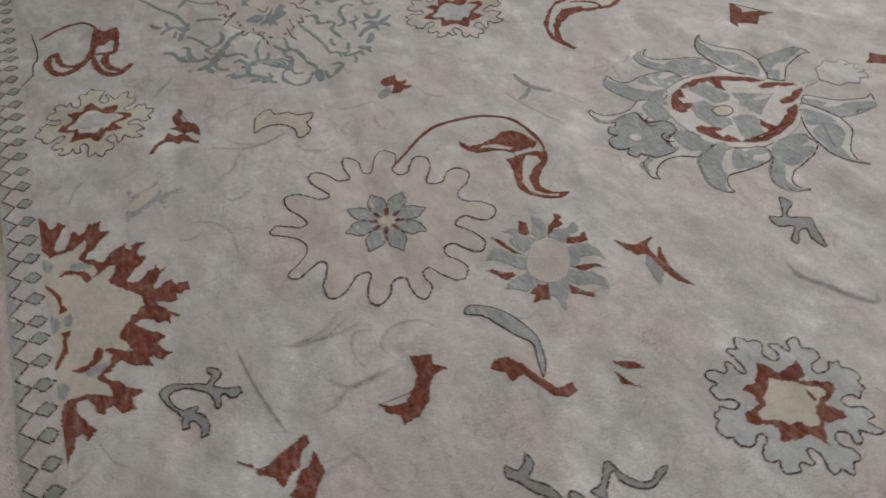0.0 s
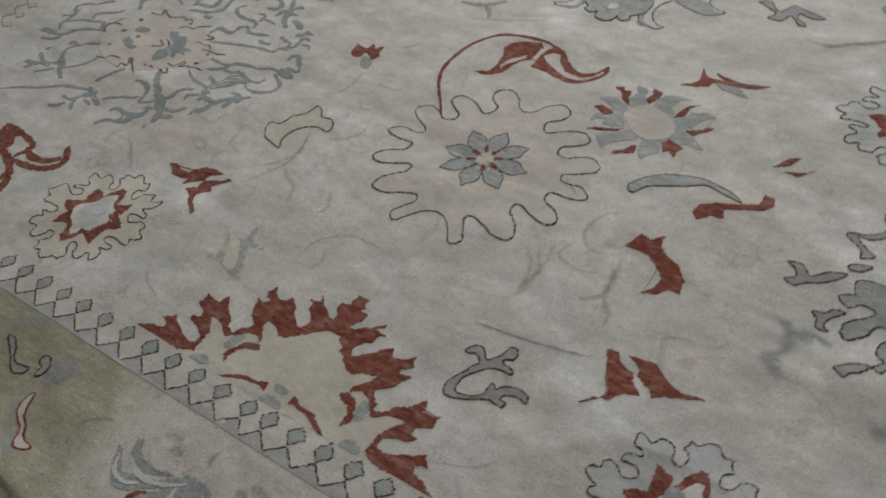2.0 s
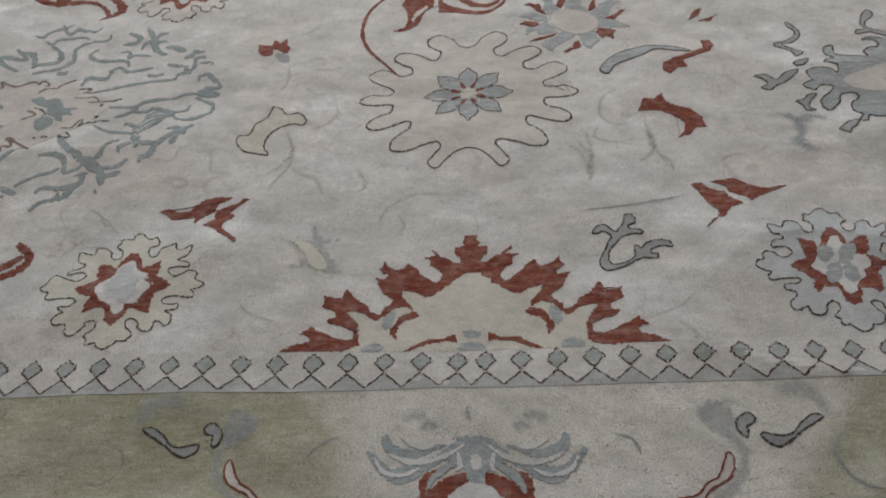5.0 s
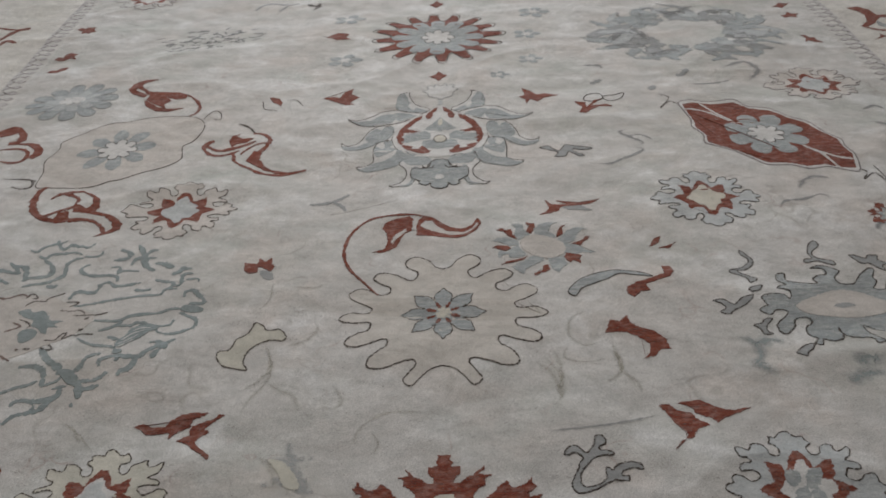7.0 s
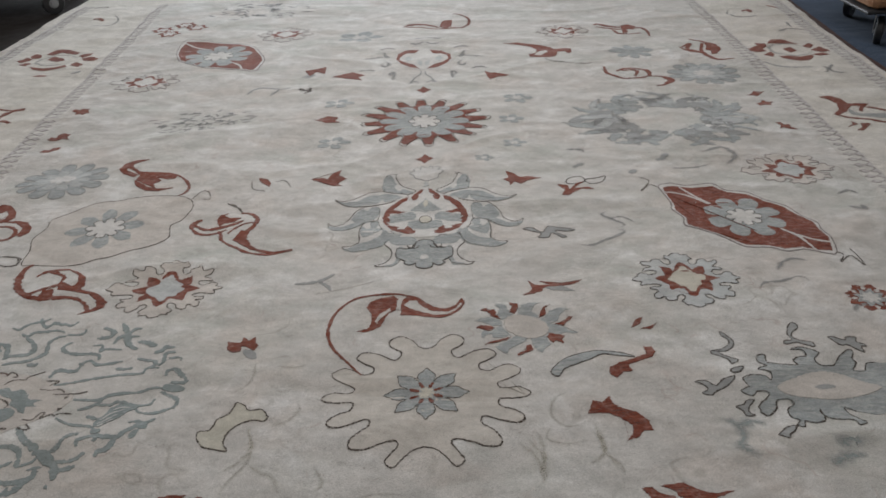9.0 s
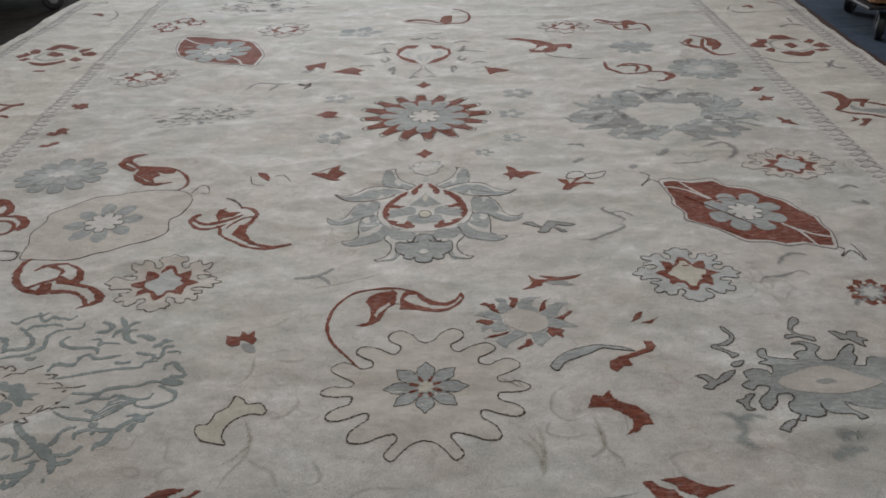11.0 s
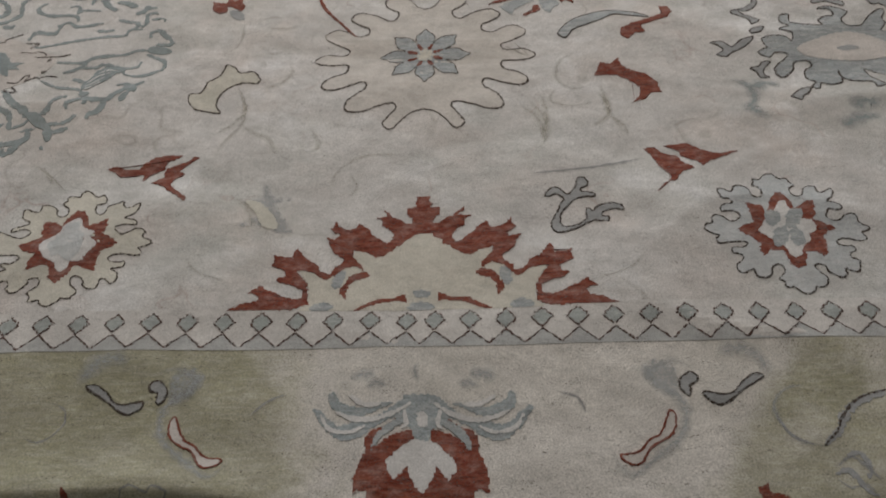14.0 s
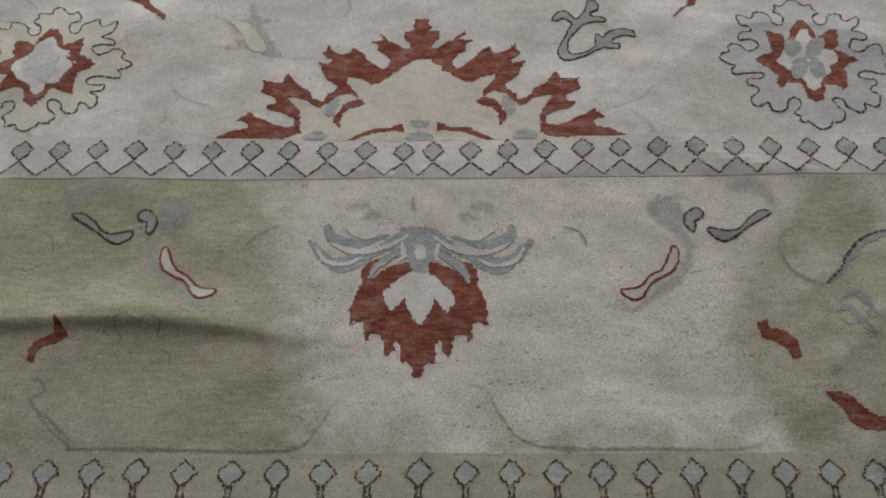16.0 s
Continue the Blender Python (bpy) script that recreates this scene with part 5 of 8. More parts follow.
line(curl, "tip", RED, 2, at, [(-8.8, 11.2), (-5, 9.9), (-1.6, 7)], w=1.4)
line(curl, "tip", RED, 2, at, [(-0.1, 0.7), (-5.5, -1.6), (-8.6, -3.7), (-9.9, -5.8)], w=1.5)
line(curl, "tip", RED, 2, at, [(-9.8, -5.5), (-3.4, -6.7), (0.5, -6.5), (5.1, -6.2), (8.7, -7.4), (11.8, -9.9)], w=1.9)

# red arabesque
at = (-1.713, 1.987)
curl = area(None, "red_arabesque", RED, 2, at, [(-12.4, 5.5), (-10, 8.5), (-6.8, 11.1), (-3, 10.1), (1.7, 4.4), (3.8, -1.5), (2.5, -4.9), (6.3, -4.2), (10.7, -5.5), (14.5, -10.7), (15.1, -14.6), (13.1, -17.3), (10.4, -16.2), (11.4, -13.4), (11, -10.4), (6.8, -6.2), (2.7, -5.5), (-1.2, -6), (-2.4, -3.5), (0.2, -2.1), (-0.5, 2.5), (-2.4, 5.8), (-4.4, 3.8), (-7.2, 2.6), (-10.3, 1.1)], label="brick red curling arabesque leaf")
line(curl, "tip", RED, 2, at, [(-3.1, -9.8), (0.3, -9.3), (5.6, -9.7), (8.9, -12.2), (9.9, -16.1), (8.7, -19.4), (5.6, -20.5), (1.4, -19.3)], w=1.5)
line(curl, "tail", BROWN, 1, at, [(8.7, -32.6), (19.6, -33.7), (21.2, -35.7), (21.6, -39.1), (18.4, -40.5), (14.4, -39.1)], w=0.5)

# filigree medallion
at = (-1.219, 0.791)
coral = area(None, "filigree_medallion", BLUSH, 1, at, [(-23.4, -1), (-21.1, 6.5), (-15.7, 12.1), (-7.5, 15.5), (4, 15.3), (15.2, 9.7), (22.6, 4.1), (20, -2.8), (12.1, -8.6), (5, -13.1), (-5.1, -13), (-15.5, -9.1)], smooth=True, label="large grey-green filigree medallion of branching tendrils")
area(coral, "core", TEAL, 2, at, [(-13.3, 3.7), (-13.2, 6.2), (-8.9, 6.7), (-7.5, 4.8), (-10.5, 3.3)])
area(coral, "core", TEAL, 2, at, [(-12.7, -2), (-12, 0.4), (-8.6, -0.8), (-7.4, -2.8), (-4.3, -2.5), (-5.5, -4.6), (-9, -3.8)])
area(coral, "bud", TEAL, 2, at, [(-22.9, -20.5), (-24.7, -18.1), (-26.1, -15.8), (-21.8, -18), (-18.7, -20.8), (-19.9, -21.6)])
line(coral, "tendril", TEAL, 1, at, [(14.9, -22), (11.4, -23.7), (8.7, -25.5), (7.5, -27)], w=1, taper=0.35)
line(coral, "tendril", TEAL, 1, at, [(19.5, -29), (16.9, -27.8), (14.1, -28.1), (13.7, -29.6)], w=1.2, taper=0.35)
line(coral, "tendril", TEAL, 1, at, [(19.8, -29.6), (19.3, -31.9), (16.1, -32.9), (14.4, -35.7)], w=1.2, taper=0.35)
line(coral, "tendril", TEAL, 1, at, [(-9.8, 22.1), (-14.6, 25.1), (-17.6, 29.6), (-9.3, 27.6), (-14, 33)], w=1.4, taper=0.35)
line(coral, "tendril", TEAL, 1, at, [(-21.5, 25.3), (-18.5, 26.4), (-13.9, 24.6)], w=1.2, taper=0.35)
line(coral, "tendril", TEAL, 1, at, [(-33.6, 23.6), (-26.7, 19.4), (-20.9, 13.1)], w=1.6, taper=0.35)
line(coral, "tendril", TEAL, 1, at, [(-24.1, 17.8), (-23.5, 19.7), (-22.4, 22.2)], w=1.4, taper=0.35)
line(coral, "tendril", TEAL, 1, at, [(-32.3, 17.9), (-28.4, 20)], w=1.4, taper=0.35)
line(coral, "tendril", TEAL, 1, at, [(-40.4, -3.2), (-35.7, -0.1), (-31, 0.9), (-26.4, 2), (-24.9, 0), (-23.4, 2), (-21.8, 7)], w=1.1, taper=0.35)
line(coral, "tendril", TEAL, 1, at, [(-38.7, -7.2), (-40.7, -4), (-41.3, 1.4), (-45, 5.3), (-43.5, 7.9), (-39.8, 9.1)], w=1.1, taper=0.35)
line(coral, "tendril", TEAL, 1, at, [(-32.2, 2.2), (-33.3, 4.9), (-26.9, 8.4), (-25.6, 10.6)], w=1.2, taper=0.35)
line(coral, "tendril", TEAL, 1, at, [(-39, 9.2), (-37, 11.6), (-33.9, 13.6)], w=1, taper=0.35)
line(coral, "tendril", TEAL, 1, at, [(-45.2, -0.8), (-41, 1.2), (-42.6, 4.7)], w=1, taper=0.35)
line(coral, "tendril", TEAL, 1, at, [(-45.1, -9.8), (-38.7, -9.2), (-35.1, -8.4), (-31.8, -4.6), (-26.5, -2), (-21.5, -0.7)], w=1.2, taper=0.35)
line(coral, "tendril", TEAL, 1, at, [(-41, -12.7), (-36.3, -11.6), (-34.8, -8.6)], w=1.3, taper=0.35)
line(coral, "tendril", TEAL, 1, at, [(-45.4, -8.6), (-41.8, -8.8), (-38.7, -8.2)], w=1.2, taper=0.35)
line(coral, "tendril", TEAL, 1, at, [(-26.5, -12.7), (-22.4, -8.5), (-17.1, -6.1), (-14.9, -2.7)], w=1.1, taper=0.35)
line(coral, "tendril", TEAL, 1, at, [(-25, -16.5), (-26.5, -14.6), (-26.5, -12.7)], w=1.3, taper=0.35)
line(coral, "tendril", TEAL, 1, at, [(-28, -11.8), (-28.4, -10.1), (-25, -10.3)], w=1.2, taper=0.35)
line(coral, "tendril", TEAL, 1, at, [(-33.9, -24.3), (-29.4, -23.7), (-25.4, -21.3), (-21.4, -18.6)], w=1.9, taper=0.35)
line(coral, "tendril", TEAL, 1, at, [(-34, -18.7), (-28.4, -21.5), (-23.6, -22.9)], w=1.6, taper=0.35)
line(coral, "tendril", TEAL, 1, at, [(-30.6, -27.1), (-29.5, -25), (-28.7, -23.6)], w=1.2, taper=0.35)
line(coral, "tendril", TEAL, 1, at, [(-25.2, -27), (-22.5, -24.5), (-20.8, -22.7)], w=1, taper=0.35)
line(coral, "tendril", TEAL, 1, at, [(-34, -16.8), (-33.1, -15.2)], w=1.2, taper=0.35)
line(coral, "tendril", TEAL, 1, at, [(-19, -21.5), (-15.7, -19.3), (-13.1, -16.3), (-12.1, -12.7)], w=1.1, taper=0.35)
line(coral, "tendril", TEAL, 1, at, [(-21.8, -19.8), (-18.3, -22.8), (-13.5, -25.7)], w=1.5, taper=0.35)
line(coral, "tendril", TEAL, 1, at, [(-2.2, -21.8), (-0.4, -18.8), (0.8, -15.9), (2.6, -13.4)], w=1.3, taper=0.35)
line(coral, "tendril", TEAL, 1, at, [(-28, -39.1), (-22.1, -35.4), (-16.3, -32.5), (-12.6, -29.4)], w=1, taper=0.35)
line(coral, "tendril", TEAL, 1, at, [(-13.2, -30.3), (-9.8, -27.5), (-5.7, -26.4), (-1.6, -25.3)], w=1.4, taper=0.35)
line(coral, "tendril", TEAL, 1, at, [(-0.2, -28.4), (1.2, -26.6), (3.3, -25.7)], w=3, taper=0.35)
line(coral, "tendril", TEAL, 1, at, [(-1.6, -24.4), (3.2, -26.9), (8.7, -29.5)], w=1.6, taper=0.35)
line(coral, "tendril", TEAL, 1, at, [(-5.8, -36.4), (-2.9, -35.5), (-1.8, -33.1)], w=1.3, taper=0.35)
line(coral, "tendril", TEAL, 1, at, [(-5.6, -31.3), (-1.9, -31.3), (-0.4, -28.2)], w=1.3, taper=0.35)
line(coral, "tendril", TEAL, 1, at, [(2.4, -34.7), (0.3, -32.2), (-0.6, -30.3)], w=1.4, taper=0.35)
line(coral, "tendril", TEAL, 1, at, [(2.1, -29.3), (6.1, -30.5)], w=1.2, taper=0.35)
line(coral, "stamen", RUSTGREY, 2, at, [(-21.9, -2), (-24.2, 1.5), (-22.6, 3.5), (-19.2, 3.8)], w=0.7, taper=0.35)
line(coral, "stamen", RUSTGREY, 2, at, [(-13.1, -12.1), (-9.9, -11.7), (-8.4, -9.8), (-4.2, -9.7)], w=0.7, taper=0.35)
line(coral, "stamen", RUSTGREY, 2, at, [(-1, -13.8), (-1.6, -11.5), (1.1, -11.9), (0.2, -9.4), (6.6, -13.7)], w=0.8, taper=0.35)
line(coral, "stamen", RUSTGREY, 2, at, [(-15.3, 13.4), (-11.2, 14), (-12.5, 16.6), (-7.5, 14.5), (-3.1, 16.4), (-0.6, 15.1)], w=0.7, taper=0.35)
line(coral, "stamen", RUSTGREY, 2, at, [(-17.3, 1.5), (-15.6, 2.3)], w=1.4, taper=0.35)
line(coral, "stamen", RUSTGREY, 2, at, [(-16.1, 8.2), (-15, 9.3)], w=1.4, taper=0.35)
line(coral, "stamen", RUSTGREY, 2, at, [(-15, -6), (-14.5, -5.1)], w=1.4, taper=0.35)
line(coral, "stamen", RUSTGREY, 2, at, [(-9.8, 1.3), (-8.5, 1.8)], w=1.4, taper=0.35)
line(coral, "stamen", RUSTGREY, 2, at, [(-1.8, -8.1), (1.2, -9.6)], w=1.4, taper=0.35)
line(coral, "stamen", RUSTGREY, 2, at, [(-0.6, -0.6), (2.9, 1.4), (0, 3.2)], w=0.6, taper=0.35)
line(coral, "stamen", RUSTGREY, 2, at, [(6.2, -9.2), (6.6, -8.5)], w=1.2, taper=0.35)
line(coral, "tendril", TEAL, 1, at, [(-10.4, 39.4), (-7.8, 38.5), (-6.5, 40.4), (-3.9, 42.1), (-1.4, 42.9), (0, 44.2)], w=1.1, taper=0.55)
line(coral, "tendril", TEAL, 1, at, [(-3.2, 44.6), (-1.3, 41), (0.7, 39.6), (2.4, 41.7), (4.7, 40.7), (5.6, 41), (8.2, 40.1), (9.7, 42.3)], w=1.3, taper=0.55)
line(coral, "tendril", TEAL, 1, at, [(-6.1, 36.3), (-3.7, 34.9), (-2.1, 36.9), (1.4, 37.1), (4.5, 37.6), (7.6, 36.2)], w=1.3, taper=0.55)
line(coral, "tendril", TEAL, 1, at, [(8.7, 35.1), (12.1, 34.7), (13.9, 35.6), (13.8, 37.7)], w=1.0, taper=0.55)
line(coral, "tendril", TEAL, 1, at, [(-6.2, 23.3), (-4.8, 24.7), (-1.8, 25), (1, 25.8), (1.1, 28.7), (-0.9, 31.8), (-2.7, 33.1), (-3.9, 35.3)], w=1.6, taper=0.55)
line(coral, "tendril", TEAL, 1, at, [(-5.2, 20.5), (-2.2, 21.5), (1.6, 22.2), (4.2, 24), (5.7, 26.2), (4.9, 29.7), (5, 32.1), (6.7, 34), (8.7, 34.3)], w=1.4, taper=0.55)
line(coral, "tendril", TEAL, 1, at, [(-13.6, 32.4), (-10.9, 31.1), (-8.4, 30.4), (-6.7, 27.9), (-5.5, 23.3)], w=1.6, taper=0.55)
line(coral, "tendril", TEAL, 1, at, [(2.2, 20.7), (4.5, 20), (5.6, 21.1)], w=1.5, taper=0.55)
line(coral, "tendril", TEAL, 1, at, [(12.2, 30.8), (10.8, 30), (10.2, 27.9), (12.4, 25.8), (16.3, 24.8), (20.4, 24.8), (22.8, 23.8), (23.8, 21.3)], w=1.4, taper=0.55)
line(coral, "tendril", TEAL, 1, at, [(12.1, 13.2), (13.4, 16.6), (18.3, 16.1), (19.3, 18.8), (19.9, 19.8)], w=1.5, taper=0.55)
line(coral, "tendril", TEAL, 1, at, [(18.4, 19.3), (21.2, 20.9), (23.9, 19.1), (27.8, 19.4), (31.2, 20.4)], w=1.3, taper=0.55)
line(coral, "tendril", TEAL, 1, at, [(19.2, 28.9), (22.1, 28.8), (22.4, 25.9), (24.1, 26.9), (28.9, 26.1)], w=1.0, taper=0.55)
line(coral, "tendril", TEAL, 1, at, [(19, 32.5), (23, 33.2), (23.1, 36), (19.5, 38)], w=1.8, taper=0.55)
line(coral, "tendril", TEAL, 1, at, [(25.2, 29.8), (26, 32.8), (28.1, 33.9), (29.6, 36.9), (31.7, 37.1)], w=1.6, taper=0.55)
line(coral, "tendril", TEAL, 1, at, [(24.5, 40.3), (26.7, 37), (28.5, 32.6), (30.1, 29), (32.6, 26.5), (33.8, 25.9)], w=2.0, taper=0.55)
line(coral, "tendril", TEAL, 1, at, [(29.3, 29), (29.2, 32.6), (32.3, 33)], w=1.1, taper=0.55)
line(coral, "tendril", TEAL, 1, at, [(32.5, 30), (35.5, 29.3), (39.1, 26.8)], w=1.8, taper=0.55)
line(coral, "tendril", TEAL, 1, at, [(35.3, 21.3), (38.4, 20), (41, 19.3), (41.9, 17.6), (40, 16.1)], w=1.4, taper=0.55)
line(coral, "tendril", TEAL, 1, at, [(39.8, 23.3), (41.9, 24.3), (43, 26.6)], w=2.0, taper=0.55)
line(coral, "tendril", TEAL, 1, at, [(42.7, 17.1), (43.9, 18.6), (43.8, 22.5), (46.6, 22.4)], w=1.3, taper=0.55)
line(coral, "tendril", TEAL, 1, at, [(43.1, 24.8), (45.7, 25.6)], w=0.9, taper=0.55)
line(coral, "tendril", TEAL, 1, at, [(45.2, 20), (48.6, 19.8), (49.3, 18.6)], w=0.9, taper=0.55)
line(coral, "tendril", TEAL, 1, at, [(46.5, 12.1), (46.5, 14.2), (48.7, 14.8), (50.7, 12.4), (52.6, 10.5), (52.6, 8.9), (48.6, 9.2)], w=1.4, taper=0.55)
line(coral, "tendril", TEAL, 1, at, [(30.4, 16.8), (33.3, 16.2), (35.4, 16.8)], w=1.5, taper=0.55)
line(coral, "tendril", TEAL, 1, at, [(14, 9.5), (20.4, 10.8), (26.3, 12.3), (33.2, 13.5), (38.7, 13.7), (40, 16.1), (43.4, 16)], w=1.1, taper=0.55)
line(coral, "tendril", TEAL, 1, at, [(23.5, 2.8), (30, 2.3), (33.1, 4.3), (37.3, 5.1), (41, 5.5), (44.4, 7.1), (47.7, 6.7)], w=1.2, taper=0.55)
line(coral, "tendril", TEAL, 1, at, [(26.2, -1.8), (29.2, -0.5), (31.7, 2.1)], w=1.1, taper=0.55)
line(coral, "tendril", TEAL, 1, at, [(47.1, 5.5), (49.8, 3.8), (52.7, 1.5), (53, -1.6), (51.2, -2.9), (49, -4), (45.9, -4.1), (43.1, -3)], w=1.3, taper=0.55)
line(coral, "tendril", TEAL, 1, at, [(43.1, -3), (41.9, -1.1), (42.8, -0.2), (45.6, 0.2), (46.1, 2.6)], w=0.9, taper=0.55)
line(coral, "tendril", TEAL, 1, at, [(29.6, -4.2), (32.5, -5.3)], w=1.3, taper=0.55)
line(coral, "tendril", TEAL, 1, at, [(30.7, 0.4), (34.5, 0.4), (36, 1.6), (39.3, 0.9), (42.9, -0.4)], w=1.1, taper=0.55)
line(coral, "tendril", TEAL, 1, at, [(21.5, -4.8), (24.8, -6.9), (28.3, -8), (32.1, -8.4), (34.3, -10.3)], w=1.1, taper=0.55)
line(coral, "tendril", TEAL, 1, at, [(31.6, -16.4), (31.1, -14.4), (32.4, -13.2), (34.8, -12.5), (38, -13), (41.1, -13.4), (42.6, -11.5), (44.7, -9.9), (47.9, -10.4)], w=1.6, taper=0.55)
line(coral, "tendril", TEAL, 1, at, [(42.1, -7.5), (44.6, -7.4), (46.4, -8.6), (49.3, -6.9)], w=1.4, taper=0.55)
line(coral, "tendril", TEAL, 1, at, [(44.3, -8.5), (46.4, -9.5), (48.1, -10.1)], w=2.6, taper=0.55)
line(coral, "tendril", TEAL, 1, at, [(46.2, -10.8), (45.4, -12.1), (44.9, -14.2)], w=1.7, taper=0.55)
line(coral, "tendril", TEAL, 1, at, [(37.9, -20.1), (37.6, -18.5), (39.7, -17.7), (40.4, -15.7), (40.6, -13.6)], w=1.8, taper=0.55)
line(coral, "tendril", TEAL, 1, at, [(34.9, -14.4), (35.9, -13.8)], w=1.1, taper=0.55)
line(coral, "tendril", TEAL, 1, at, [(13, -8.5), (15.3, -11.6), (17.7, -14.3), (20.7, -16.5), (22.8, -18.7), (24.5, -19.1)], w=2.0, taper=0.55)
line(coral, "tendril", TEAL, 1, at, [(24.3, -18.7), (26.2, -17.6), (26.8, -15.5), (27.3, -13), (29.1, -11.5), (30.4, -11.8)], w=1.5, taper=0.55)
line(coral, "tendril", TEAL, 1, at, [(27.7, -21.3), (31.3, -21.6), (33.4, -20.3), (34.4, -18.3)], w=1.3, taper=0.55)
line(coral, "tendril", TEAL, 1, at, [(29.3, -24.5), (31.7, -24.2), (33.9, -23.1)], w=1.5, taper=0.55)
line(coral, "tendril", TEAL, 1, at, [(10.2, -16.1), (11.3, -15.9), (13.9, -15.8), (16.4, -16.8), (17.8, -18.5), (19, -22.5), (20.6, -22.2), (22.4, -21.1), (22.8, -19.9)], w=1.5, taper=0.55)
line(coral, "tendril", TEAL, 1, at, [(13.6, -23.3), (14.5, -22.7), (16.3, -21.6), (17.4, -20.9)], w=1.1, taper=0.55)
line(coral, "tendril", TEAL, 1, at, [(22, -24.1), (23.8, -23.5), (25.6, -23.2)], w=1.1, taper=0.55)
line(coral, "tendril", TEAL, 1, at, [(16.9, -27.8), (19.9, -28.1), (23, -27.7), (24.5, -25.9), (24.2, -23.9)], w=1.8, taper=0.55)
line(coral, "tendril", TEAL, 1, at, [(17.9, -32.2), (18.9, -32), (21.4, -31.3), (22.4, -29.9), (23.6, -27.7)], w=1.6, taper=0.55)
line(coral, "tendril", TEAL, 1, at, [(28.9, -30.2), (29.8, -29.8)], w=2.0, taper=0.55)
line(coral, "stamen", BROWN, 2, at, [(-1, 14.4), (-0.3, 16.5), (1.3, 15.9), (2.4, 14.2), (1.1, 14.3)], w=0.5, taper=0.35)
line(coral, "stamen", BROWN, 2, at, [(0.5, 10.5), (1.9, 12.5), (5.8, 12.5)], w=0.5, taper=0.35)
line(coral, "stamen", BROWN, 2, at, [(5.8, 12.5), (6.2, 14), (9.9, 16.2)], w=0.5, taper=0.35)
line(coral, "stamen", BROWN, 2, at, [(12.1, 11.7), (15.4, 11.8), (15.6, 11), (13.7, 9.5)], w=0.5, taper=0.35)
line(coral, "stamen", BROWN, 2, at, [(11.8, 7.9), (15.2, 7.4), (17.1, 7.7), (19, 6.8), (19.3, 5.3), (16.4, 5.4)], w=0.5, taper=0.35)
line(coral, "stamen", BROWN, 2, at, [(19.6, 5.2), (23.8, 5.4), (26, 6.2)], w=0.5, taper=0.35)
line(coral, "stamen", BROWN, 2, at, [(12.4, -5.1), (15.3, -5.4), (16.6, -2.7), (17.9, -2.8), (17.2, -4.8), (19.7, -3.3), (20.8, -3.9), (22, -3), (25.2, -3.3)], w=0.5, taper=0.35)
line(coral, "stamen", BROWN, 2, at, [(12.7, -8.5), (14.9, -9.4), (16.3, -9.1), (14.6, -7.2)], w=0.5, taper=0.35)
line(coral, "stamen", BROWN, 2, at, [(1.3, 4.6), (4.3, 3), (5.7, 1.3), (5, 0.1)], w=0.5, taper=0.35)
area(coral, "stamen_dot", BROWN, 2, at, [(20.4, -0.9), (21.3, -0.9), (21.6, -1.7), (20.7, -1.6)], smooth=True)
area(coral, "stamen_dot", BROWN, 2, at, [(20.4, 4.1), (21.4, 4.1), (21.8, 3.3), (20.7, 3.3)], smooth=True)
area(coral, "stamen_dot", BROWN, 2, at, [(8, -8.3), (9.6, -8.5), (9.9, -9.2), (8.4, -9.2)], smooth=True)
area(coral, "hatched_leaf", TEAL, 2, at, [(33, -8.5), (32.5, -5.3), (34.2, -4), (34.9, -0.8), (36.9, 0.6), (39.8, 0.4), (43, -0.7), (42.2, -2), (40, -2.9), (38.9, -5.1), (36.4, -6.8), (34.6, -8.5)])
line(coral, "hatch", PALE, 3, at, [(33.7, -7.3), (35.9, -5.3), (37.8, -3.7)], w=0.4)
line(coral, "hatch", PALE, 3, at, [(33.9, -5.8), (36.3, -2.9), (39, -1.7)], w=0.4)
line(coral, "hatch", PALE, 3, at, [(35.9, -1.7), (38.3, -0.7), (40.6, -1)], w=0.4)
line(coral, "hatch", PALE, 3, at, [(33.9, -8.4), (35.8, -6.8), (37.5, -5.5)], w=0.4)
area(coral, "bud", TEAL, 2, at, [(47.6, 8.4), (51.3, 7.8), (53.6, 6.4), (52.7, 5.2), (49, 5.6), (46.8, 6.7)], smooth=True)
area(coral, "bud", TEAL, 2, at, [(32.8, -10.2), (34.3, -9.4), (35.7, -10.8), (34.5, -11.6)], smooth=True)
area(coral, "knot", TEAL, 2, at, [(21.6, -17.8), (25.1, -17.9), (28, -21.3), (30.2, -24.5), (30.6, -27.6), (29.3, -27.2), (27.8, -23.7), (25.4, -22)], smooth=True)
area(coral, "bud", TEAL, 2, at, [(21.1, -29.5), (23.3, -28.8), (23.4, -30.3), (21.9, -30.6)], smooth=True)
area(coral, "core", TEAL, 2, at, [(-0.7, 8.2), (2.1, 9.1), (4.2, 7.5), (6.5, 8.2), (9.2, 5.7), (10.4, 3.7), (14.5, 3), (12.5, 1.7), (13.8, 0.2), (11.2, 0.3), (11.7, -2.5), (9.6, -1), (8, 0.5), (6, 1.5), (5.5, 3.9), (2.5, 5.5)], smooth=True)
area(coral, "core", TEAL, 2, at, [(3.7, -1.1), (6.3, 0.1), (8.9, -1.5), (8.9, -4.2), (5.9, -5.8)], smooth=True)

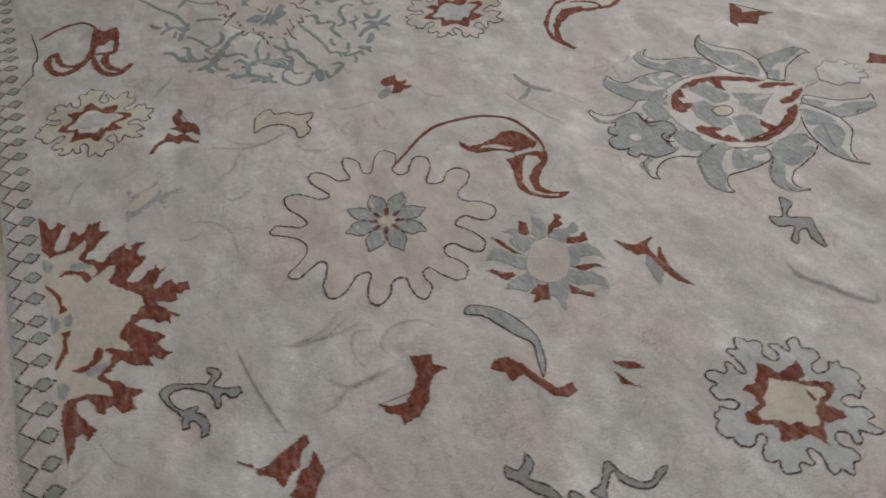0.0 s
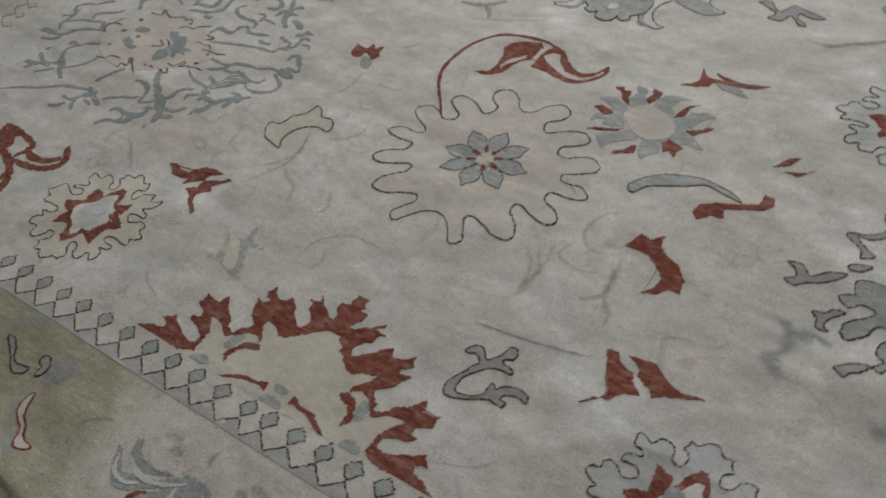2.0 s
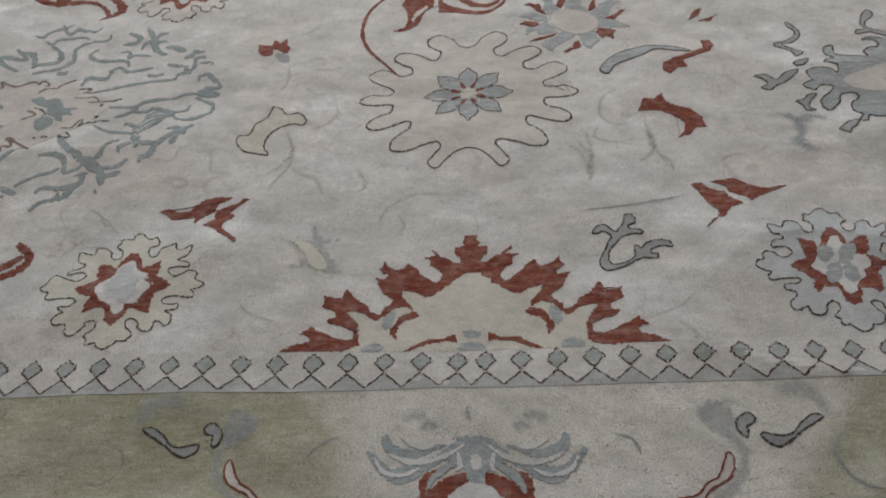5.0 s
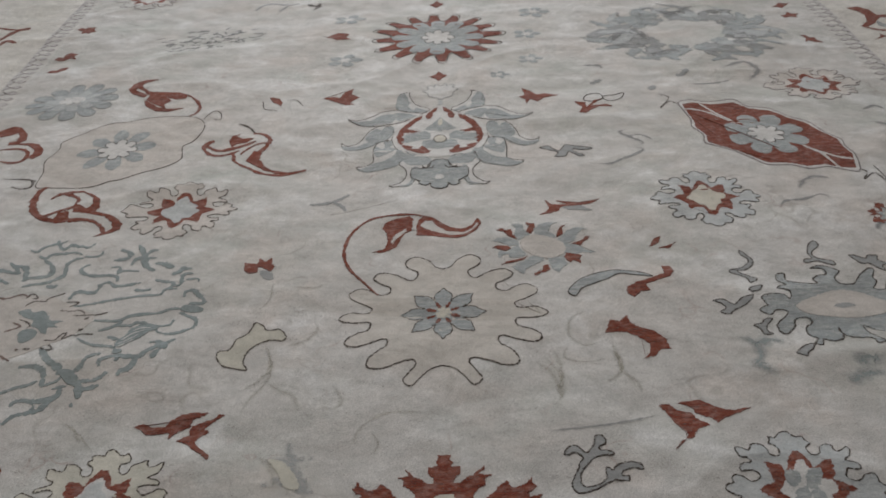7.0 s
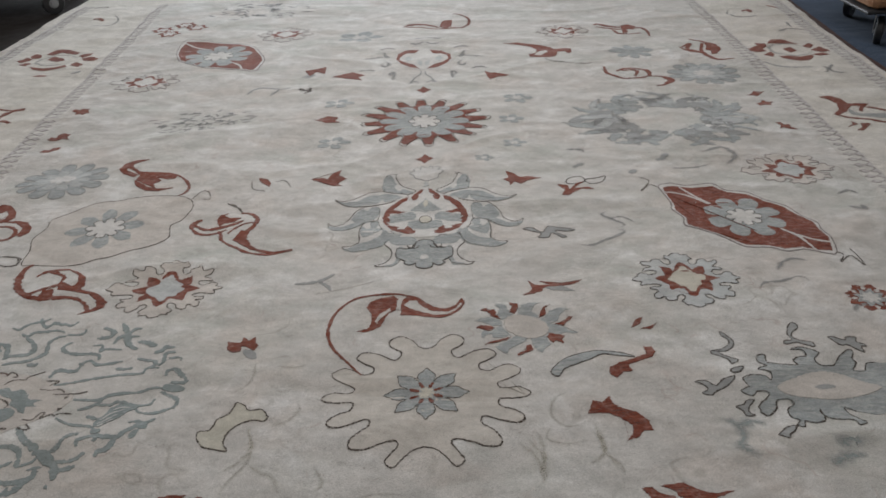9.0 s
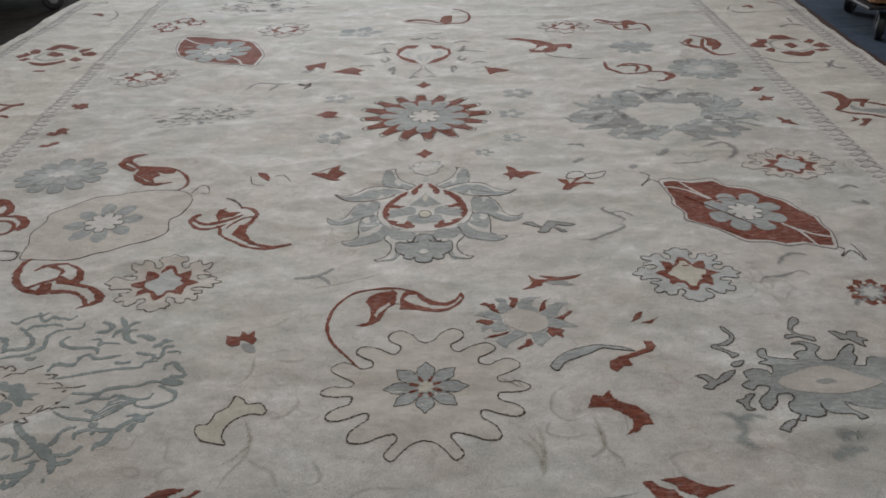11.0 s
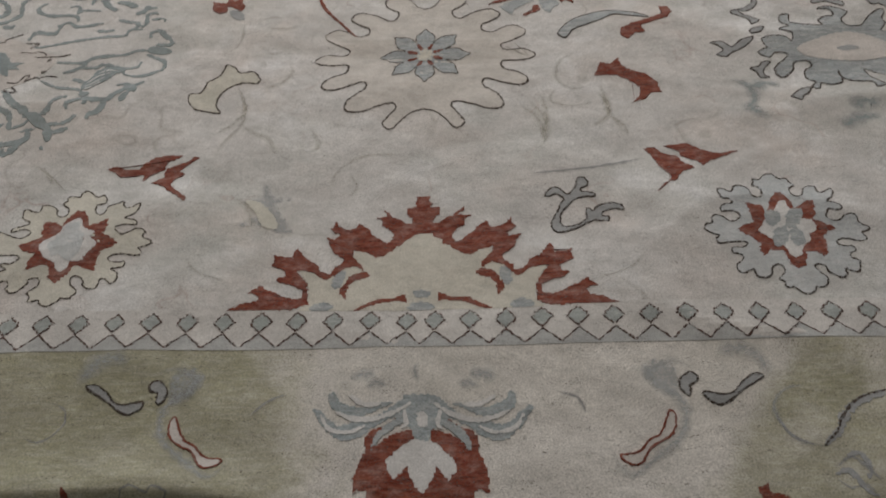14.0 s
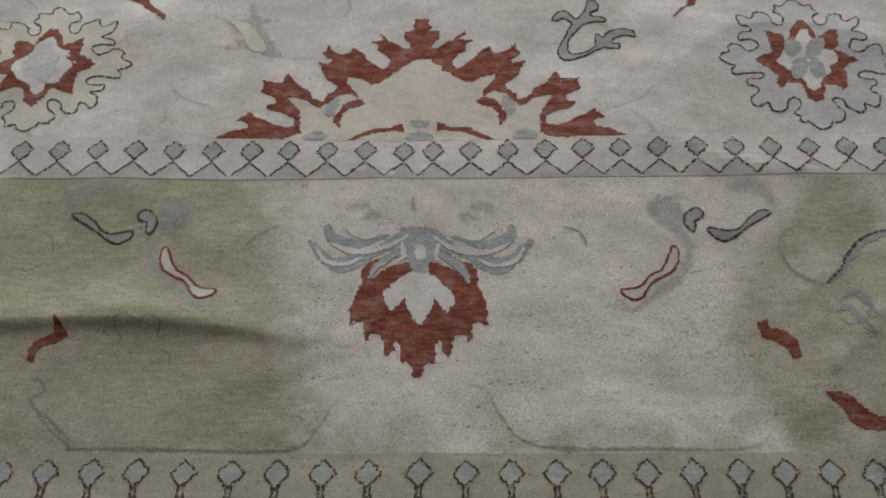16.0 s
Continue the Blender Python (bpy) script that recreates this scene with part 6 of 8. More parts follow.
# cloud medallion
at = (1.092, 0.783)
cloud = area(None, "cloud_medallion", BLUE, 1, at, [(-21.2, 0.6), (-22, 3.9), (-18.9, 5), (-15.9, 4.6), (-14.5, 3.1), (-13.6, 5.5), (-14.8, 6.6), (-16.6, 7.5), (-15, 8.7), (-13.6, 9.1), (-15.3, 11.3), (-14.7, 14), (-12.2, 14.7), (-12.9, 11.2), (-10.9, 10.1), (-8.7, 9.4), (-5, 9), (-5.4, 10.9), (-3.6, 12.7), (-0.9, 13.3), (-1, 16.3), (-4.1, 16.5), (-1.6, 17.7), (1.2, 16.8), (3.2, 14.5), (0.7, 11.4), (1.4, 9), (5.3, 9.1), (8.5, 12.9), (12.3, 16), (13.6, 15.4), (11.8, 12.2), (12.1, 10.1), (10, 7.1), (12.9, 6.7), (14.9, 10), (17.8, 10.4), (22.9, 9.6), (26.3, 3.8), (24.1, -2.9)], label="grey-blue cloud medallion with a cream heart")
area(cloud, "lower_half", BLUE, 1, at, [(24.1, -2.9), (16.8, -9.1), (8.1, -11.5), (3.4, -9.7), (0.9, -8), (1.3, -11.2), (3.8, -14.6), (1.5, -15.6), (1, -13.4), (-3.7, -12.6), (-5.6, -10.9), (-5.6, -8.2), (-5.9, -12.7), (-8.6, -13.9), (-11.1, -12.9), (-12.2, -15.1), (-13.9, -14.6), (-12.4, -12.4), (-14, -11.1), (-14, -8.4), (-11.7, -6.2), (-12.2, -4.3), (-15.5, -4.8), (-16.8, -7.8), (-19.6, -10.4), (-21.1, -9.2), (-20.7, -6.3), (-17.7, -3.6), (-16.6, -1.7), (-19.4, -1.1), (-21.6, -2.9), (-24, -0.9), (-21.2, 0.6)])
line(cloud, "outline", BROWN, 2, at, [(-21.2, 0.6), (-22, 3.9), (-18.9, 5), (-15.9, 4.6), (-14.5, 3.1), (-13.6, 5.5), (-14.8, 6.6), (-16.6, 7.5), (-15, 8.7), (-13.6, 9.1), (-15.3, 11.3), (-14.7, 14), (-12.2, 14.7), (-12.9, 11.2), (-10.9, 10.1), (-8.7, 9.4), (-5, 9), (-5.4, 10.9), (-3.6, 12.7), (-0.9, 13.3), (-1, 16.3), (-4.1, 16.5), (-1.6, 17.7), (1.2, 16.8), (3.2, 14.5), (0.7, 11.4), (1.4, 9), (5.3, 9.1), (8.5, 12.9), (12.3, 16), (13.6, 15.4), (11.8, 12.2), (12.1, 10.1), (10, 7.1), (12.9, 6.7), (14.9, 10), (17.8, 10.4)], w=0.4)
line(cloud, "outline", BROWN, 2, at, [(3.4, -9.7), (0.9, -8), (1.3, -11.2), (3.8, -14.6), (1.5, -15.6), (1, -13.4), (-3.7, -12.6), (-5.6, -10.9), (-5.6, -8.2), (-5.9, -12.7), (-8.6, -13.9), (-11.1, -12.9), (-12.2, -15.1), (-13.9, -14.6), (-12.4, -12.4), (-14, -11.1), (-14, -8.4), (-11.7, -6.2), (-12.2, -4.3), (-15.5, -4.8), (-16.8, -7.8), (-19.6, -10.4), (-21.1, -9.2), (-20.7, -6.3), (-17.7, -3.6), (-16.6, -1.7), (-19.4, -1.1), (-21.6, -2.9), (-24, -0.9), (-21.2, 0.6)], w=0.4)
area(cloud, "heart", BLUSH, 3, at, [(-13.5, 0.6), (-7.7, 3.8), (-0.5, 6.2), (5.3, 5.2), (10.1, 2), (14.2, -0.6), (8.4, -3.5), (1, -4.8), (-6.1, -4), (-11.6, -2.6)], smooth=True)
area(cloud, "eye", GREY, 4, at, [(-3.6, 0.2), (-0.2, 1.2), (2.2, 0.1), (-1.1, -0.9)], smooth=True)
leaf(cloud, "satellite_leaf", GREY, 1, at, [(-21.5, 26.1), (-20.2, 24), (-19.1, 21.1), (-20.3, 18.3), (-22.8, 16.5), (-25.1, 16.3), (-22.6, 13.5), (-20.6, 12.1), (-23.1, 10.3), (-23.6, 12.8), (-27.4, 16.2), (-23.7, 17.7), (-21, 19.8), (-20.4, 22), (-21.8, 24.1)], w=0.35)
leaf(cloud, "satellite_leaf", GREY, 1, at, [(-23.9, 7.8), (-20.3, 8.9), (-22.1, 6.4), (-24.3, 6.3)], w=0.35)
leaf(cloud, "satellite_leaf", GREY, 1, at, [(0, 28.9), (1.9, 30.3), (2.4, 27.9), (-0.8, 24.5), (-0.2, 21.6), (3.3, 20), (3.6, 17.8), (1.9, 18.4), (-0.7, 20.2), (-4.3, 19.5), (-4.1, 21.2), (-1.8, 21.7), (-1.9, 24.6)], w=0.35)
leaf(cloud, "satellite_leaf", GREY, 1, at, [(9.1, 22), (11.3, 21.4), (13.5, 20.7), (14.4, 22.1), (17.4, 22.2), (16.6, 20.2), (19, 18.4), (17.1, 17.7), (16.8, 15.2), (15, 16.7), (13.3, 18.4), (10.8, 18.3)], w=0.35)
leaf(cloud, "satellite_leaf", GREY, 1, at, [(-27.1, -6.9), (-24.9, -6.1), (-23.6, -4.5), (-21.7, -4.6), (-23.6, -6.8), (-24.4, -9.1), (-23.3, -10.2), (-25.5, -10.4), (-25.9, -8.3)], w=0.35)
leaf(cloud, "satellite_leaf", GREY, 1, at, [(-19.9, -18), (-17, -15.3), (-14.3, -14.6), (-15.4, -16.7), (-17.1, -18.1), (-17.9, -19.5), (-19.2, -18.6)], w=0.35)
leaf(cloud, "satellite_leaf", GREY, 1, at, [(-35.3, 3.1), (-32.4, 3.4), (-30.2, 1.3), (-27.4, 3.7), (-24, 4.7), (-26.9, 1.2), (-30.9, -1.1), (-32.2, -2.4), (-34.6, -1.6), (-32.6, 0), (-33.6, 2)], w=0.35)
line(cloud, "faded_wisp", MISTBLUE, 0, at, [(-33.6, -11.4), (-29.8, -13.1), (-28.8, -18.1), (-30.5, -22.2), (-26, -25.4)], w=3, taper=0.35)
line(cloud, "faded_wisp", MISTBLUE, 0, at, [(-29.6, -14.8), (-24.5, -12.5), (-21.2, -13.5)], w=3, taper=0.35)
line(cloud, "faded_wisp", MISTBLUE, 0, at, [(-6.6, -23.2), (-2.6, -20.3), (-0.1, -22.5)], w=4, taper=0.35)
line(cloud, "faded_wisp", MISTBLUE, 0, at, [(-11, -29), (-6.5, -26.2), (-0.7, -25.5)], w=3, taper=0.35)

# red sprig
at = (0.380, 2.197)
s = area(None, "red_sprig", RED, 2, at, [(-7.1, 0.6), (-4.5, 2.7), (-5.3, 9.3), (-1.8, 6.6), (0.2, 2.3), (3.5, 3.2), (9.2, 0.5), (3.5, -1.4), (0.3, -4.6), (-2.5, -2.1), (-4.5, -5.9), (-4.9, -1.9)], label="small brick red winged sprig")

# red sprig
at = (0.605, 2.101)
s = area(None, "red_sprig", RED, 2, at, [(-7.8, 2.8), (-3.3, 1.4), (-3.4, -2.5), (0.4, 2.8), (3.7, 4.2), (-1.4, -1.5), (4.5, -0.9), (7.1, -3.3), (1.9, -2.3), (-2, -5.3), (-4.2, -8.3), (-6.8, -7.1), (-5, -2.4)], label="small brick red sprig with an outlined leaf")
leaf(s, "pale_leaf", MIST, 1, at, [(-3.6, 3.1), (-1.8, 8.6), (2.7, 10), (4.5, 6.4), (2.2, 2.6)], w=0.4)
leaf(s, "pale_leaf", MIST, 1, at, [(4.5, 6.4), (9.4, 7.7), (13.5, 9.2), (11.1, 3.6), (6.1, 1.8)], w=0.4)

# grey leaf
at = (0.443, 1.715)
s = leaf(None, "grey_leaf", GREY, 1, at, [(-9, 3.3), (-5.9, 4.4), (-4.1, 1.6), (-2.1, 0.1), (0.5, 4.5), (3.5, 3.4), (10, 1.1), (6.3, 0), (3.3, 1.1), (3, -1.1), (6.3, -4), (4.6, -4.7), (1.3, -1), (-0.6, -4.4), (-4.1, -4.2), (-2.9, -1.2), (-6.2, 1.3)], w=0.35, label="grey forked leaf with dark edges")

# faded curve
at = (0.668, 1.745)
s = line(None, "faded_curve", GREYFADE, 1, at, [(2.9, 13.6), (-0.3, 10.4), (3.2, 5.8), (6.7, 1.9), (4.9, -0.8)], w=1.6, label="faded grey curving tendrils")
line(s, "tendril", GREYFADE, 1, at, [(2.3, 6.8), (6.9, 8), (10.9, 3.5)], w=1.2)
line(s, "tendril", GREYFADE, 1, at, [(-12.7, -14.1), (-7.6, -14), (-3, -10.8), (1.7, -8.1), (5.6, -4), (2.7, -1.5)], w=1.6)

# red sprig
at = (-0.434, 2.245)
s = area(None, "red_sprig", RED, 2, at, [(-8.3, 1.8), (-4, 2.7), (-1.3, 1.3), (0.5, 7.1), (4.2, 9.9), (3.5, 4.5), (7.3, 0.6), (5.1, -1.6), (3.7, -4.4), (5.8, -6.2), (1.9, -5.9), (-0.8, -3.4), (-4.8, -0.8)], label="small brick red winged sprig")

# red bud
at = (-0.701, 2.237)
s = area(None, "red_bud", RED, 2, at, [(-4.9, 5.1), (-0.8, 4.1), (1.4, -0.2), (1.3, -3.6), (-2.3, 0.1)], label="small red bud between grey tendrils")
line(s, "tendril", BROWN, 1, at, [(-7.3, 2.3), (-5.3, -5.4), (0.3, -8.6)], w=0.4)
line(s, "tendril", BROWN, 1, at, [(3.4, 1.4), (6.9, 2.3), (10.7, -4.3)], w=0.4)

# red bud
at = (-0.503, 2.972)
s = area(None, "red_bud", RED, 2, at, [(-8.4, 0), (-3.5, 5.3), (2.6, 3.1), (1.4, -1.7), (3.9, -4.4), (-2.9, -4.6)], label="small faded red bud")

# red sprig
at = (-0.486, 3.720)
s = area(None, "red_sprig", RED, 2, at, [(-10.2, 1.2), (-4, 6), (0.8, 8.9), (8.6, 1.3), (5.2, -2.7), (7.8, -9.5), (-1.3, -4.2)], label="far brick red sprig")

# red sprig
at = (0.362, 3.669)
s = area(None, "red_sprig", RED, 2, at, [(-5.2, 8.4), (-1.4, 3.5), (9.2, -1), (2.1, -3.5), (-2.8, -8.3), (-4.4, -1.7)], label="far brick red sprig")

# red sprig
at = (-0.699, 3.811)
s = area(None, "red_sprig", RED, 2, at, [(-6.9, 5.4), (-1.1, 8.2), (5, 12.2), (5.5, -0.6), (0.2, 3.4), (-2.7, -5.3)], label="far dull red leaf")
area(s, "grey_leaf", GREY, 1, at, [(-7.5, -6.9), (-2.9, 1.5), (0.4, -3.4), (-2.8, -9.7)])

# grey sprig
at = (-0.887, 3.521)
s = line(None, "grey_sprig", GREY, 1, at, [(-14.9, -6.4), (-11.6, 1.3), (-7.2, 3.9), (3.3, -0.3), (7.7, 2.3)], w=2.0, label="far dark grey twig")
line(s, "twig", GREY, 1, at, [(-1.5, -9.8), (2.1, -3.2)], w=1.6)

# brown sprig
at = (-0.706, 3.492)
s = line(None, "brown_sprig", BROWN, 1, at, [(-5, 1.5), (0.2, -1), (1.9, 2.8)], w=2.4, label="far dark brown sprig")
line(s, "twig", BROWN, 1, at, [(-0.6, -6.9), (2.5, -1.3)], w=2.0)

# red fleck
at = (-1.891, 3.225)
s = area(None, "red_fleck", RED, 2, at, [(-5.9, 3.3), (-4.7, 5.9), (-1.7, 2.9), (-0.9, 5.5), (2.1, 3.4), (4, 4.1), (3.8, 0.5), (6.1, -2.3), (3.9, -3), (3.7, -5.6), (1.1, -2.7), (-1.1, -4.3), (-1.9, 0.2)], label="small brick red fleck")

# red fleck
at = (-1.862, 2.876)
s = area(None, "red_fleck", RED, 2, at, [(-5.2, -2.6), (-4.4, 0.4), (-1.1, -0.7), (-1.9, 3.2), (0.1, 5.4), (4.4, 3.4), (3.3, 0.4), (5.7, -2.8), (2.2, -1.8), (0.5, -3.9), (-1.6, -4.5)], label="small brick red fleck")

# red fleck
at = (-1.835, 2.703)
s = area(None, "red_fleck", RED, 2, at, [(-4.1, -3.2), (-3.4, 0.3), (-0.3, -0.7), (-0.1, 2.9), (3.3, 4), (3.7, 0.4), (2, -1.6), (0.7, -4.3)], label="small brick red fleck")

# red fleck
at = (1.716, 3.197)
s = area(None, "red_fleck", RED, 2, at, [(-4.4, -1.4), (-1.2, 1.1), (0.9, 4.7), (2.6, 1.6), (5.9, 3.2), (3.2, -0.3), (0.2, -3.7), (-1.8, -1.6)], label="small brick red fleck")

# red fleck
at = (1.718, 3.052)
s = area(None, "red_fleck", RED, 2, at, [(-4.5, -0.4), (-1.6, 1), (0.1, 4.4), (1.5, 1.6), (4.9, 1.3), (2, -2), (1.9, -5.4), (-0.9, -3.4), (-3.7, -4.9)], label="small brick red fleck")

# red fleck
at = (1.682, 2.704)
s = area(None, "red_fleck", RED, 2, at, [(-1.5, 5.5), (1.1, 5.2), (1.1, 2.2), (4, 2.7), (3.6, -1.1), (5.4, -4.3), (2, -4), (0.2, -1.6), (-2.4, -2.8), (-0.2, 1.5)], label="small brick red fleck")

# red arabesque
at = (0.690, 4.080)
a = area(None, "red_arabesque", RED, 2, at, [(-23.1, 24.9), (-13.7, 25.8), (-5.6, 21.1), (1.2, 18.7), (6.4, 14.4), (8.5, 9), (14, 8.3), (18.4, 5.3), (18, -2.1), (15.5, -5.2), (14.2, -0.2), (9.5, 0.4), (7.7, -8.2), (3.9, -11.5), (-1.3, -9.5), (-8.4, -6.3), (-8.6, -1.4), (-4.2, 0.5), (-2.5, 10.3), (-6.1, 15.9), (-14, 22.1)], label="far brick red curling arabesque leaf")
area(a, "gap", CREAM, 3, at, [(-1.5, 4.7), (2.7, 7.2), (3.8, 2.5), (-1.5, -5.2), (-5.6, -3.2)])
line(a, "stem", BROWN, 1, at, [(-0.2, -12), (2.3, -19.3), (10.8, -24.8), (23.7, -26.3), (26.6, -24.4)], w=0.9)

# red arabesque
at = (0.053, 4.885)
a = area(None, "red_arabesque", RED, 2, at, [(-0.6, -5.1), (1, 6.7), (5.5, 10.4), (8.5, 8.7), (7.6, -6.2), (3.1, -9.7)], label="far thin brick red arabesque")
line(a, "tip", RED, 2, at, [(-25.7, -4.7), (-21.4, 0.7), (-11, 1.1), (-1.3, -6.8)], w=2.6)
line(a, "tip", RED, 2, at, [(-24.9, -6.5), (-13.9, -5.1), (-3.5, -10.6), (8.2, -9.2), (15.6, -9.1), (20.4, 1), (20.1, 16.5), (15, 26.8), (9.7, 30.9)], w=1.8)

# red arabesque
at = (1.290, 4.603)
a = area(None, "red_arabesque", RED, 2, at, [(-0.2, 5.3), (5, 8.8), (10, 3.9), (7, -3.4), (2.3, -1), (2.7, -9.7), (-1.8, -13.7), (-0.7, -4.7)], label="far brick red curling arabesque leaf")
line(a, "tip", RED, 2, at, [(-17.6, 9.5), (-14, 12.6), (-9, 6.5), (-0.9, 1.8)], w=3.2)
line(a, "tip", RED, 2, at, [(-16.7, 5.7), (-4.6, -1.8), (4.4, -1.3), (12.3, 0.6), (15.1, -6.8), (14.2, -21.4)], w=2.0)
line(a, "tip", RED, 2, at, [(-6.8, -3.9), (-3.9, -13.4), (3, -15.5), (9.9, -13.5)], w=2.0)

# red arabesque
at = (1.163, 3.557)
a = line(None, "red_arabesque", RED, 2, at, [(-14.7, 19.2), (-15.2, 7.6), (-11.5, 1), (-7.4, -3.6), (1.1, -4.5), (7.6, -0.3)], w=2.0, label="far brick red curling arabesque leaf")
line(a, "tip", RED, 2, at, [(-9.1, 9.9), (-2.5, 14.3), (4.8, 12.6), (8.6, 7.1), (7.8, -0.3)], w=2.6)
line(a, "tip", RED, 2, at, [(-5.8, 10.4), (0.6, 11), (2.3, 6.9), (-0.5, -0.2)], w=1.8)
line(a, "tip", RED, 2, at, [(7.6, -1.1), (15.1, -2.8), (18.4, -8.4), (17.1, -14.2), (11.8, -18.6), (7.5, -18.9)], w=1.8)
line(a, "tip", RED, 2, at, [(14.7, -4.4), (16.9, -11.4), (12.4, -17.5)], w=2.6)

# red arabesque
at = (1.699, 4.019)
a = area(None, "red_arabesque", RED, 2, at, [(2.1, 15.2), (8.6, 9.2), (9.2, 1.1), (4.1, -8), (0.4, -9.4), (2, -1.4), (-0.5, 1.3), (2.2, 8.5)], label="far brick red curling arabesque leaf")
line(a, "tip", RED, 2, at, [(-4.3, 24.9), (2.4, 16.2), (8.6, 9.2)], w=2.0)
line(a, "tip", RED, 2, at, [(-15, 5.6), (-6.8, 13.2), (-11, 3.6), (-5.8, -2.9), (-2.5, -0.9)], w=2.2)
line(a, "tip", RED, 2, at, [(-14.7, 4.1), (-9.9, -3.4), (-3.9, -5.6), (-3, -11.8), (1.1, -20.2), (10.9, -20)], w=2.4)
line(a, "tip", RED, 2, at, [(1, 13.8), (-3.8, -3.1), (-0.7, -15.4)], w=2.0)

# red arabesque
at = (-1.203, 0.214)
a = line(None, "red_arabesque", RED, 2, at, [(-2.8, -9.6), (-1.5, -12.4), (2.9, -13.6), (9.1, -12.4), (11.5, -9.6), (10.2, -6.4), (6.5, -2.5), (1, 0.5), (-6.1, 2.2), (-11.7, 4.3)], w=2.2, taper=0.35, label="brick red arabesque beside the side guard")
line(a, "tip", RED, 2, at, [(-1.8, -10.6), (5, -9.4), (7.7, -6.1), (5.8, -2.4)], w=1.6, taper=0.35)
line(a, "tip", RED, 2, at, [(3.3, 0.2), (12.9, 1.2), (17.7, 4.2), (18, 7.7), (13.9, 11.5)], w=2, taper=0.35)
line(a, "tip", RED, 2, at, [(3.1, 6.2), (7.4, 3.9), (12.9, 4.3), (16.7, 7.3)], w=2, taper=0.35)
line(a, "tip", RED, 2, at, [(-15.4, -14.6), (-19.6, -7.3), (-19.7, -0.6), (-15.9, 2.7), (-12, 3.6)], w=1, taper=0.35)
line(a, "tip", RED, 2, at, [(-10.6, 9.9), (0.3, 8.4), (4.4, 6.4), (3, 1.2)], w=1.6, taper=0.35)
area(a, "heart", RED, 3, at, [(-14, 3.1), (-10.5, 5.9), (-11.4, 10), (-2, 8.7), (-4.5, 7), (-1.9, 4.8), (-2.1, 2.1), (-0.6, 0.3), (-7.4, 1.2)])
line(a, "outline", BROWN, 1, at, [(-20.9, -17.4), (-10.2, -16.4), (-2.3, -16.3), (2.6, -18), (9.7, -18.5), (15.6, -22.2)], w=0.5)

# burst flower
at = (0.292, 1.116)
burst = area(None, "burst_flower", BLUE, 1, at, [(-13.1, -3.7), (-12.7, -6.7), (-11.5, -4.7), (-9.7, -4.4), (-9.5, -6.3), (-6.5, -6), (-4, -4.5), (-5.7, -2.1), (-6.5, -0.1), (-8.2, -1.2), (-9.9, -3.2), (-11.8, -2.5)], label="round flower of grey-blue and brick red tongues")
area(burst, "tongue", BLUE, 1, at, [(-14.7, 2.5), (-12.5, 4), (-10.1, 4.2), (-6.4, 2.4), (-6.4, 0.1), (-9.2, -0.2), (-11.9, 1.9)])
area(burst, "tongue", BLUE, 1, at, [(-6.2, 2.8), (-7.7, 5.3), (-6.6, 8.4), (-7.9, 11), (-5.7, 11.1), (-4.6, 10.2), (-4, 7.5), (-2.3, 4.9), (-4.5, 4.1)])
area(burst, "tongue", BLUE, 1, at, [(-1.1, 5.2), (-1, 7.8), (0.5, 10.1), (2.9, 11.3), (6.7, 11.2), (4.6, 9.7), (3.4, 6.2), (5.2, 4.6), (5.1, 2.7), (2.1, 3.7)])
area(burst, "tongue", BLUE, 1, at, [(4.9, 1.8), (7.1, 3.6), (8.7, 6.2), (11.4, 7.6), (13.5, 7.9), (15.2, 6.6), (13.9, 6.6), (12.1, 4.2), (11, 1.3), (7.7, -0.3)])
area(burst, "tongue", BLUE, 1, at, [(6.7, -4.5), (7.4, -0.1), (9.7, -0.2), (12.3, -2.2), (13.7, -3.8), (16.4, -4.8), (14.9, -5.4), (12.4, -4.7), (10.8, -6)])
area(burst, "tongue", BLUE, 1, at, [(4.7, -14.2), (2.9, -12.3), (2.1, -9.2), (1.5, -5.4), (4.8, -6.4), (7, -5.9), (6.7, -8.6), (7.4, -10.5), (5.1, -12.7)])
area(burst, "tongue", BLUE, 1, at, [(-5.8, -14.2), (-9, -10.6), (-7.9, -9.1), (-5.3, -7.4), (-2.5, -5.1), (0.9, -6.1), (0.3, -8), (-3.3, -10.4), (-4.9, -11.6)])
area(burst, "red_tongue", RED, 3, at, [(-14.4, -0.9), (-13.1, 0.3), (-9.7, -0.5), (-8.8, -1.7), (-10.4, -2.7)])
area(burst, "red_tongue", RED, 3, at, [(-12.8, 8.2), (-11.1, 9.3), (-10.2, 7.8), (-8.2, 8.1), (-8, 5.5), (-6.8, 3.2), (-9.4, 4.9), (-10.6, 7.2)])
area(burst, "red_tongue", RED, 3, at, [(-3.7, 6.5), (-3.1, 8.5), (-2.6, 9.8), (-3.6, 11.4), (-1.4, 10.6), (-0.6, 10.9), (-0.8, 8.8), (-1.9, 5.7)])
area(burst, "red_tongue", RED, 3, at, [(5.5, 3), (5.7, 4.9), (7, 8.2), (9.5, 10), (7.8, 7.8), (7.7, 4.7), (6.3, 3.8)])
area(burst, "red_tongue", RED, 3, at, [(9.7, -0.2), (11.6, 0.4), (12.9, 1.2), (14.5, 3.2), (15.9, 2.8), (13.9, 0.6), (12.4, -1.3)])
area(burst, "red_tongue", RED, 3, at, [(8.2, -9.5), (7.3, -8), (6.7, -6.5), (7.5, -4.9), (10, -5.8), (12.1, -6.7), (10.9, -8.5), (11.3, -10.3), (9.5, -8.7)])
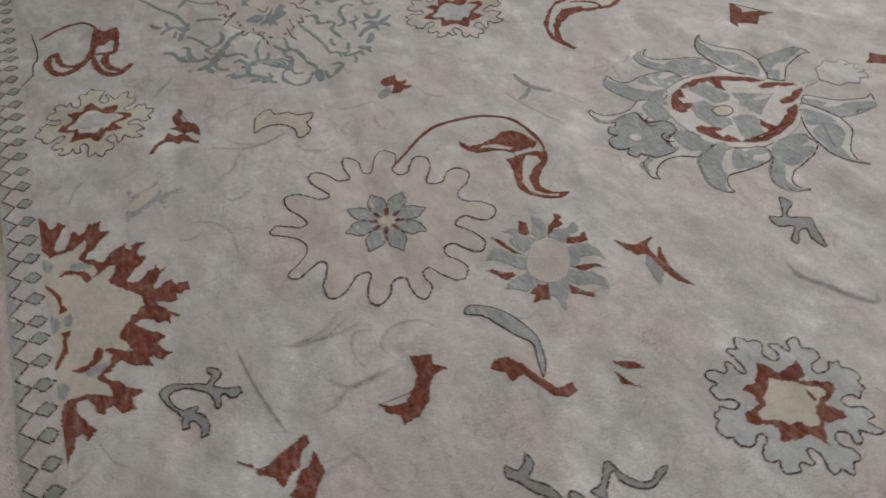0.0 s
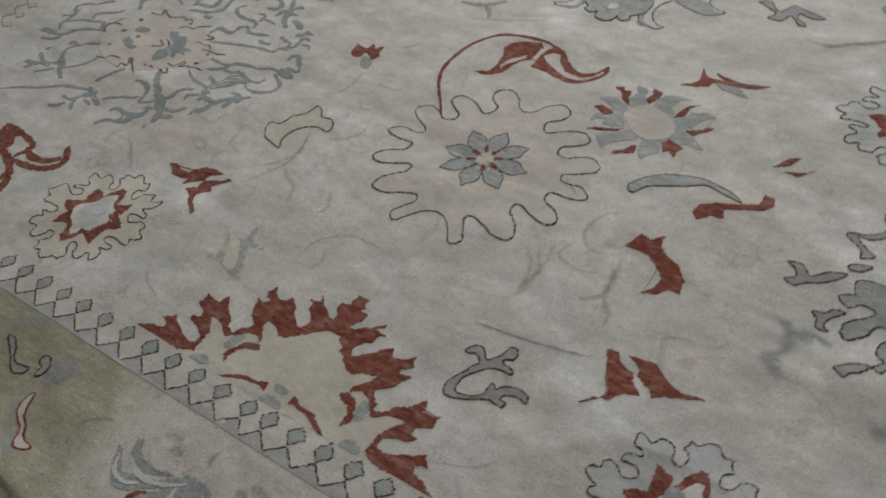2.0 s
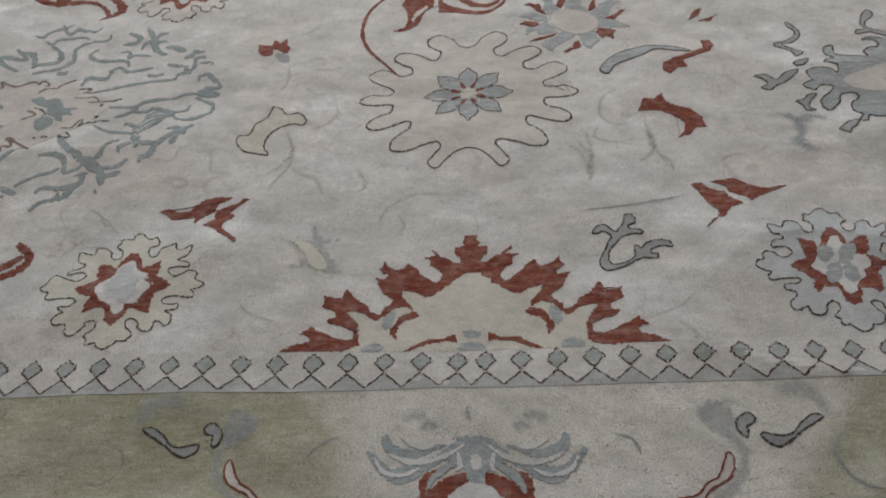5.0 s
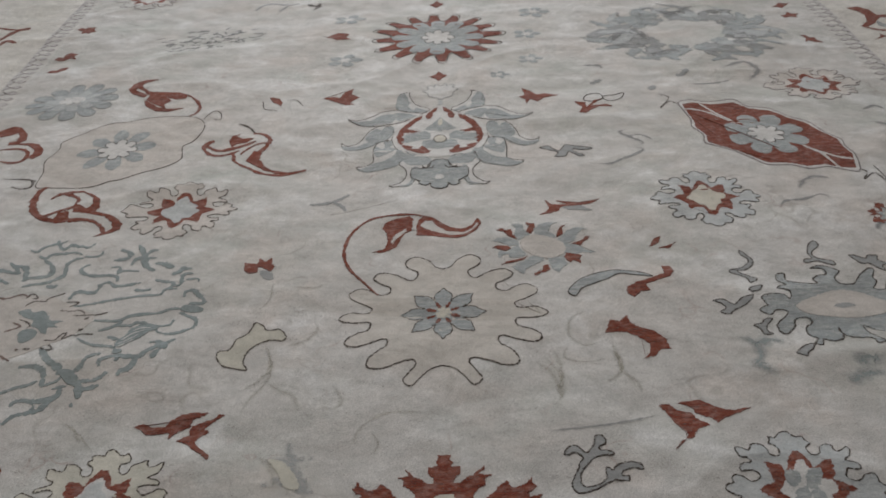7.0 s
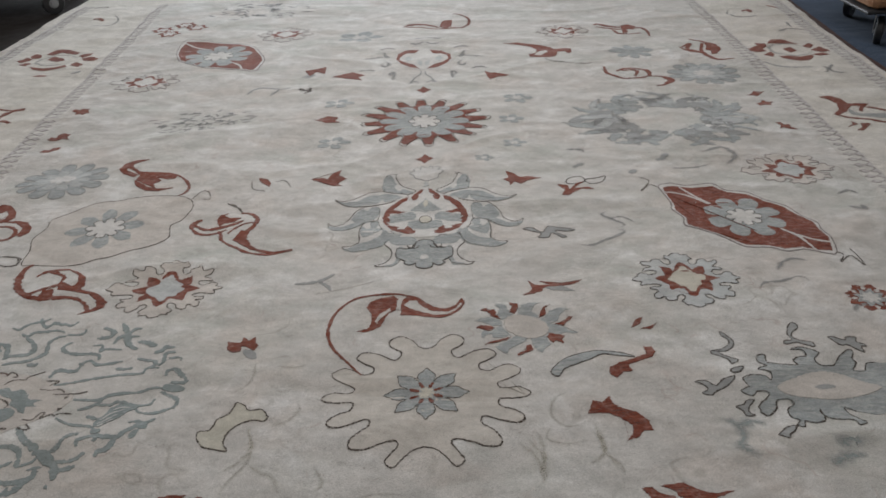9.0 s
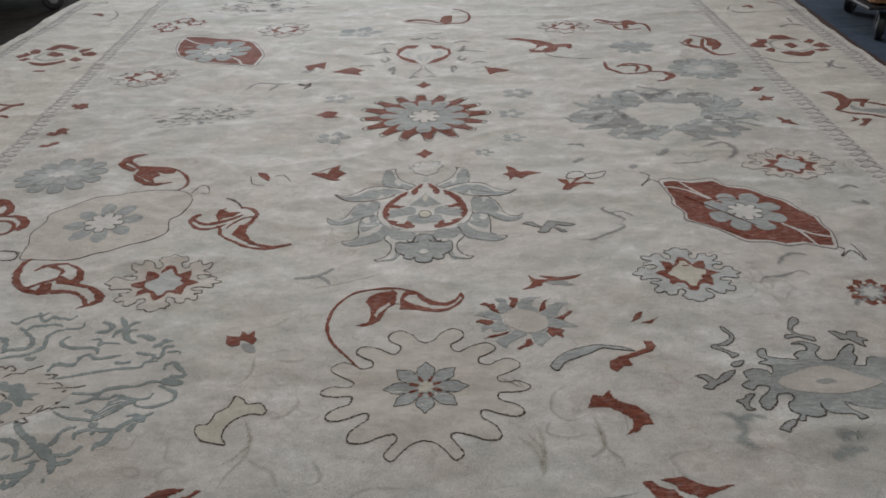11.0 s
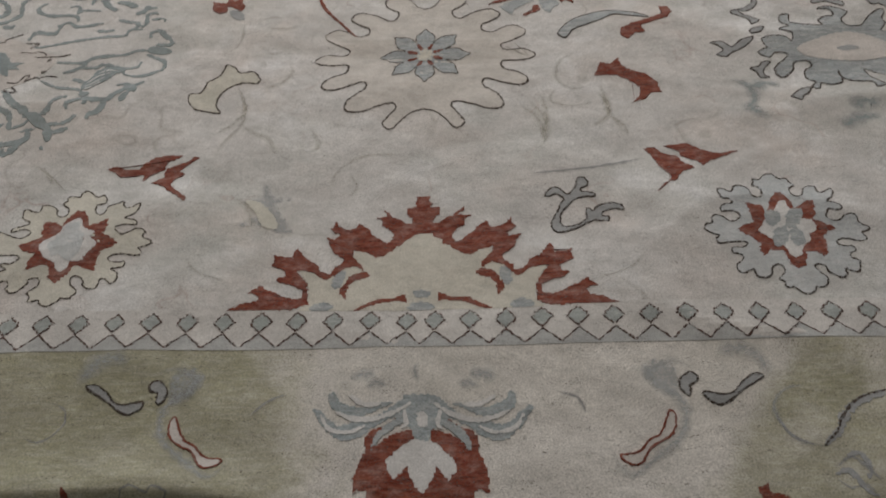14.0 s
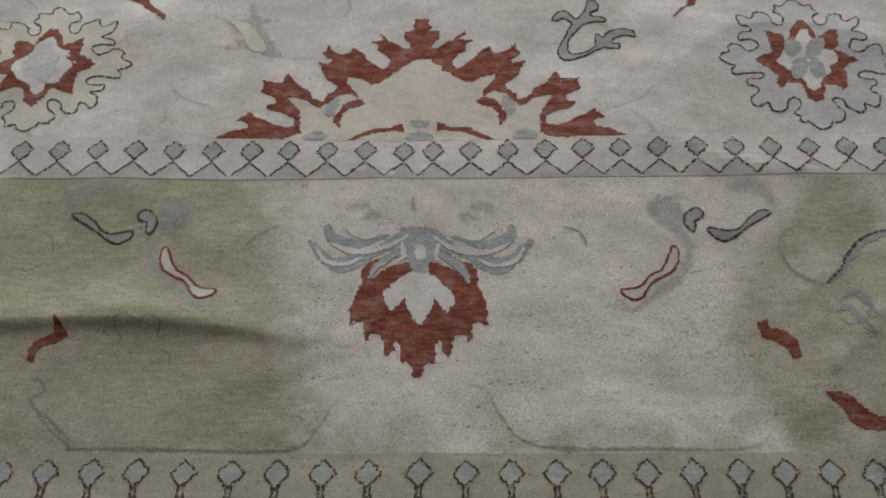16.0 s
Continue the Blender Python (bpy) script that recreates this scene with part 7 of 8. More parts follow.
area(burst, "red_tongue", RED, 3, at, [(-2.8, -15.9), (-2.8, -13.9), (-0.1, -12.5), (0.3, -10.2), (1.4, -9.9), (2, -12.6), (-0.1, -13.8), (-2.2, -14.7)])
area(burst, "red_tongue", RED, 3, at, [(-12, -9.5), (-10.8, -8.2), (-7.7, -7.2), (-4.1, -5.5), (-5.6, -7.2), (-8.3, -8.4)])
area(burst, "heart", BLUSH, 2, at, [(-5.5, 2.4), (-2.6, 5.1), (2.2, 4), (7.1, 0), (7.3, -4.1), (4.5, -6.6), (0.1, -6.3), (-4.8, -2.5)], smooth=True)

# faded scroll
at = (0.333, 0.504)
f = line(None, "faded_scroll", SAND, 1, at, [(-7.9, 11.6), (-4.3, 5.2), (-4.4, -1.8), (-7.1, -5.9)], w=1.1, label="faded sand-coloured scroll lines in the field")
line(f, "scroll", SAND, 1, at, [(10.3, 12.9), (11.3, 6.6), (13.9, -1)], w=1.0)
line(f, "scroll", GREYFADE, 1, at, [(-9.6, -14.1), (-1.2, -13.3), (6.6, -12), (17.2, -9.4)], w=0.7)
line(f, "scroll", SAND, 1, at, [(-0.5, 16.6), (-2.4, 11.3), (2.2, 9), (7.8, 9.8)], w=0.7)

# faded scroll
at = (-0.169, 0.373)
f = line(None, "faded_scroll", SAND, 1, at, [(-3.6, -4.3), (-3.7, 0.1), (-0.4, 4.6), (4.8, 6.8), (12.7, 6.5)], w=1.0, label="faded sand-coloured scroll lines in the field")
line(f, "scroll", SAND, 1, at, [(0.4, -6.2), (1.7, -2.8), (-0.4, 0.9)], w=0.7)
line(f, "scroll", SAND, 1, at, [(-33.2, -23.8), (-30, -27.6), (-23.6, -30)], w=0.7)
line(f, "scroll", SAND, 1, at, [(-77.5, 7.5), (-70.5, 2.6), (-65.1, -3)], w=0.6)
line(f, "scroll", SAND, 1, at, [(50.5, -32.1), (58.8, -29.5), (62.8, -25.9)], w=0.6)

# faded scroll
at = (1.189, 1.384)
f = line(None, "faded_scroll", GREYFADE, 1, at, [(-1.5, 0.1), (2, 5.6), (6.8, 8), (11.8, 6.1)], w=1.6, label="faded grey scroll by the lozenge")
line(f, "scroll", GREYFADE, 1, at, [(-11.6, -11.8), (-8.6, -7.4), (-2.5, -6.7), (4.2, -3.9), (6.4, -7.6)], w=1.2)
line(f, "scroll", GREYFADE, 1, at, [(13.6, -24.6), (16.1, -20.9), (20.8, -20.2)], w=2.2)

# faded scroll
at = (1.079, 2.304)
f = line(None, "faded_scroll", GREYFADE, 1, at, [(-5.1, -5.7), (6.1, -4.8), (13.2, -1.1)], w=1.6, label="faded grey scroll far down the field")
line(f, "scroll", GREYFADE, 1, at, [(13.2, 11.7), (23.4, 16.1), (26.9, 7.3), (20.4, -1.7)], w=2.5)
line(f, "scroll", GREY, 1, at, [(-8.9, 3.9), (-5.7, 4.9), (-3, 9.8)], w=2.5)
line(f, "scroll", GREY, 1, at, [(-22.8, -9), (-19.7, -5.7)], w=2.8)
line(f, "scroll", GREYFADE, 1, at, [(53.5, -35.5), (59.4, -32.3), (62.2, -36.1)], w=1.5)
line(f, "scroll", GREYFADE, 1, at, [(53.5, -45.6), (58.3, -49.4), (58.4, -44.5)], w=2.2)
line(f, "scroll", GREYFADE, 1, at, [(-46.5, 20.2), (-40.1, 19.6), (-38.1, 16.1)], w=2.0)
line(f, "scroll", GREY, 1, at, [(-45.5, 0.7), (-40.6, 4.6)], w=2.4)

# faded twig
at = (0.000, 0.700)
worn = line(None, "faded_twig", SAND, 1, at, [(-47.3, -1.2), (-44.5, -9.9), (-45.1, -15.6), (-48.1, -21.6), (-49.4, -26.7)], w=1.0, label="sand-coloured twigs worn almost away")
line(worn, "twig", SAND, 1, at, [(-45.0, -15.0), (-41.6, -17.6), (-37.5, -20.1), (-35.1, -24.9)], w=1.3)
line(worn, "twig", SAND, 1, at, [(-41.9, -1.8), (-36.9, 0.2), (-34.5, 5.6), (-36.2, 8.8)], w=1.0)
line(worn, "twig", SAND, 1, at, [(43.4, -2.4), (44.3, -9.0), (43.9, -14.7), (39.3, -18.9)], w=1.3)
line(worn, "twig", SAND, 1, at, [(43.9, -14.7), (47.3, -17.6), (48.1, -22.0)], w=1.0)
line(worn, "twig", SAND, 1, at, [(23.2, -9.9), (27.3, -14.5), (28.6, -23.2)], w=1.3)
line(worn, "twig", SAND, 1, at, [(40.4, 9.3), (34.8, 6.6), (33.0, -0.2), (36.9, -4.4), (43.1, -2.4)], w=1.0)
line(worn, "twig", SAND, 1, at, [(-90.3, -27.2), (-85.6, -33.0)], w=1.3)
line(worn, "twig", SAND, 1, at, [(-50.2, 26.1), (-49.9, 18.1), (-52.5, 13.1)], w=1.0)
line(worn, "twig", SAND, 1, at, [(-43.9, 23.6), (-38.0, 22.8), (-35.0, 24.9)], w=1.3)
line(worn, "twig", SAND, 1, at, [(-14.2, 72.1), (-25.4, 67.3), (-40.1, 62.7)], w=1.0)
line(worn, "twig", SAND, 1, at, [(-43.7, -38.9), (-39.7, -41.1), (-37.5, -47.4), (-40.6, -47.3)], w=1.3)
line(worn, "twig", SAND, 1, at, [(-28.4, -15.7), (-25.2, -21.6), (-26.9, -24.4), (-30.3, -23.3)], w=1.0)
line(worn, "twig", SAND, 1, at, [(28.5, -5.7), (29.5, -13.9), (27.4, -21.5)], w=1.3)
line(worn, "twig", SAND, 1, at, [(42.1, -6.2), (45.0, -10.4), (43.9, -16.4)], w=1.0)

# border leaf
at = (2.068, 2.815)
b = area(None, "border_leaf", RED, 2, at, [(-6.3, 26.7), (-0.2, 28.5), (3.2, 22.8), (4.4, 16.9), (11, 16.8), (14.4, 15.9), (10.7, 12), (6.8, 5.4), (5.6, 6.9), (9.1, 13.5), (5, 13.9), (-0.7, 6.2), (-5.6, 2.6), (-8.7, 2.9), (-3.2, 9.2), (-1.1, 17.4), (-3, 21.9)], label="dull red forked leaf in the side border")
line(b, "twig", RED, 2, at, [(-7.3, 2.7), (-2.8, -1.7), (3.3, -4.4), (11.1, -9.5), (18.3, -8.9)], w=2.0)
area(b, "twig", RED, 2, at, [(-4.2, -6.8), (-2.4, -10.8), (-9.1, -13.9), (-5, -10.5)])
area(b, "twig", RED, 2, at, [(-1, -9.6), (3.2, -11.3), (-3.6, -19.4), (-6.4, -18.6), (-2.3, -14.6)])
line(b, "twig", RED, 2, at, [(12, 12.7), (16.4, 10), (19.9, 5.5), (23.3, 1.2)], w=2.6)
area(b, "grey_leaf", GREY, 1, at, [(1.8, 8.7), (4.8, 2.9), (16.6, 1.8), (20, -1.7), (13.5, -4.5), (5.6, -1.2), (0.3, 3.3)], smooth=True)

# border leaf
at = (-2.266, 3.174)
b = line(None, "border_leaf", RED, 2, at, [(3.9, 13.8), (-1.9, 10.8), (-4.9, 3.9), (-6.1, -6.3)], w=2.6, label="dull red leaf in the side border")
line(b, "twig", RED, 2, at, [(5.7, -9), (-0.6, -5.1), (-2.7, -13.2)], w=2.6)
line(b, "twig", RED, 2, at, [(-15.6, 16.7), (-4.4, 12.8), (3, 15.7)], w=1.6)

# border twig
at = (2.067, 3.651)
b = line(None, "border_twig", GREY, 1, at, [(-11.9, 8.2), (-4, -1.8), (11.6, -3.6)], w=1.6, label="grey twig in the side border")

# border twig
at = (2.265, 3.540)
b = line(None, "border_twig", GREYFADE, 1, at, [(-1.6, 7.9), (0.2, -3.3), (6.8, -6.1)], w=2.5, label="grey twig in the side border")
line(b, "twig", GREYFADE, 1, at, [(-4.6, -4.8), (5, 10.4)], w=2.2)

# border twig
at = (-2.319, 3.971)
b = line(None, "border_twig", RED, 1, at, [(-13.3, -4.2), (-5.4, -4)], w=2.0, label="red twig in the side border")
line(b, "twig", GREY, 1, at, [(8, 0.3), (12.7, 4.5)], w=2.2)

# border curl
at = (-2.565, 5.375)
b = line(None, "border_curl", RED, 2, at, [(-6.3, 2.6), (-2.3, 3.9), (3.4, -2.3)], w=3.0, label="small red bud inside a grey curl")
line(b, "curl", GREYFADE, 1, at, [(4.8, 17.6), (14.7, -2.1), (15, -17.9), (4.4, -18.1), (-5.3, -11.6)], w=1.5)
line(b, "twig", BROWN, 1, at, [(-18.7, 38.5), (-15.1, 44), (-8.7, 43)], w=2.0)

# border curl
at = (2.255, 4.956)
b = line(None, "border_curl", RED, 2, at, [(-3.1, 0.5), (1.9, 3.2), (2, -3.8)], w=3.0, label="small red bud inside a grey curl")
line(b, "curl", GREYFADE, 1, at, [(-9.5, 8.5), (-15.3, -4.7), (-13.5, -16.7), (-1.6, -16.8), (9.3, -8.3)], w=1.5)
line(b, "twig", RED, 1, at, [(19.5, 14.9), (24.8, 6.9)], w=1.6)

# border twig
at = (2.381, 4.484)
b = line(None, "border_twig", GREYFADE, 1, at, [(-11.3, -10.3), (-1.1, -2.9), (8, -8.6)], w=2.5, label="grey forked twig in the side border")
line(b, "twig", GREYFADE, 1, at, [(3.7, 14.9), (1.8, -0.3)], w=2.2)

# ---- round motifs in their places ----
CREAM_ROSETTE_LOBES = []
CREAM_ROSETTE_LOBES += [(-4.3, 8.8), (-3.2, 9.3), (-3.4, 11.2), (-5.1, 13.0), (-4.5, 13.8), (-4.6, 15.0), (-3.2, 15.2), (-1.8, 15.1), (-1.7, 16.3), (-0.6, 16.9), (0.7, 16.0), (1.8, 14.9), (2.9, 14.9), (3.4, 15.5), (4.3, 14.4), (4.8, 13.2), (4.0, 12.4), (3.0, 12.2)]
CREAM_ROSETTE_LOBES += [(3.0, 10.5), (4.2, 8.8), (5.6, 9.3), (5.7, 11.2), (7.8, 12.3), (8.9, 12.8), (9.9, 10.6), (11.5, 10.8), (12.8, 11.8), (13.2, 10.5), (12.7, 8.5), (10.9, 7.2), (12.1, 6.6), (13.6, 6.0), (14.0, 4.8)]
CREAM_ROSETTE_LOBES += [(11.6, 5.0), (9.7, 4.5), (10.0, 3.2), (11.4, 2.2), (13.3, 3.1), (14.0, 3.7), (15.6, 3.6), (16.4, 2.8), (16.1, 1.4), (18.4, 0.1), (17.1, -1.2), (15.9, -1.4), (16.6, -2.5), (16.6, -3.5), (15.2, -3.6), (13.1, -3.1), (11.5, -3.1)]
CREAM_ROSETTE_LOBES += [(9.9, -4.1), (10.8, -5.1), (12.8, -5.4), (13.8, -5.2), (13.7, -6.7), (11.5, -7.1), (13.1, -8.4), (13.2, -10.4), (12.4, -11.1), (10.7, -9.8), (9.8, -10.0), (9.8, -11.5), (9.4, -12.4), (8.0, -12.3), (6.6, -11.4), (6.5, -10.2)]
CREAM_ROSETTE_LOBES += [(5.0, -8.9), (3.7, -9.1), (3.9, -10.9), (5.6, -12.6), (5.8, -13.5), (4.9, -14.2), (5.1, -14.9), (2.9, -14.6), (2.7, -15.3), (1.4, -16.2), (0.3, -16.5), (-1.1, -15.7), (-1.6, -14.8), (-3.8, -15.2), (-3.7, -14.0), (-4.6, -13.0), (-3.9, -12.1), (-2.8, -11.2), (-2.8, -10.0)]
CREAM_ROSETTE_LOBES += [(-3.6, -9.1), (-5.4, -9.6), (-5.3, -10.6), (-6.8, -12.4), (-8.0, -12.9), (-9.2, -12.0), (-9.2, -10.8), (-9.7, -10.0), (-10.5, -10.0), (-11.8, -10.2), (-12.8, -9.0), (-12.1, -7.3), (-11.0, -7.0), (-12.2, -6.0)]
CREAM_ROSETTE_LOBES += [(-12.4, -5.3), (-10.4, -5.3), (-9.2, -4.1), (-9.9, -3.0), (-12.4, -2.7), (-14.4, -2.8), (-16.0, -2.9), (-17.0, -1.8), (-16.7, -0.8), (-19.2, 0.6), (-18.4, 1.9), (-18.1, 2.9), (-17.2, 4.5), (-15.7, 4.2)]
CREAM_ROSETTE_LOBES += [(-13.9, 3.3), (-12.0, 2.5), (-10.4, 2.7), (-9.7, 4.0), (-10.4, 5.1), (-12.2, 5.2), (-14.0, 4.7), (-14.2, 5.5), (-11.3, 6.8), (-11.1, 7.6), (-12.9, 8.7), (-13.4, 10.1), (-13.2, 11.5), (-10.8, 10.6), (-9.8, 10.9), (-9.7, 12.5), (-7.9, 12.5), (-6.1, 11.3), (-5.6, 9.6)]
CREAM_ROSETTE_STAR = [(-2.9, 6.5), (-2.6, 8.4), (-1.1, 10.6), (0.5, 10.3), (1.9, 8.3), (3.1, 5.3), (3.6, 5.5), (5.1, 6.3), (7.0, 7.7), (7.4, 5.4), (7.6, 3.0), (6.9, 2.5), (8.7, 1.6), (11.3, -0.3), (9.5, -1.5), (7.7, -2.5), (7.8, -5.0), (7.8, -7.5), (6.1, -7.0), (4.2, -5.9), (3.1, -6.4), (2.5, -8.4), (0.7, -10.5), (-1.0, -9.3), (-2.4, -5.8), (-3.8, -5.7), (-6.6, -7.2), (-7.0, -4.6), (-6.0, -2.6), (-8.9, -1.8), (-11.1, 0.1), (-9.1, 1.1), (-6.3, 2.6), (-7.2, 4.2), (-7.5, 7.5), (-5.5, 7.1), (-3.6, 6.0), (-2.7, 5.2)]
CREAM_ROSETTE_HEART = [(-0.2, 8.1), (1.0, 7.0), (2.1, 5.0), (3.6, 3.9), (5.1, 3.1), (4.9, 1.2), (6.3, -0.1), (5.9, -1.7), (5.0, -2.9), (4.3, -4.9), (2.3, -4.9), (1.7, -6.9), (0.3, -7.6), (-1.2, -5.3), (-3.6, -3.7), (-5.6, -1.1), (-5.8, 1.0), (-4.5, 2.0), (-2.9, 3.8), (-2.4, 6.2)]
CREAM_ROSETTE_PETALS = [[(-2.9, 2.1), (-0.6, 4.2), (2.8, 2.6), (3.5, -1.9), (1.9, -4.8), (-1.1, -2.6)], [(-2.4, 5.3), (0.3, 6.9), (1.4, 3.7), (-0.3, 2.6)], [(-4.1, 0.3), (-1.9, 1.1), (-0.6, -2.4), (-2.2, -3.4)]]
BLUE_ROSETTE_LOBES = []
BLUE_ROSETTE_LOBES += [(-4.4, 8.6), (-3.2, 8.9), (-2.9, 10.5), (-3.4, 11.9), (-4.4, 12.7), (-3.8, 13.6), (-3.9, 14.7), (-2.8, 14.1), (-1.9, 14.7), (-1.3, 15.6), (0.0, 16.0), (1.2, 15.6), (1.6, 14.6), (2.3, 14.4), (3.6, 14.5), (3.7, 13.4), (4.7, 12.2), (3.6, 11.5), (3.1, 10.4), (3.4, 8.9)]
BLUE_ROSETTE_LOBES += [(4.3, 8.5), (5.5, 9.1), (6.0, 10.5), (6.6, 11.4), (8.2, 11.9), (9.0, 11.4), (9.1, 10.1), (9.6, 9.7), (11.0, 10.3), (12.0, 11.0), (12.5, 10.3), (12.0, 8.9), (11.1, 7.9), (10.1, 6.8), (11.0, 6.3), (12.2, 5.7), (12.5, 4.6), (11.6, 4.2), (10.0, 4.6), (9.0, 3.6)]
BLUE_ROSETTE_LOBES += [(8.8, 2.6), (9.9, 1.6), (11.5, 1.7), (12.8, 2.9), (14.2, 3.1), (15.0, 2.5), (15.0, 1.1), (15.9, 0.2), (16.9, -0.5), (16.0, -1.3), (15.0, -1.6), (15.4, -2.7), (15.4, -3.5), (13.9, -3.8), (12.2, -3.2), (10.5, -3.1), (9.2, -3.8)]
BLUE_ROSETTE_LOBES += [(9.5, -4.7), (10.9, -5.1), (12.0, -5.1), (12.3, -6.2), (10.9, -7.1), (11.3, -8.1), (12.3, -8.6), (12.1, -10.5), (11.3, -11.5), (10.1, -11.2), (9.1, -10.7), (8.9, -12.1), (7.9, -12.9), (6.9, -12.5), (5.4, -11.3), (5.3, -10.4), (4.5, -9.6), (3.4, -9.6)]
BLUE_ROSETTE_LOBES += [(3.0, -10.3), (3.5, -11.3), (4.6, -12.7), (4.5, -13.9), (3.8, -15.0), (2.8, -15.3), (1.7, -15.2), (1.4, -16.1), (0.0, -16.9), (-1.2, -16.7), (-2.1, -15.8), (-2.5, -15.1), (-3.5, -15.4), (-4.2, -14.8), (-4.2, -13.7), (-5.0, -13.2), (-4.6, -12.5), (-3.7, -11.8), (-3.3, -10.4), (-3.9, -9.4)]
BLUE_ROSETTE_LOBES += [(-5.0, -9.6), (-5.8, -10.6), (-5.9, -11.5), (-6.6, -12.4), (-8.2, -12.6), (-9.2, -12.1), (-9.4, -10.5), (-10.0, -10.7), (-11.8, -11.4), (-12.6, -10.6), (-12.5, -9.2), (-10.8, -7.5), (-11.3, -6.5), (-12.6, -6.2), (-12.9, -5.5)]
BLUE_ROSETTE_LOBES += [(-12.1, -4.8), (-10.4, -4.8), (-9.1, -4.0), (-9.5, -3.3), (-11.6, -3.3), (-13.2, -3.5), (-15.1, -3.7), (-15.4, -2.7), (-14.6, -1.7), (-16.0, -1.1), (-17.4, -0.1), (-16.7, 1.2), (-15.3, 1.7), (-15.4, 2.8), (-14.3, 3.7), (-13.0, 3.3), (-12.0, 2.4), (-11.1, 2.1), (-9.3, 2.9)]
BLUE_ROSETTE_LOBES += [(-9.0, 3.7), (-9.7, 4.7), (-11.2, 5.0), (-12.7, 4.7), (-12.9, 5.6), (-11.9, 6.7), (-10.2, 7.0), (-10.1, 8.0), (-12.1, 8.8), (-12.5, 10.8), (-11.8, 11.4), (-9.5, 10.4), (-8.8, 11.8), (-7.7, 12.3), (-6.2, 12.0), (-5.6, 10.9), (-5.5, 9.5)]
BLUE_ROSETTE_STAR = [(-2.7, 5.3), (-1.8, 8.0), (-0.4, 9.9), (0.8, 9.7), (1.9, 7.9), (2.7, 6.2), (2.8, 5.2), (3.8, 5.9), (5.7, 7.2), (7.0, 6.9), (6.9, 5.0), (6.7, 3.1), (5.8, 2.4), (6.6, 1.6), (8.6, 0.5), (10.3, -0.5), (8.1, -1.3), (6.7, -2.5), (7.0, -4.0), (6.6, -7.0), (5.7, -7.6), (4.4, -6.5), (2.2, -6.4), (2.0, -7.9), (1.1, -9.8), (0.0, -10.6), (-1.7, -9.7), (-1.9, -7.8), (-2.2, -5.8), (-4.5, -5.7), (-6.3, -7.1), (-6.9, -5.7), (-6.5, -3.7), (-8.0, -1.9), (-10.3, 0.0), (-8.7, 1.3), (-6.2, 2.0), (-6.7, 3.0), (-6.7, 5.2), (-7.2, 7.1), (-5.9, 6.8), (-3.7, 6.1), (-3.6, 4.5)]
BLUE_ROSETTE_HEART = [(0.2, 7.4), (1.3, 6.8), (1.6, 4.9), (2.5, 3.8), (3.3, 2.5), (5.1, 1.9), (6.1, 0.6), (5.7, -1.0), (4.1, -1.9), (3.8, -3.7), (2.2, -4.9), (1.0, -7.3), (-0.3, -7.8), (-1.2, -6.3), (-1.6, -4.8), (-3.0, -4.3), (-3.8, -3.0), (-5.3, -1.2), (-6.1, -0.1), (-4.8, 1.4), (-3.8, 3.0), (-2.1, 4.5), (-1.0, 6.3)]
BLUE_ROSETTE_PETALS = [[(-3.7, 4.4), (-1.5, 4.6), (-0.5, 2.9), (-1.9, 0.9), (-3.7, 1.1)], [(1.1, 4.3), (3.8, 4.9), (3.7, 2.5), (1.5, -0.1), (-0.1, 0.6)], [(-2.7, -0.2), (-0.1, 0.1), (-0.5, -3.3), (-2.8, -4.9), (-3.7, -3.5)], [(0.8, -0.3), (2.6, -1.0), (2.8, -4.0), (0.9, -4.9), (-0.0, -2.6)]]


def scaled(pts, k):
    return [(x * k, y * k) for x, y in pts]


def leafy_rosette(at, k, lobes, star, heart, petals, ground_mat, heart_mat, petal_mat, label, line_w=0.32, drawn=None):
    """Eight frilled lobes round a red star; k is its size beside the nearest two."""
    base = area(None, "rosette", ground_mat, 1, at, scaled(lobes, k), smooth=True, label=label, rag=0.12)
    line(base, "outline", drawn or BROWN, 2, at, scaled(lobes, k), w=line_w, closed=True)
    area(base, "star", RED, 2, at, scaled(star, k), rag=0.2)
    area(base, "star_heart", heart_mat, 3, at, scaled(heart, k), smooth=True)
    for p in petals:
        area(base, "petal", petal_mat, 4, at, scaled(p, k), smooth=True)
    return base


leafy_rosette((-0.767, 0.181), 1.0, CREAM_ROSETTE_LOBES, CREAM_ROSETTE_STAR, CREAM_ROSETTE_HEART, CREAM_ROSETTE_PETALS, IVORY2, PALE, FADEBLUE, "cream rosette with a brick red star", 0.32)
leafy_rosette((0.769, 0.181), 1.0, BLUE_ROSETTE_LOBES, BLUE_ROSETTE_STAR, BLUE_ROSETTE_HEART, BLUE_ROSETTE_PETALS, FADEBLUE, PALE, BLUE, "grey-blue rosette with a brick red star", 0.32)
leafy_rosette((-0.900, 1.398), 1.06, CREAM_ROSETTE_LOBES, CREAM_ROSETTE_STAR, CREAM_ROSETTE_HEART, (), BLUSH, FADEBLUE, BLUE, "faded cream rosette with a brick red star", 0.34)
leafy_rosette((0.860, 1.352), 1.04, BLUE_ROSETTE_LOBES, BLUE_ROSETTE_STAR, BLUE_ROSETTE_HEART, (), FADEBLUE, IVORY, BLUE, "grey-blue rosette with a brick red star", 0.36)
leafy_rosette((1.525, 2.215), 1.04, CREAM_ROSETTE_LOBES, CREAM_ROSETTE_STAR, CREAM_ROSETTE_HEART, (), BLUSH, FADEBLUE, BLUE, "faded cream rosette with a brick red star", 0.4, DULL)
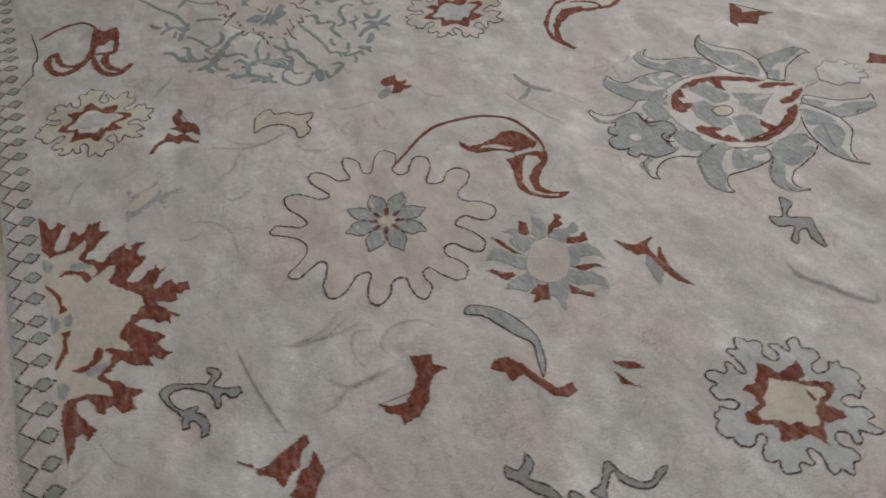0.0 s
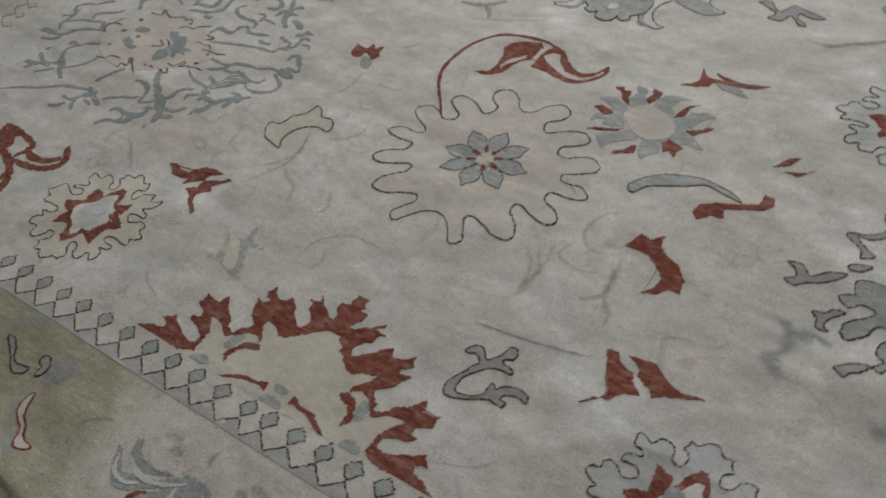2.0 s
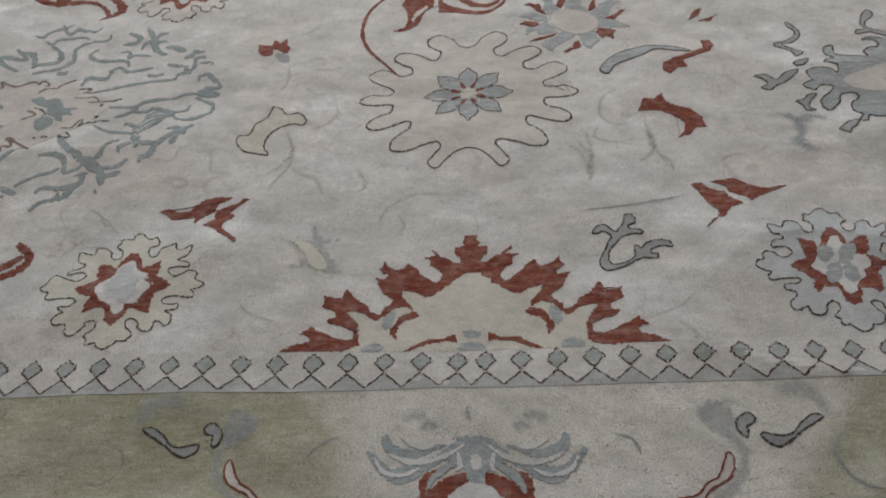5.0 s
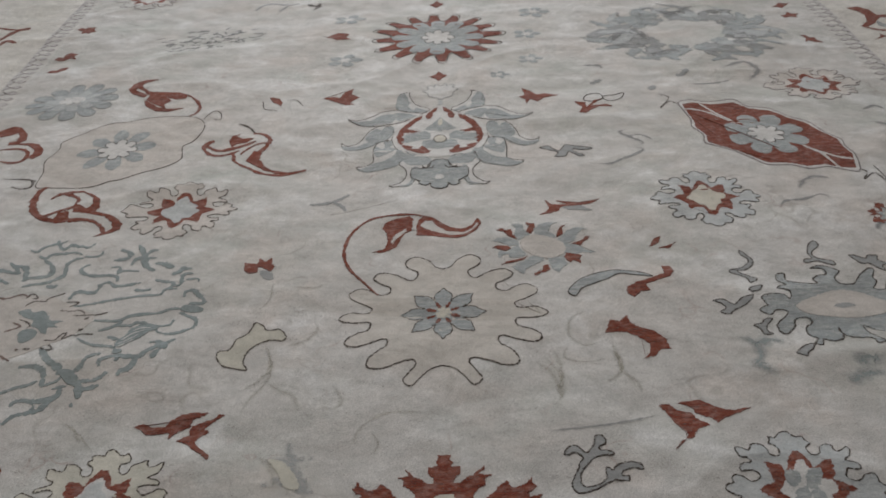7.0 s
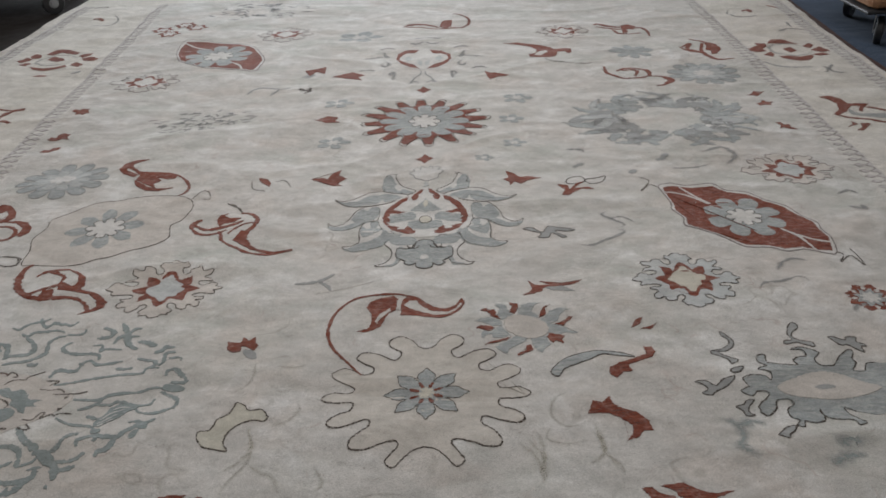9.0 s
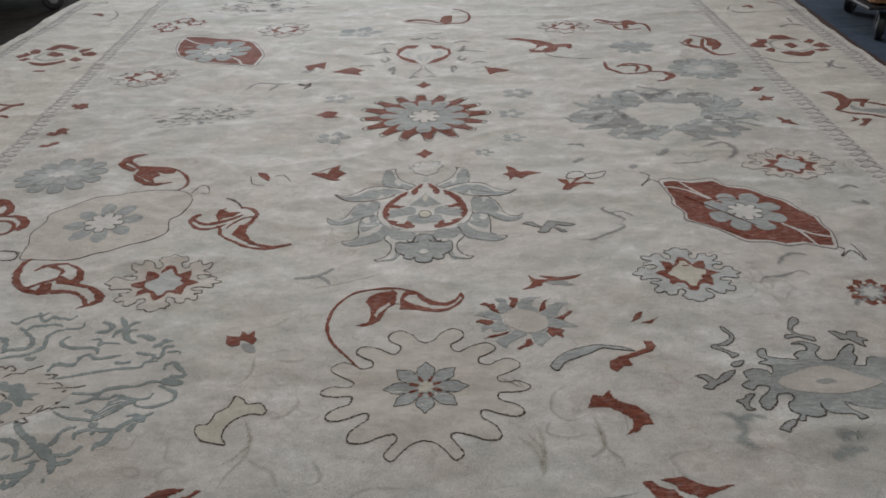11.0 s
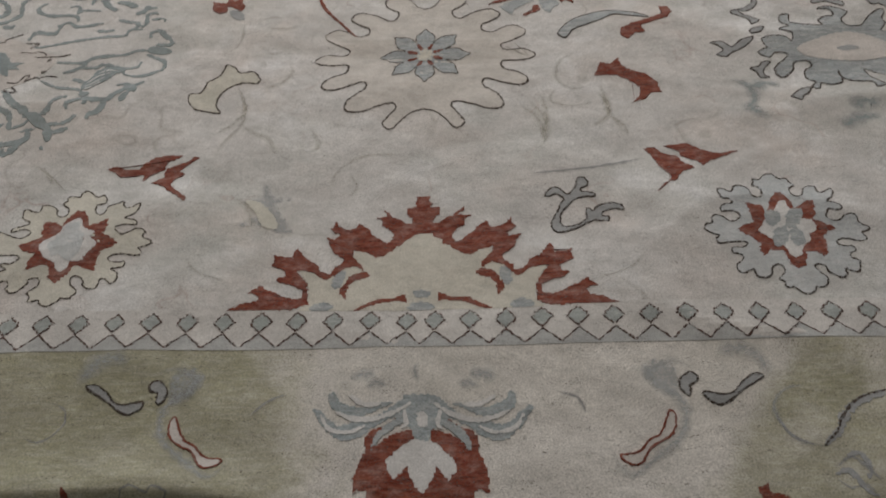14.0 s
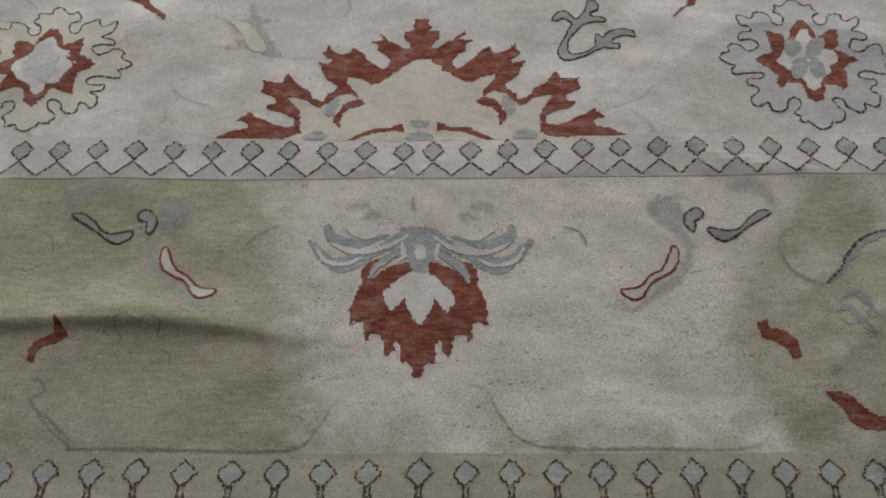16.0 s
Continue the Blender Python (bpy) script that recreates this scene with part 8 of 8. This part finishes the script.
leafy_rosette((-1.025, 4.745), 1.15, BLUE_ROSETTE_LOBES, BLUE_ROSETTE_STAR, BLUE_ROSETTE_HEART, (), CREAM, PALE, BLUE, "far rosette with a brick red star", 0.5, DULL)
leafy_rosette((-1.700, 3.740), 1.15, CREAM_ROSETTE_LOBES, CREAM_ROSETTE_STAR, CREAM_ROSETTE_HEART, (), CREAM, PALE, BLUE, "far rosette with a brick red star", 0.5, DULL)
leafy_rosette((0.885, 4.575), 1.05, BLUE_ROSETTE_LOBES, BLUE_ROSETTE_STAR, BLUE_ROSETTE_HEART, (), CREAM, PALE, BLUE, "far rosette with a brick red star", 0.5, DULL)
for c, r in (((-1.623, 2.329), 0.195), ((1.549, 3.556), 0.20)):
    f = flower(None, c, r, r * 0.96, 12, BLUE, 1, "grey-blue rosette of round lobes without a star", outline=0, template=ROUND, rot=0.2, name="rosette")
    line(f, "outline", GREY, 2, c, polar(12, ROUND, r * 99, r * 95, 0.2, 0.05, c[0]), w=0.5, closed=True)
    flower(f, c, r * 0.62, r * 0.56, 10, SILVER, 2, outline=0, template=ROUND, name="rosette_heart")
    flower(f, c, r * 0.30, r * 0.26, 8, PALE, 3, outline=0, template=ROUND, name="rosette_heart")

# flower in the scalloped rosette
bloom = flower(None, (-0.003, 0.809), 0.116, 0.106, 8, BLUE, 2, "grey-blue flower with eight petals", outline=0.28, template=SPEAR)
flower(bloom, (-0.003, 0.809), 0.024, 0.025, 8, IVORY, 3, outline=0, name="flower_heart")
for k in range(8):
    th = k * math.pi / 4 + 0.39
    line(bloom, "stamen", RED, 4, (-0.003, 0.809), [(2.3 * math.cos(th), 2.3 * math.sin(th)), (3.3 * math.cos(th), 3.2 * math.sin(th)), (4.9 * math.cos(th), 4.6 * math.sin(th))], w=1.0)

# sun
sun_at = (-0.035, 2.930)
FLAME = [(-0.5, 0.69), (-0.36, 0.73), (-0.27, 0.85), (-0.20, 0.96), (-0.03, 1.0), (0.10, 0.97), (0.17, 0.86), (0.32, 0.74)]
sun = area(None, "sun_flower", RED, 2, sun_at, polar(16, FLAME, 31.0, 31.0, 0.1, 0.06, 1.0), label="brick red sun of flames round a grey flower")
line(sun, "outline", BROWN, 1, sun_at, polar(16, [(a, r * 1.06) for a, r in FLAME], 31.0, 31.0, 0.1, 0.06, 1.0), w=0.5, closed=True)
flower(sun, sun_at, 0.222, 0.222, 12, BLUE, 3, outline=0, template=ROUND)
flower(sun, sun_at, 0.08, 0.085, 8, PALE, 4, outline=0.35, template=ROUND)

# flowers inside the lozenges and the cartouche
for c, rx, ry, n in (((1.196, 1.792), 0.145, 0.165, 8), ((-1.390, 4.255), 0.215, 0.235, 9)):
    f = flower(None, c, rx, ry, n, BLUE, 3, "grey-blue flower with a pale heart", outline=0, rot=0.3, template=ROUND)
    flower(f, c, rx * 0.46, ry * 0.44, 8, PALE, 4, outline=0.3, template=ROUND)
f = flower(None, (-1.268, 1.860), 0.150, 0.165, 8, BLUE, 2, "grey-blue flower with a white heart", outline=0, rot=0.2)
flower(f, (-1.268, 1.860), 0.076, 0.076, 8, PALE, 3, outline=0.3, template=ROUND)
flower(None, (1.240, 4.055), 0.14, 0.16, 8, BLUE, 2, "far grey-blue flower", outline=0)

# small red lozenges on the axis
for c in ((-0.045, 3.418), (-0.027, 2.450)):
    area(None, "red_drop", RED, 2, c, [(0, 5.5), (1.6, 2.0), (4.0, 0), (1.8, -2.4), (0, -5.5), (-1.8, -2.4), (-4.0, 0), (-1.6, 2.0)], label="small brick red lozenge")
# small red rosette
rosette((1.405, 1.212), 0.075, 0.05, RED, PALE, BLUE, "small brick red rosette with a grey heart")

# grey flame medallion, far down the field
flame_at = (1.150, 2.875)
rnd = random.Random(31)
flame = None
for ring, count, q0, q1, wide in ((0, 22, 0.42, 0.68, 4.4), (1, 27, 0.54, 0.84, 4.6), (2, 34, 0.70, 1.05, 3.0)):
    for k in range(count):
        th = (k + 0.5 * ring + rnd.uniform(-0.3, 0.3)) * 2 * math.pi / count
        bend, a0, a1 = rnd.uniform(-0.4, 0.4), q0 + rnd.uniform(-0.05, 0.05), q1 + rnd.uniform(-0.09, 0.05)
        spine = [(46 * (a0 + (a1 - a0) * s) * math.cos(th + bend * s * s), 38 * (a0 + (a1 - a0) * s) * math.sin(th + bend * s * s)) for s in (0, 0.25, 0.5, 0.75, 1.0)]
        sides = [[], []]
        for j, (x, y) in enumerate(spine):
            dx, dy = spine[min(4, j + 1)][0] - spine[max(0, j - 1)][0], spine[min(4, j + 1)][1] - spine[max(0, j - 1)][1]
            n = math.hypot(dx, dy)
            for side in (0, 1):
                h = wide * (0.75, 1.0, 0.7, 0.75, 0.12)[j] * rnd.uniform(0.55, 1.15) * (1 if side else -1)
                sides[side].append((x - dy / n * h, y + dx / n * h))
        tongue = sides[0] + sides[1][::-1]
        ob = area(flame, "tongue" if flame else "flame_medallion", (BLUE, BLUE, GREYFADE, GREY, SILVER)[rnd.randrange(5)], 1 + ring % 2, flame_at, tongue, rag=0.8, label="" if flame else "grey flame medallion round a cream heart")
        flame = flame or ob
        if rnd.random() < 0.3:
            line(flame, "vein", GREY, 3, flame_at, sides[rnd.randrange(2)][1:4], w=0.7)

# faint filigree and the far grey cloud
for name, c, rx, ry, mat, n, seed in (("faded_filigree", (-1.21, 3.03), 30, 19, GREYFADE, 70, 5), ("faded_cloud", (-1.378, 5.50), 42, 34, GREYFADE, 60, 9)):
    rnd = random.Random(seed)
    base = None
    for k in range(n):
        th, q = rnd.uniform(0, 2 * math.pi), rnd.uniform(0.2, 0.95)
        x, y = rx * q * math.cos(th), ry * q * math.sin(th)
        a = rnd.uniform(-0.9, 0.9)
        pts = [(x, y)]
        for j in range(3):
            a += rnd.uniform(-0.9, 0.9)
            pts.append((pts[-1][0] + (2.0 if seed == 5 else 3.4) * math.cos(a), pts[-1][1] + (1.5 if seed == 5 else 2.6) * math.sin(a)))
        ob = line(base, name if base is None else "tendril", mat, 1, c, pts, w=rnd.uniform(0.9, 2.0) * (1.6 if seed == 9 else 1), label="faint grey filigree patch, mostly worn away" if base is None else "")
        base = base or ob

# small grey flowers beside the sun
for c, r in (((-0.498, 3.225), 0.085), ((-0.468, 2.681), 0.085), ((0.457, 3.221), 0.085), ((0.39, 2.607), 0.06), ((0.24, 2.44), 0.045), ((0.40, 2.93), 0.07), ((-0.50, 4.62), 0.16)):
    f = flower(None, c, r, r * 0.9, 5, BLUE, 1, "small grey flower", outline=0)
    flower(f, c, r * 0.4, r * 0.36, 6, PALE, 2, outline=0)

# far heart-shaped medallion
at = (-0.053, 4.033)
heart = area(None, "heart_medallion", PALE, 1, at, [(-0.3, 20.7), (7.1, 20.8), (14.5, 14.1), (17.8, -0.3), (15.1, -12), (8.4, -19.9), (0.3, -23.6)], sym=True, smooth=True, label="far heart-shaped medallion in cream with a brick red rim")
area(heart, "red_rim", RED, 2, at, [(17.2, -1.1), (16.4, 10.5), (11.2, 18.4), (3.1, 19.4), (5.8, 11.3), (11.1, 11.2), (15, 3.7), (14.9, -3.1), (12.3, -7.3), (5.9, -13.2), (2.2, -21.3), (8.4, -18.6), (14.2, -9.7)], pair=True)
area(heart, "blue_leaf", FADEBLUE, 2, at, [(5.9, -2.1), (9.8, 4.3), (12.4, -0.6), (9.7, -7)], pair=True)
area(heart, "blue_leaf", FADEBLUE, 2, at, [(0.8, -8.2), (3.9, -4.1), (3.4, -12.9), (1.1, -16.1)], pair=True)
line(heart, "petal", GREYFADE, 1, at, [(39.1, 1.8), (33.3, 3.4), (24.2, 6.3), (18.9, 4.2)], w=2.2, pair=True)
line(heart, "petal", GREYFADE, 1, at, [(39.1, -22.1), (33.6, -18.9), (28.4, -22.2)], w=2.2, pair=True)
line(heart, "petal", GREYFADE, 1, at, [(30.1, 23.4), (23.4, 25.7), (17.9, 22.4)], w=2, pair=True)
line(heart, "petal", GREYFADE, 1, at, [(25.9, 16.6), (23.6, 6.4), (21.5, 2.9)], w=2.4, pair=True)
line(heart, "petal", GREYFADE, 1, at, [(23.9, -4.2), (21.2, -10.6), (23.6, -15.2), (26.4, -9.4)], w=2.2, pair=True)
line(heart, "petal", GREYFADE, 1, at, [(18.2, -35.5), (19.5, -29.5), (17.1, -27.2), (17.5, -41.4)], w=2, pair=True)
line(heart, "petal", GREYFADE, 1, at, [(-0.6, 45.2), (3.6, 46.8), (8.5, 43), (11.3, 46.3)], w=2.4, pair=True)
line(heart, "petal", GREYFADE, 1, at, [(0.2, 37.2), (5.8, 33), (9.9, 36)], w=2.6, pair=True)
line(heart, "stalk", GREY, 1, at, [(7.8, -48.1), (4.8, -38), (1.7, -31.6), (1.2, -25.4)], w=0.9, pair=True)
line(heart, "stalk", GREY, 1, at, [(7.8, -48.1), (4.8, -43.9), (2.4, -46.4)], w=0.9, pair=True)


# stars of the side borders
at = (-2.451, 4.266)
star = area(None, "border_star", RED, 2, at, [(-13.1, 16.3), (-10.0, 24.4), (-2.4, 26.0), (8.1, 20.2), (8.0, 13.7), (-2.0, 18.2), (-7.4, 13.7)], label="brick red star rosette in the side border")
area(star, "red_petal", RED, 2, at, [(-21.7, 12.1), (-20.8, 18.3), (-15.2, 14.4), (-13.6, 7.8), (-18.4, 6.6)])
area(star, "red_petal", RED, 2, at, [(-25.9, 1.1), (-23.1, 5.1), (-23.6, 10.1), (-17.5, 4.5), (-19.2, 0.4), (-21.9, -3.6)])
area(star, "red_petal", RED, 2, at, [(-19.8, -8.6), (-17.9, -2.8), (-12.6, -7.0), (-14.4, -12.7)])
area(star, "red_petal", RED, 2, at, [(-11.0, -14.4), (-0.5, -19.2), (6.2, -16.5), (10.3, -11.1), (13.4, -16.2), (8.5, -20.2), (1.3, -23.3), (-5.7, -20.8)])
area(star, "red_petal", RED, 2, at, [(11.7, 9.6), (13.2, 13.9), (19.2, 15.1), (18.8, 8.7), (16.1, 4.0)])
area(star, "red_petal", RED, 2, at, [(16.6, 2.1), (21.3, 5.8), (27.3, 0.8), (25.7, -3.3), (19.2, -2.6)])
area(star, "red_petal", RED, 2, at, [(13.6, -11.2), (15.2, -5.5), (22.0, -11.1), (20.5, -16.7)])
area(star, "red_petal", RED, 2, at, [(-6.5, 1.8), (-5.9, 9.1), (3.3, 3.7), (6.2, -0.9), (2.1, -4.1)])
line(star, "faded_ring", MIST, 1, at, polar(14, [(0, 0.55)], 22, 22, 0, 0.05, 1), w=2.0, closed=True)
at = (2.197, 3.973)
star = area(None, "border_star", RED, 2, at, [(-9.9, 12.3), (-4.1, 22.5), (3.8, 20.5), (9.9, 12.3), (5.3, 13.8), (-4.3, 13.0)], label="brick red star rosette in the side border")
area(star, "red_petal", RED, 2, at, [(-25.3, 1.4), (-17.3, 8.6), (-16.1, 16.2), (-11.1, 11.6), (-12.4, 6.1), (-16.4, 1.8), (-15.2, -2.1), (-22.0, -5.0), (-25.3, -3.2)])
area(star, "red_petal", RED, 2, at, [(-19.3, -9.4), (-13.3, -3.2), (-12.4, -7.9), (-15.4, -14.3)])
area(star, "red_petal", RED, 2, at, [(-11.3, -13.1), (-6.0, -12.5), (0.3, -15.5), (8.1, -11.9), (8.5, -15.5), (3.3, -22.4), (-2.5, -23.0), (-10.5, -17.7)])
area(star, "red_petal", RED, 2, at, [(10.7, 7.9), (16.5, 14.0), (18.3, 9.4), (13.2, 2.8)])
area(star, "red_petal", RED, 2, at, [(11.9, -1.5), (19.9, 5.5), (21.2, -0.8), (22.3, -5.6), (16.2, -6.7)])
area(star, "red_petal", RED, 2, at, [(9.5, -10.6), (16.7, -8.4), (18.5, -13.0), (12.8, -15.1)])
area(star, "red_petal", RED, 2, at, [(-3.7, 2.3), (2.3, 6.2), (3.6, -2.0), (-1.7, -5.9)])
line(star, "faded_ring", MIST, 1, at, polar(14, [(0, 0.55)], 22, 22, 0, 0.05, 1), w=2.0, closed=True)

# cluster of small red rosettes
for c in ((-1.97, 5.00), (-1.72, 5.01), (-1.83, 5.10), (-1.88, 4.86)):
    f = flower(None, c, 0.082, 0.082, 6, RED, 1, "far small brick red rosette", outline=0, template=STAR)
    flower(f, c, 0.05, 0.05, 6, PALE, 2, outline=0)

# ---- beyond the rug ----
def strip(name, label, material, x0, x1, y0, y1, z0, z1, category):
    bm = box(x0, y0, z0, x1, y1, z1, 0.002)
    ob = part(name, bm, material, None)
    return tagged(ob, label, category)


strip("blue_carpet", "flat blue wool carpet under the cart", NAVY, 2.50, 5.6, 1.6, 10.5, -0.022, -0.016, "carpet")
def runner():
    bm = bmesh.new()
    rows = []
    for i in range(30):
        y = 1.2 + 8.0 * i / 29
        x = edge_right(y)
        ring = [(x - 0.05, -0.0165), (x - 0.05, -0.012), (x + 0.045, -0.009), (x + 0.052, -0.0165)]
        rows.append([bm.verts.new((px + 0.004 * math.sin(i * 1.7), y, z)) for px, z in ring])
    for r0, r1 in zip(rows, rows[1:]):
        for k in range(4):
            bm.faces.new((r0[k], r0[(k + 1) % 4], r1[(k + 1) % 4], r1[k]))
    bm.faces.new(rows[0])
    bm.faces.new(rows[-1][::-1])
    bmesh.ops.recalc_face_normals(bm, faces=bm.faces)
    tagged(part("runner", bm, RUNNER, None), "narrow dark maroon runner edge showing beside the rug", "runner")


runner()


def caster(x, y, turn, parent):
    """A swivel caster: tyre with a hub, fork and plate."""
    r = 0.085
    m = Matrix.Translation((x, y, r - 0.002)) @ Matrix.Rotation(turn, 4, "Z") @ Matrix.Rotation(radians(90), 4, "X")
    wheel = part("caster", tube(bmesh.new(), m, r, 0.045, 28, 0.010), RUBBER, parent, "black rubber caster wheel")
    part("hub", tube(bmesh.new(), m, r * 0.45, 0.052, 20, 0.004), STEEL, wheel, "grey steel hub")
    bm = bmesh.new()
    for s in (-1, 1):
        tmp = box(-0.022, s * 0.034 - 0.003, r * 0.8, 0.03, s * 0.034 + 0.003, r * 2 + 0.03)
        tmp.transform(Matrix.Translation((x, y, 0)) @ Matrix.Rotation(turn, 4, "Z"))
        mesh = bpy.data.meshes.new("tmp")
        tmp.to_mesh(mesh)
        tmp.free()
        bm.from_mesh(mesh)
        bpy.data.meshes.remove(mesh)
    part("fork", bm, STEEL, wheel, "steel fork")
    plate = box(-0.05, -0.045, r * 2 + 0.03, 0.05, 0.045, r * 2 + 0.036, 0.002)
    plate.transform(Matrix.Translation((x, y, 0)) @ Matrix.Rotation(turn, 4, "Z"))
    part("plate", plate, STEEL, wheel)
    return wheel


def cart(label, x0, y0, x1, y1, wheels, body, group, low):
    c = thing("cart", label, "cart", (0, 0, low), group)
    part("deck", box(x0, y0, 0.204, x1, y1, 0.222, 0.006), RUBBER, c, "dark deck")
    part("bin", box(x0 + 0.02, y0 + 0.02, 0.223, x1 - 0.02, y1 - 0.02, 0.85, 0.05), body, c, "padded bin")
    part("rim", box(x0, y0, 0.851, x1, y1, 0.88, 0.01), STEEL, c)
    for x, y, turn in wheels:
        caster(x, y, turn, c)
    return c


cart("tan bin on a cart with black caster wheels", 2.63, 3.98, 3.45, 4.92, [(2.78, 4.09, 1.1), (2.91, 4.78, 0.8), (3.36, 4.09, 1.2), (3.36, 4.78, 1.0)], CRATE, "carts beside the rug", -0.014)
cart("putty-coloured bin on a cart with black caster wheels", -4.0, 5.66, -3.05, 6.6, [(-3.06, 5.73, 0.7), (-3.12, 6.48, 0.9), (-3.9, 5.74, 1.3), (-3.9, 6.48, 1.2)], PUTTY, "carts beside the rug", -0.020)


# assumed ceiling fixtures, out of view, added around the lamps
for lx, ly in LAMPS:
    fix = thing("assumed_ceiling_light", "assumed long white ceiling light panel, out of view, switched on", "ceiling light", (lx, ly, 3.6), "ceiling lights")
    body = part("housing", box(-0.72, -0.32, 0.02, 0.72, 0.32, 0.099, 0.005), WALL, fix)
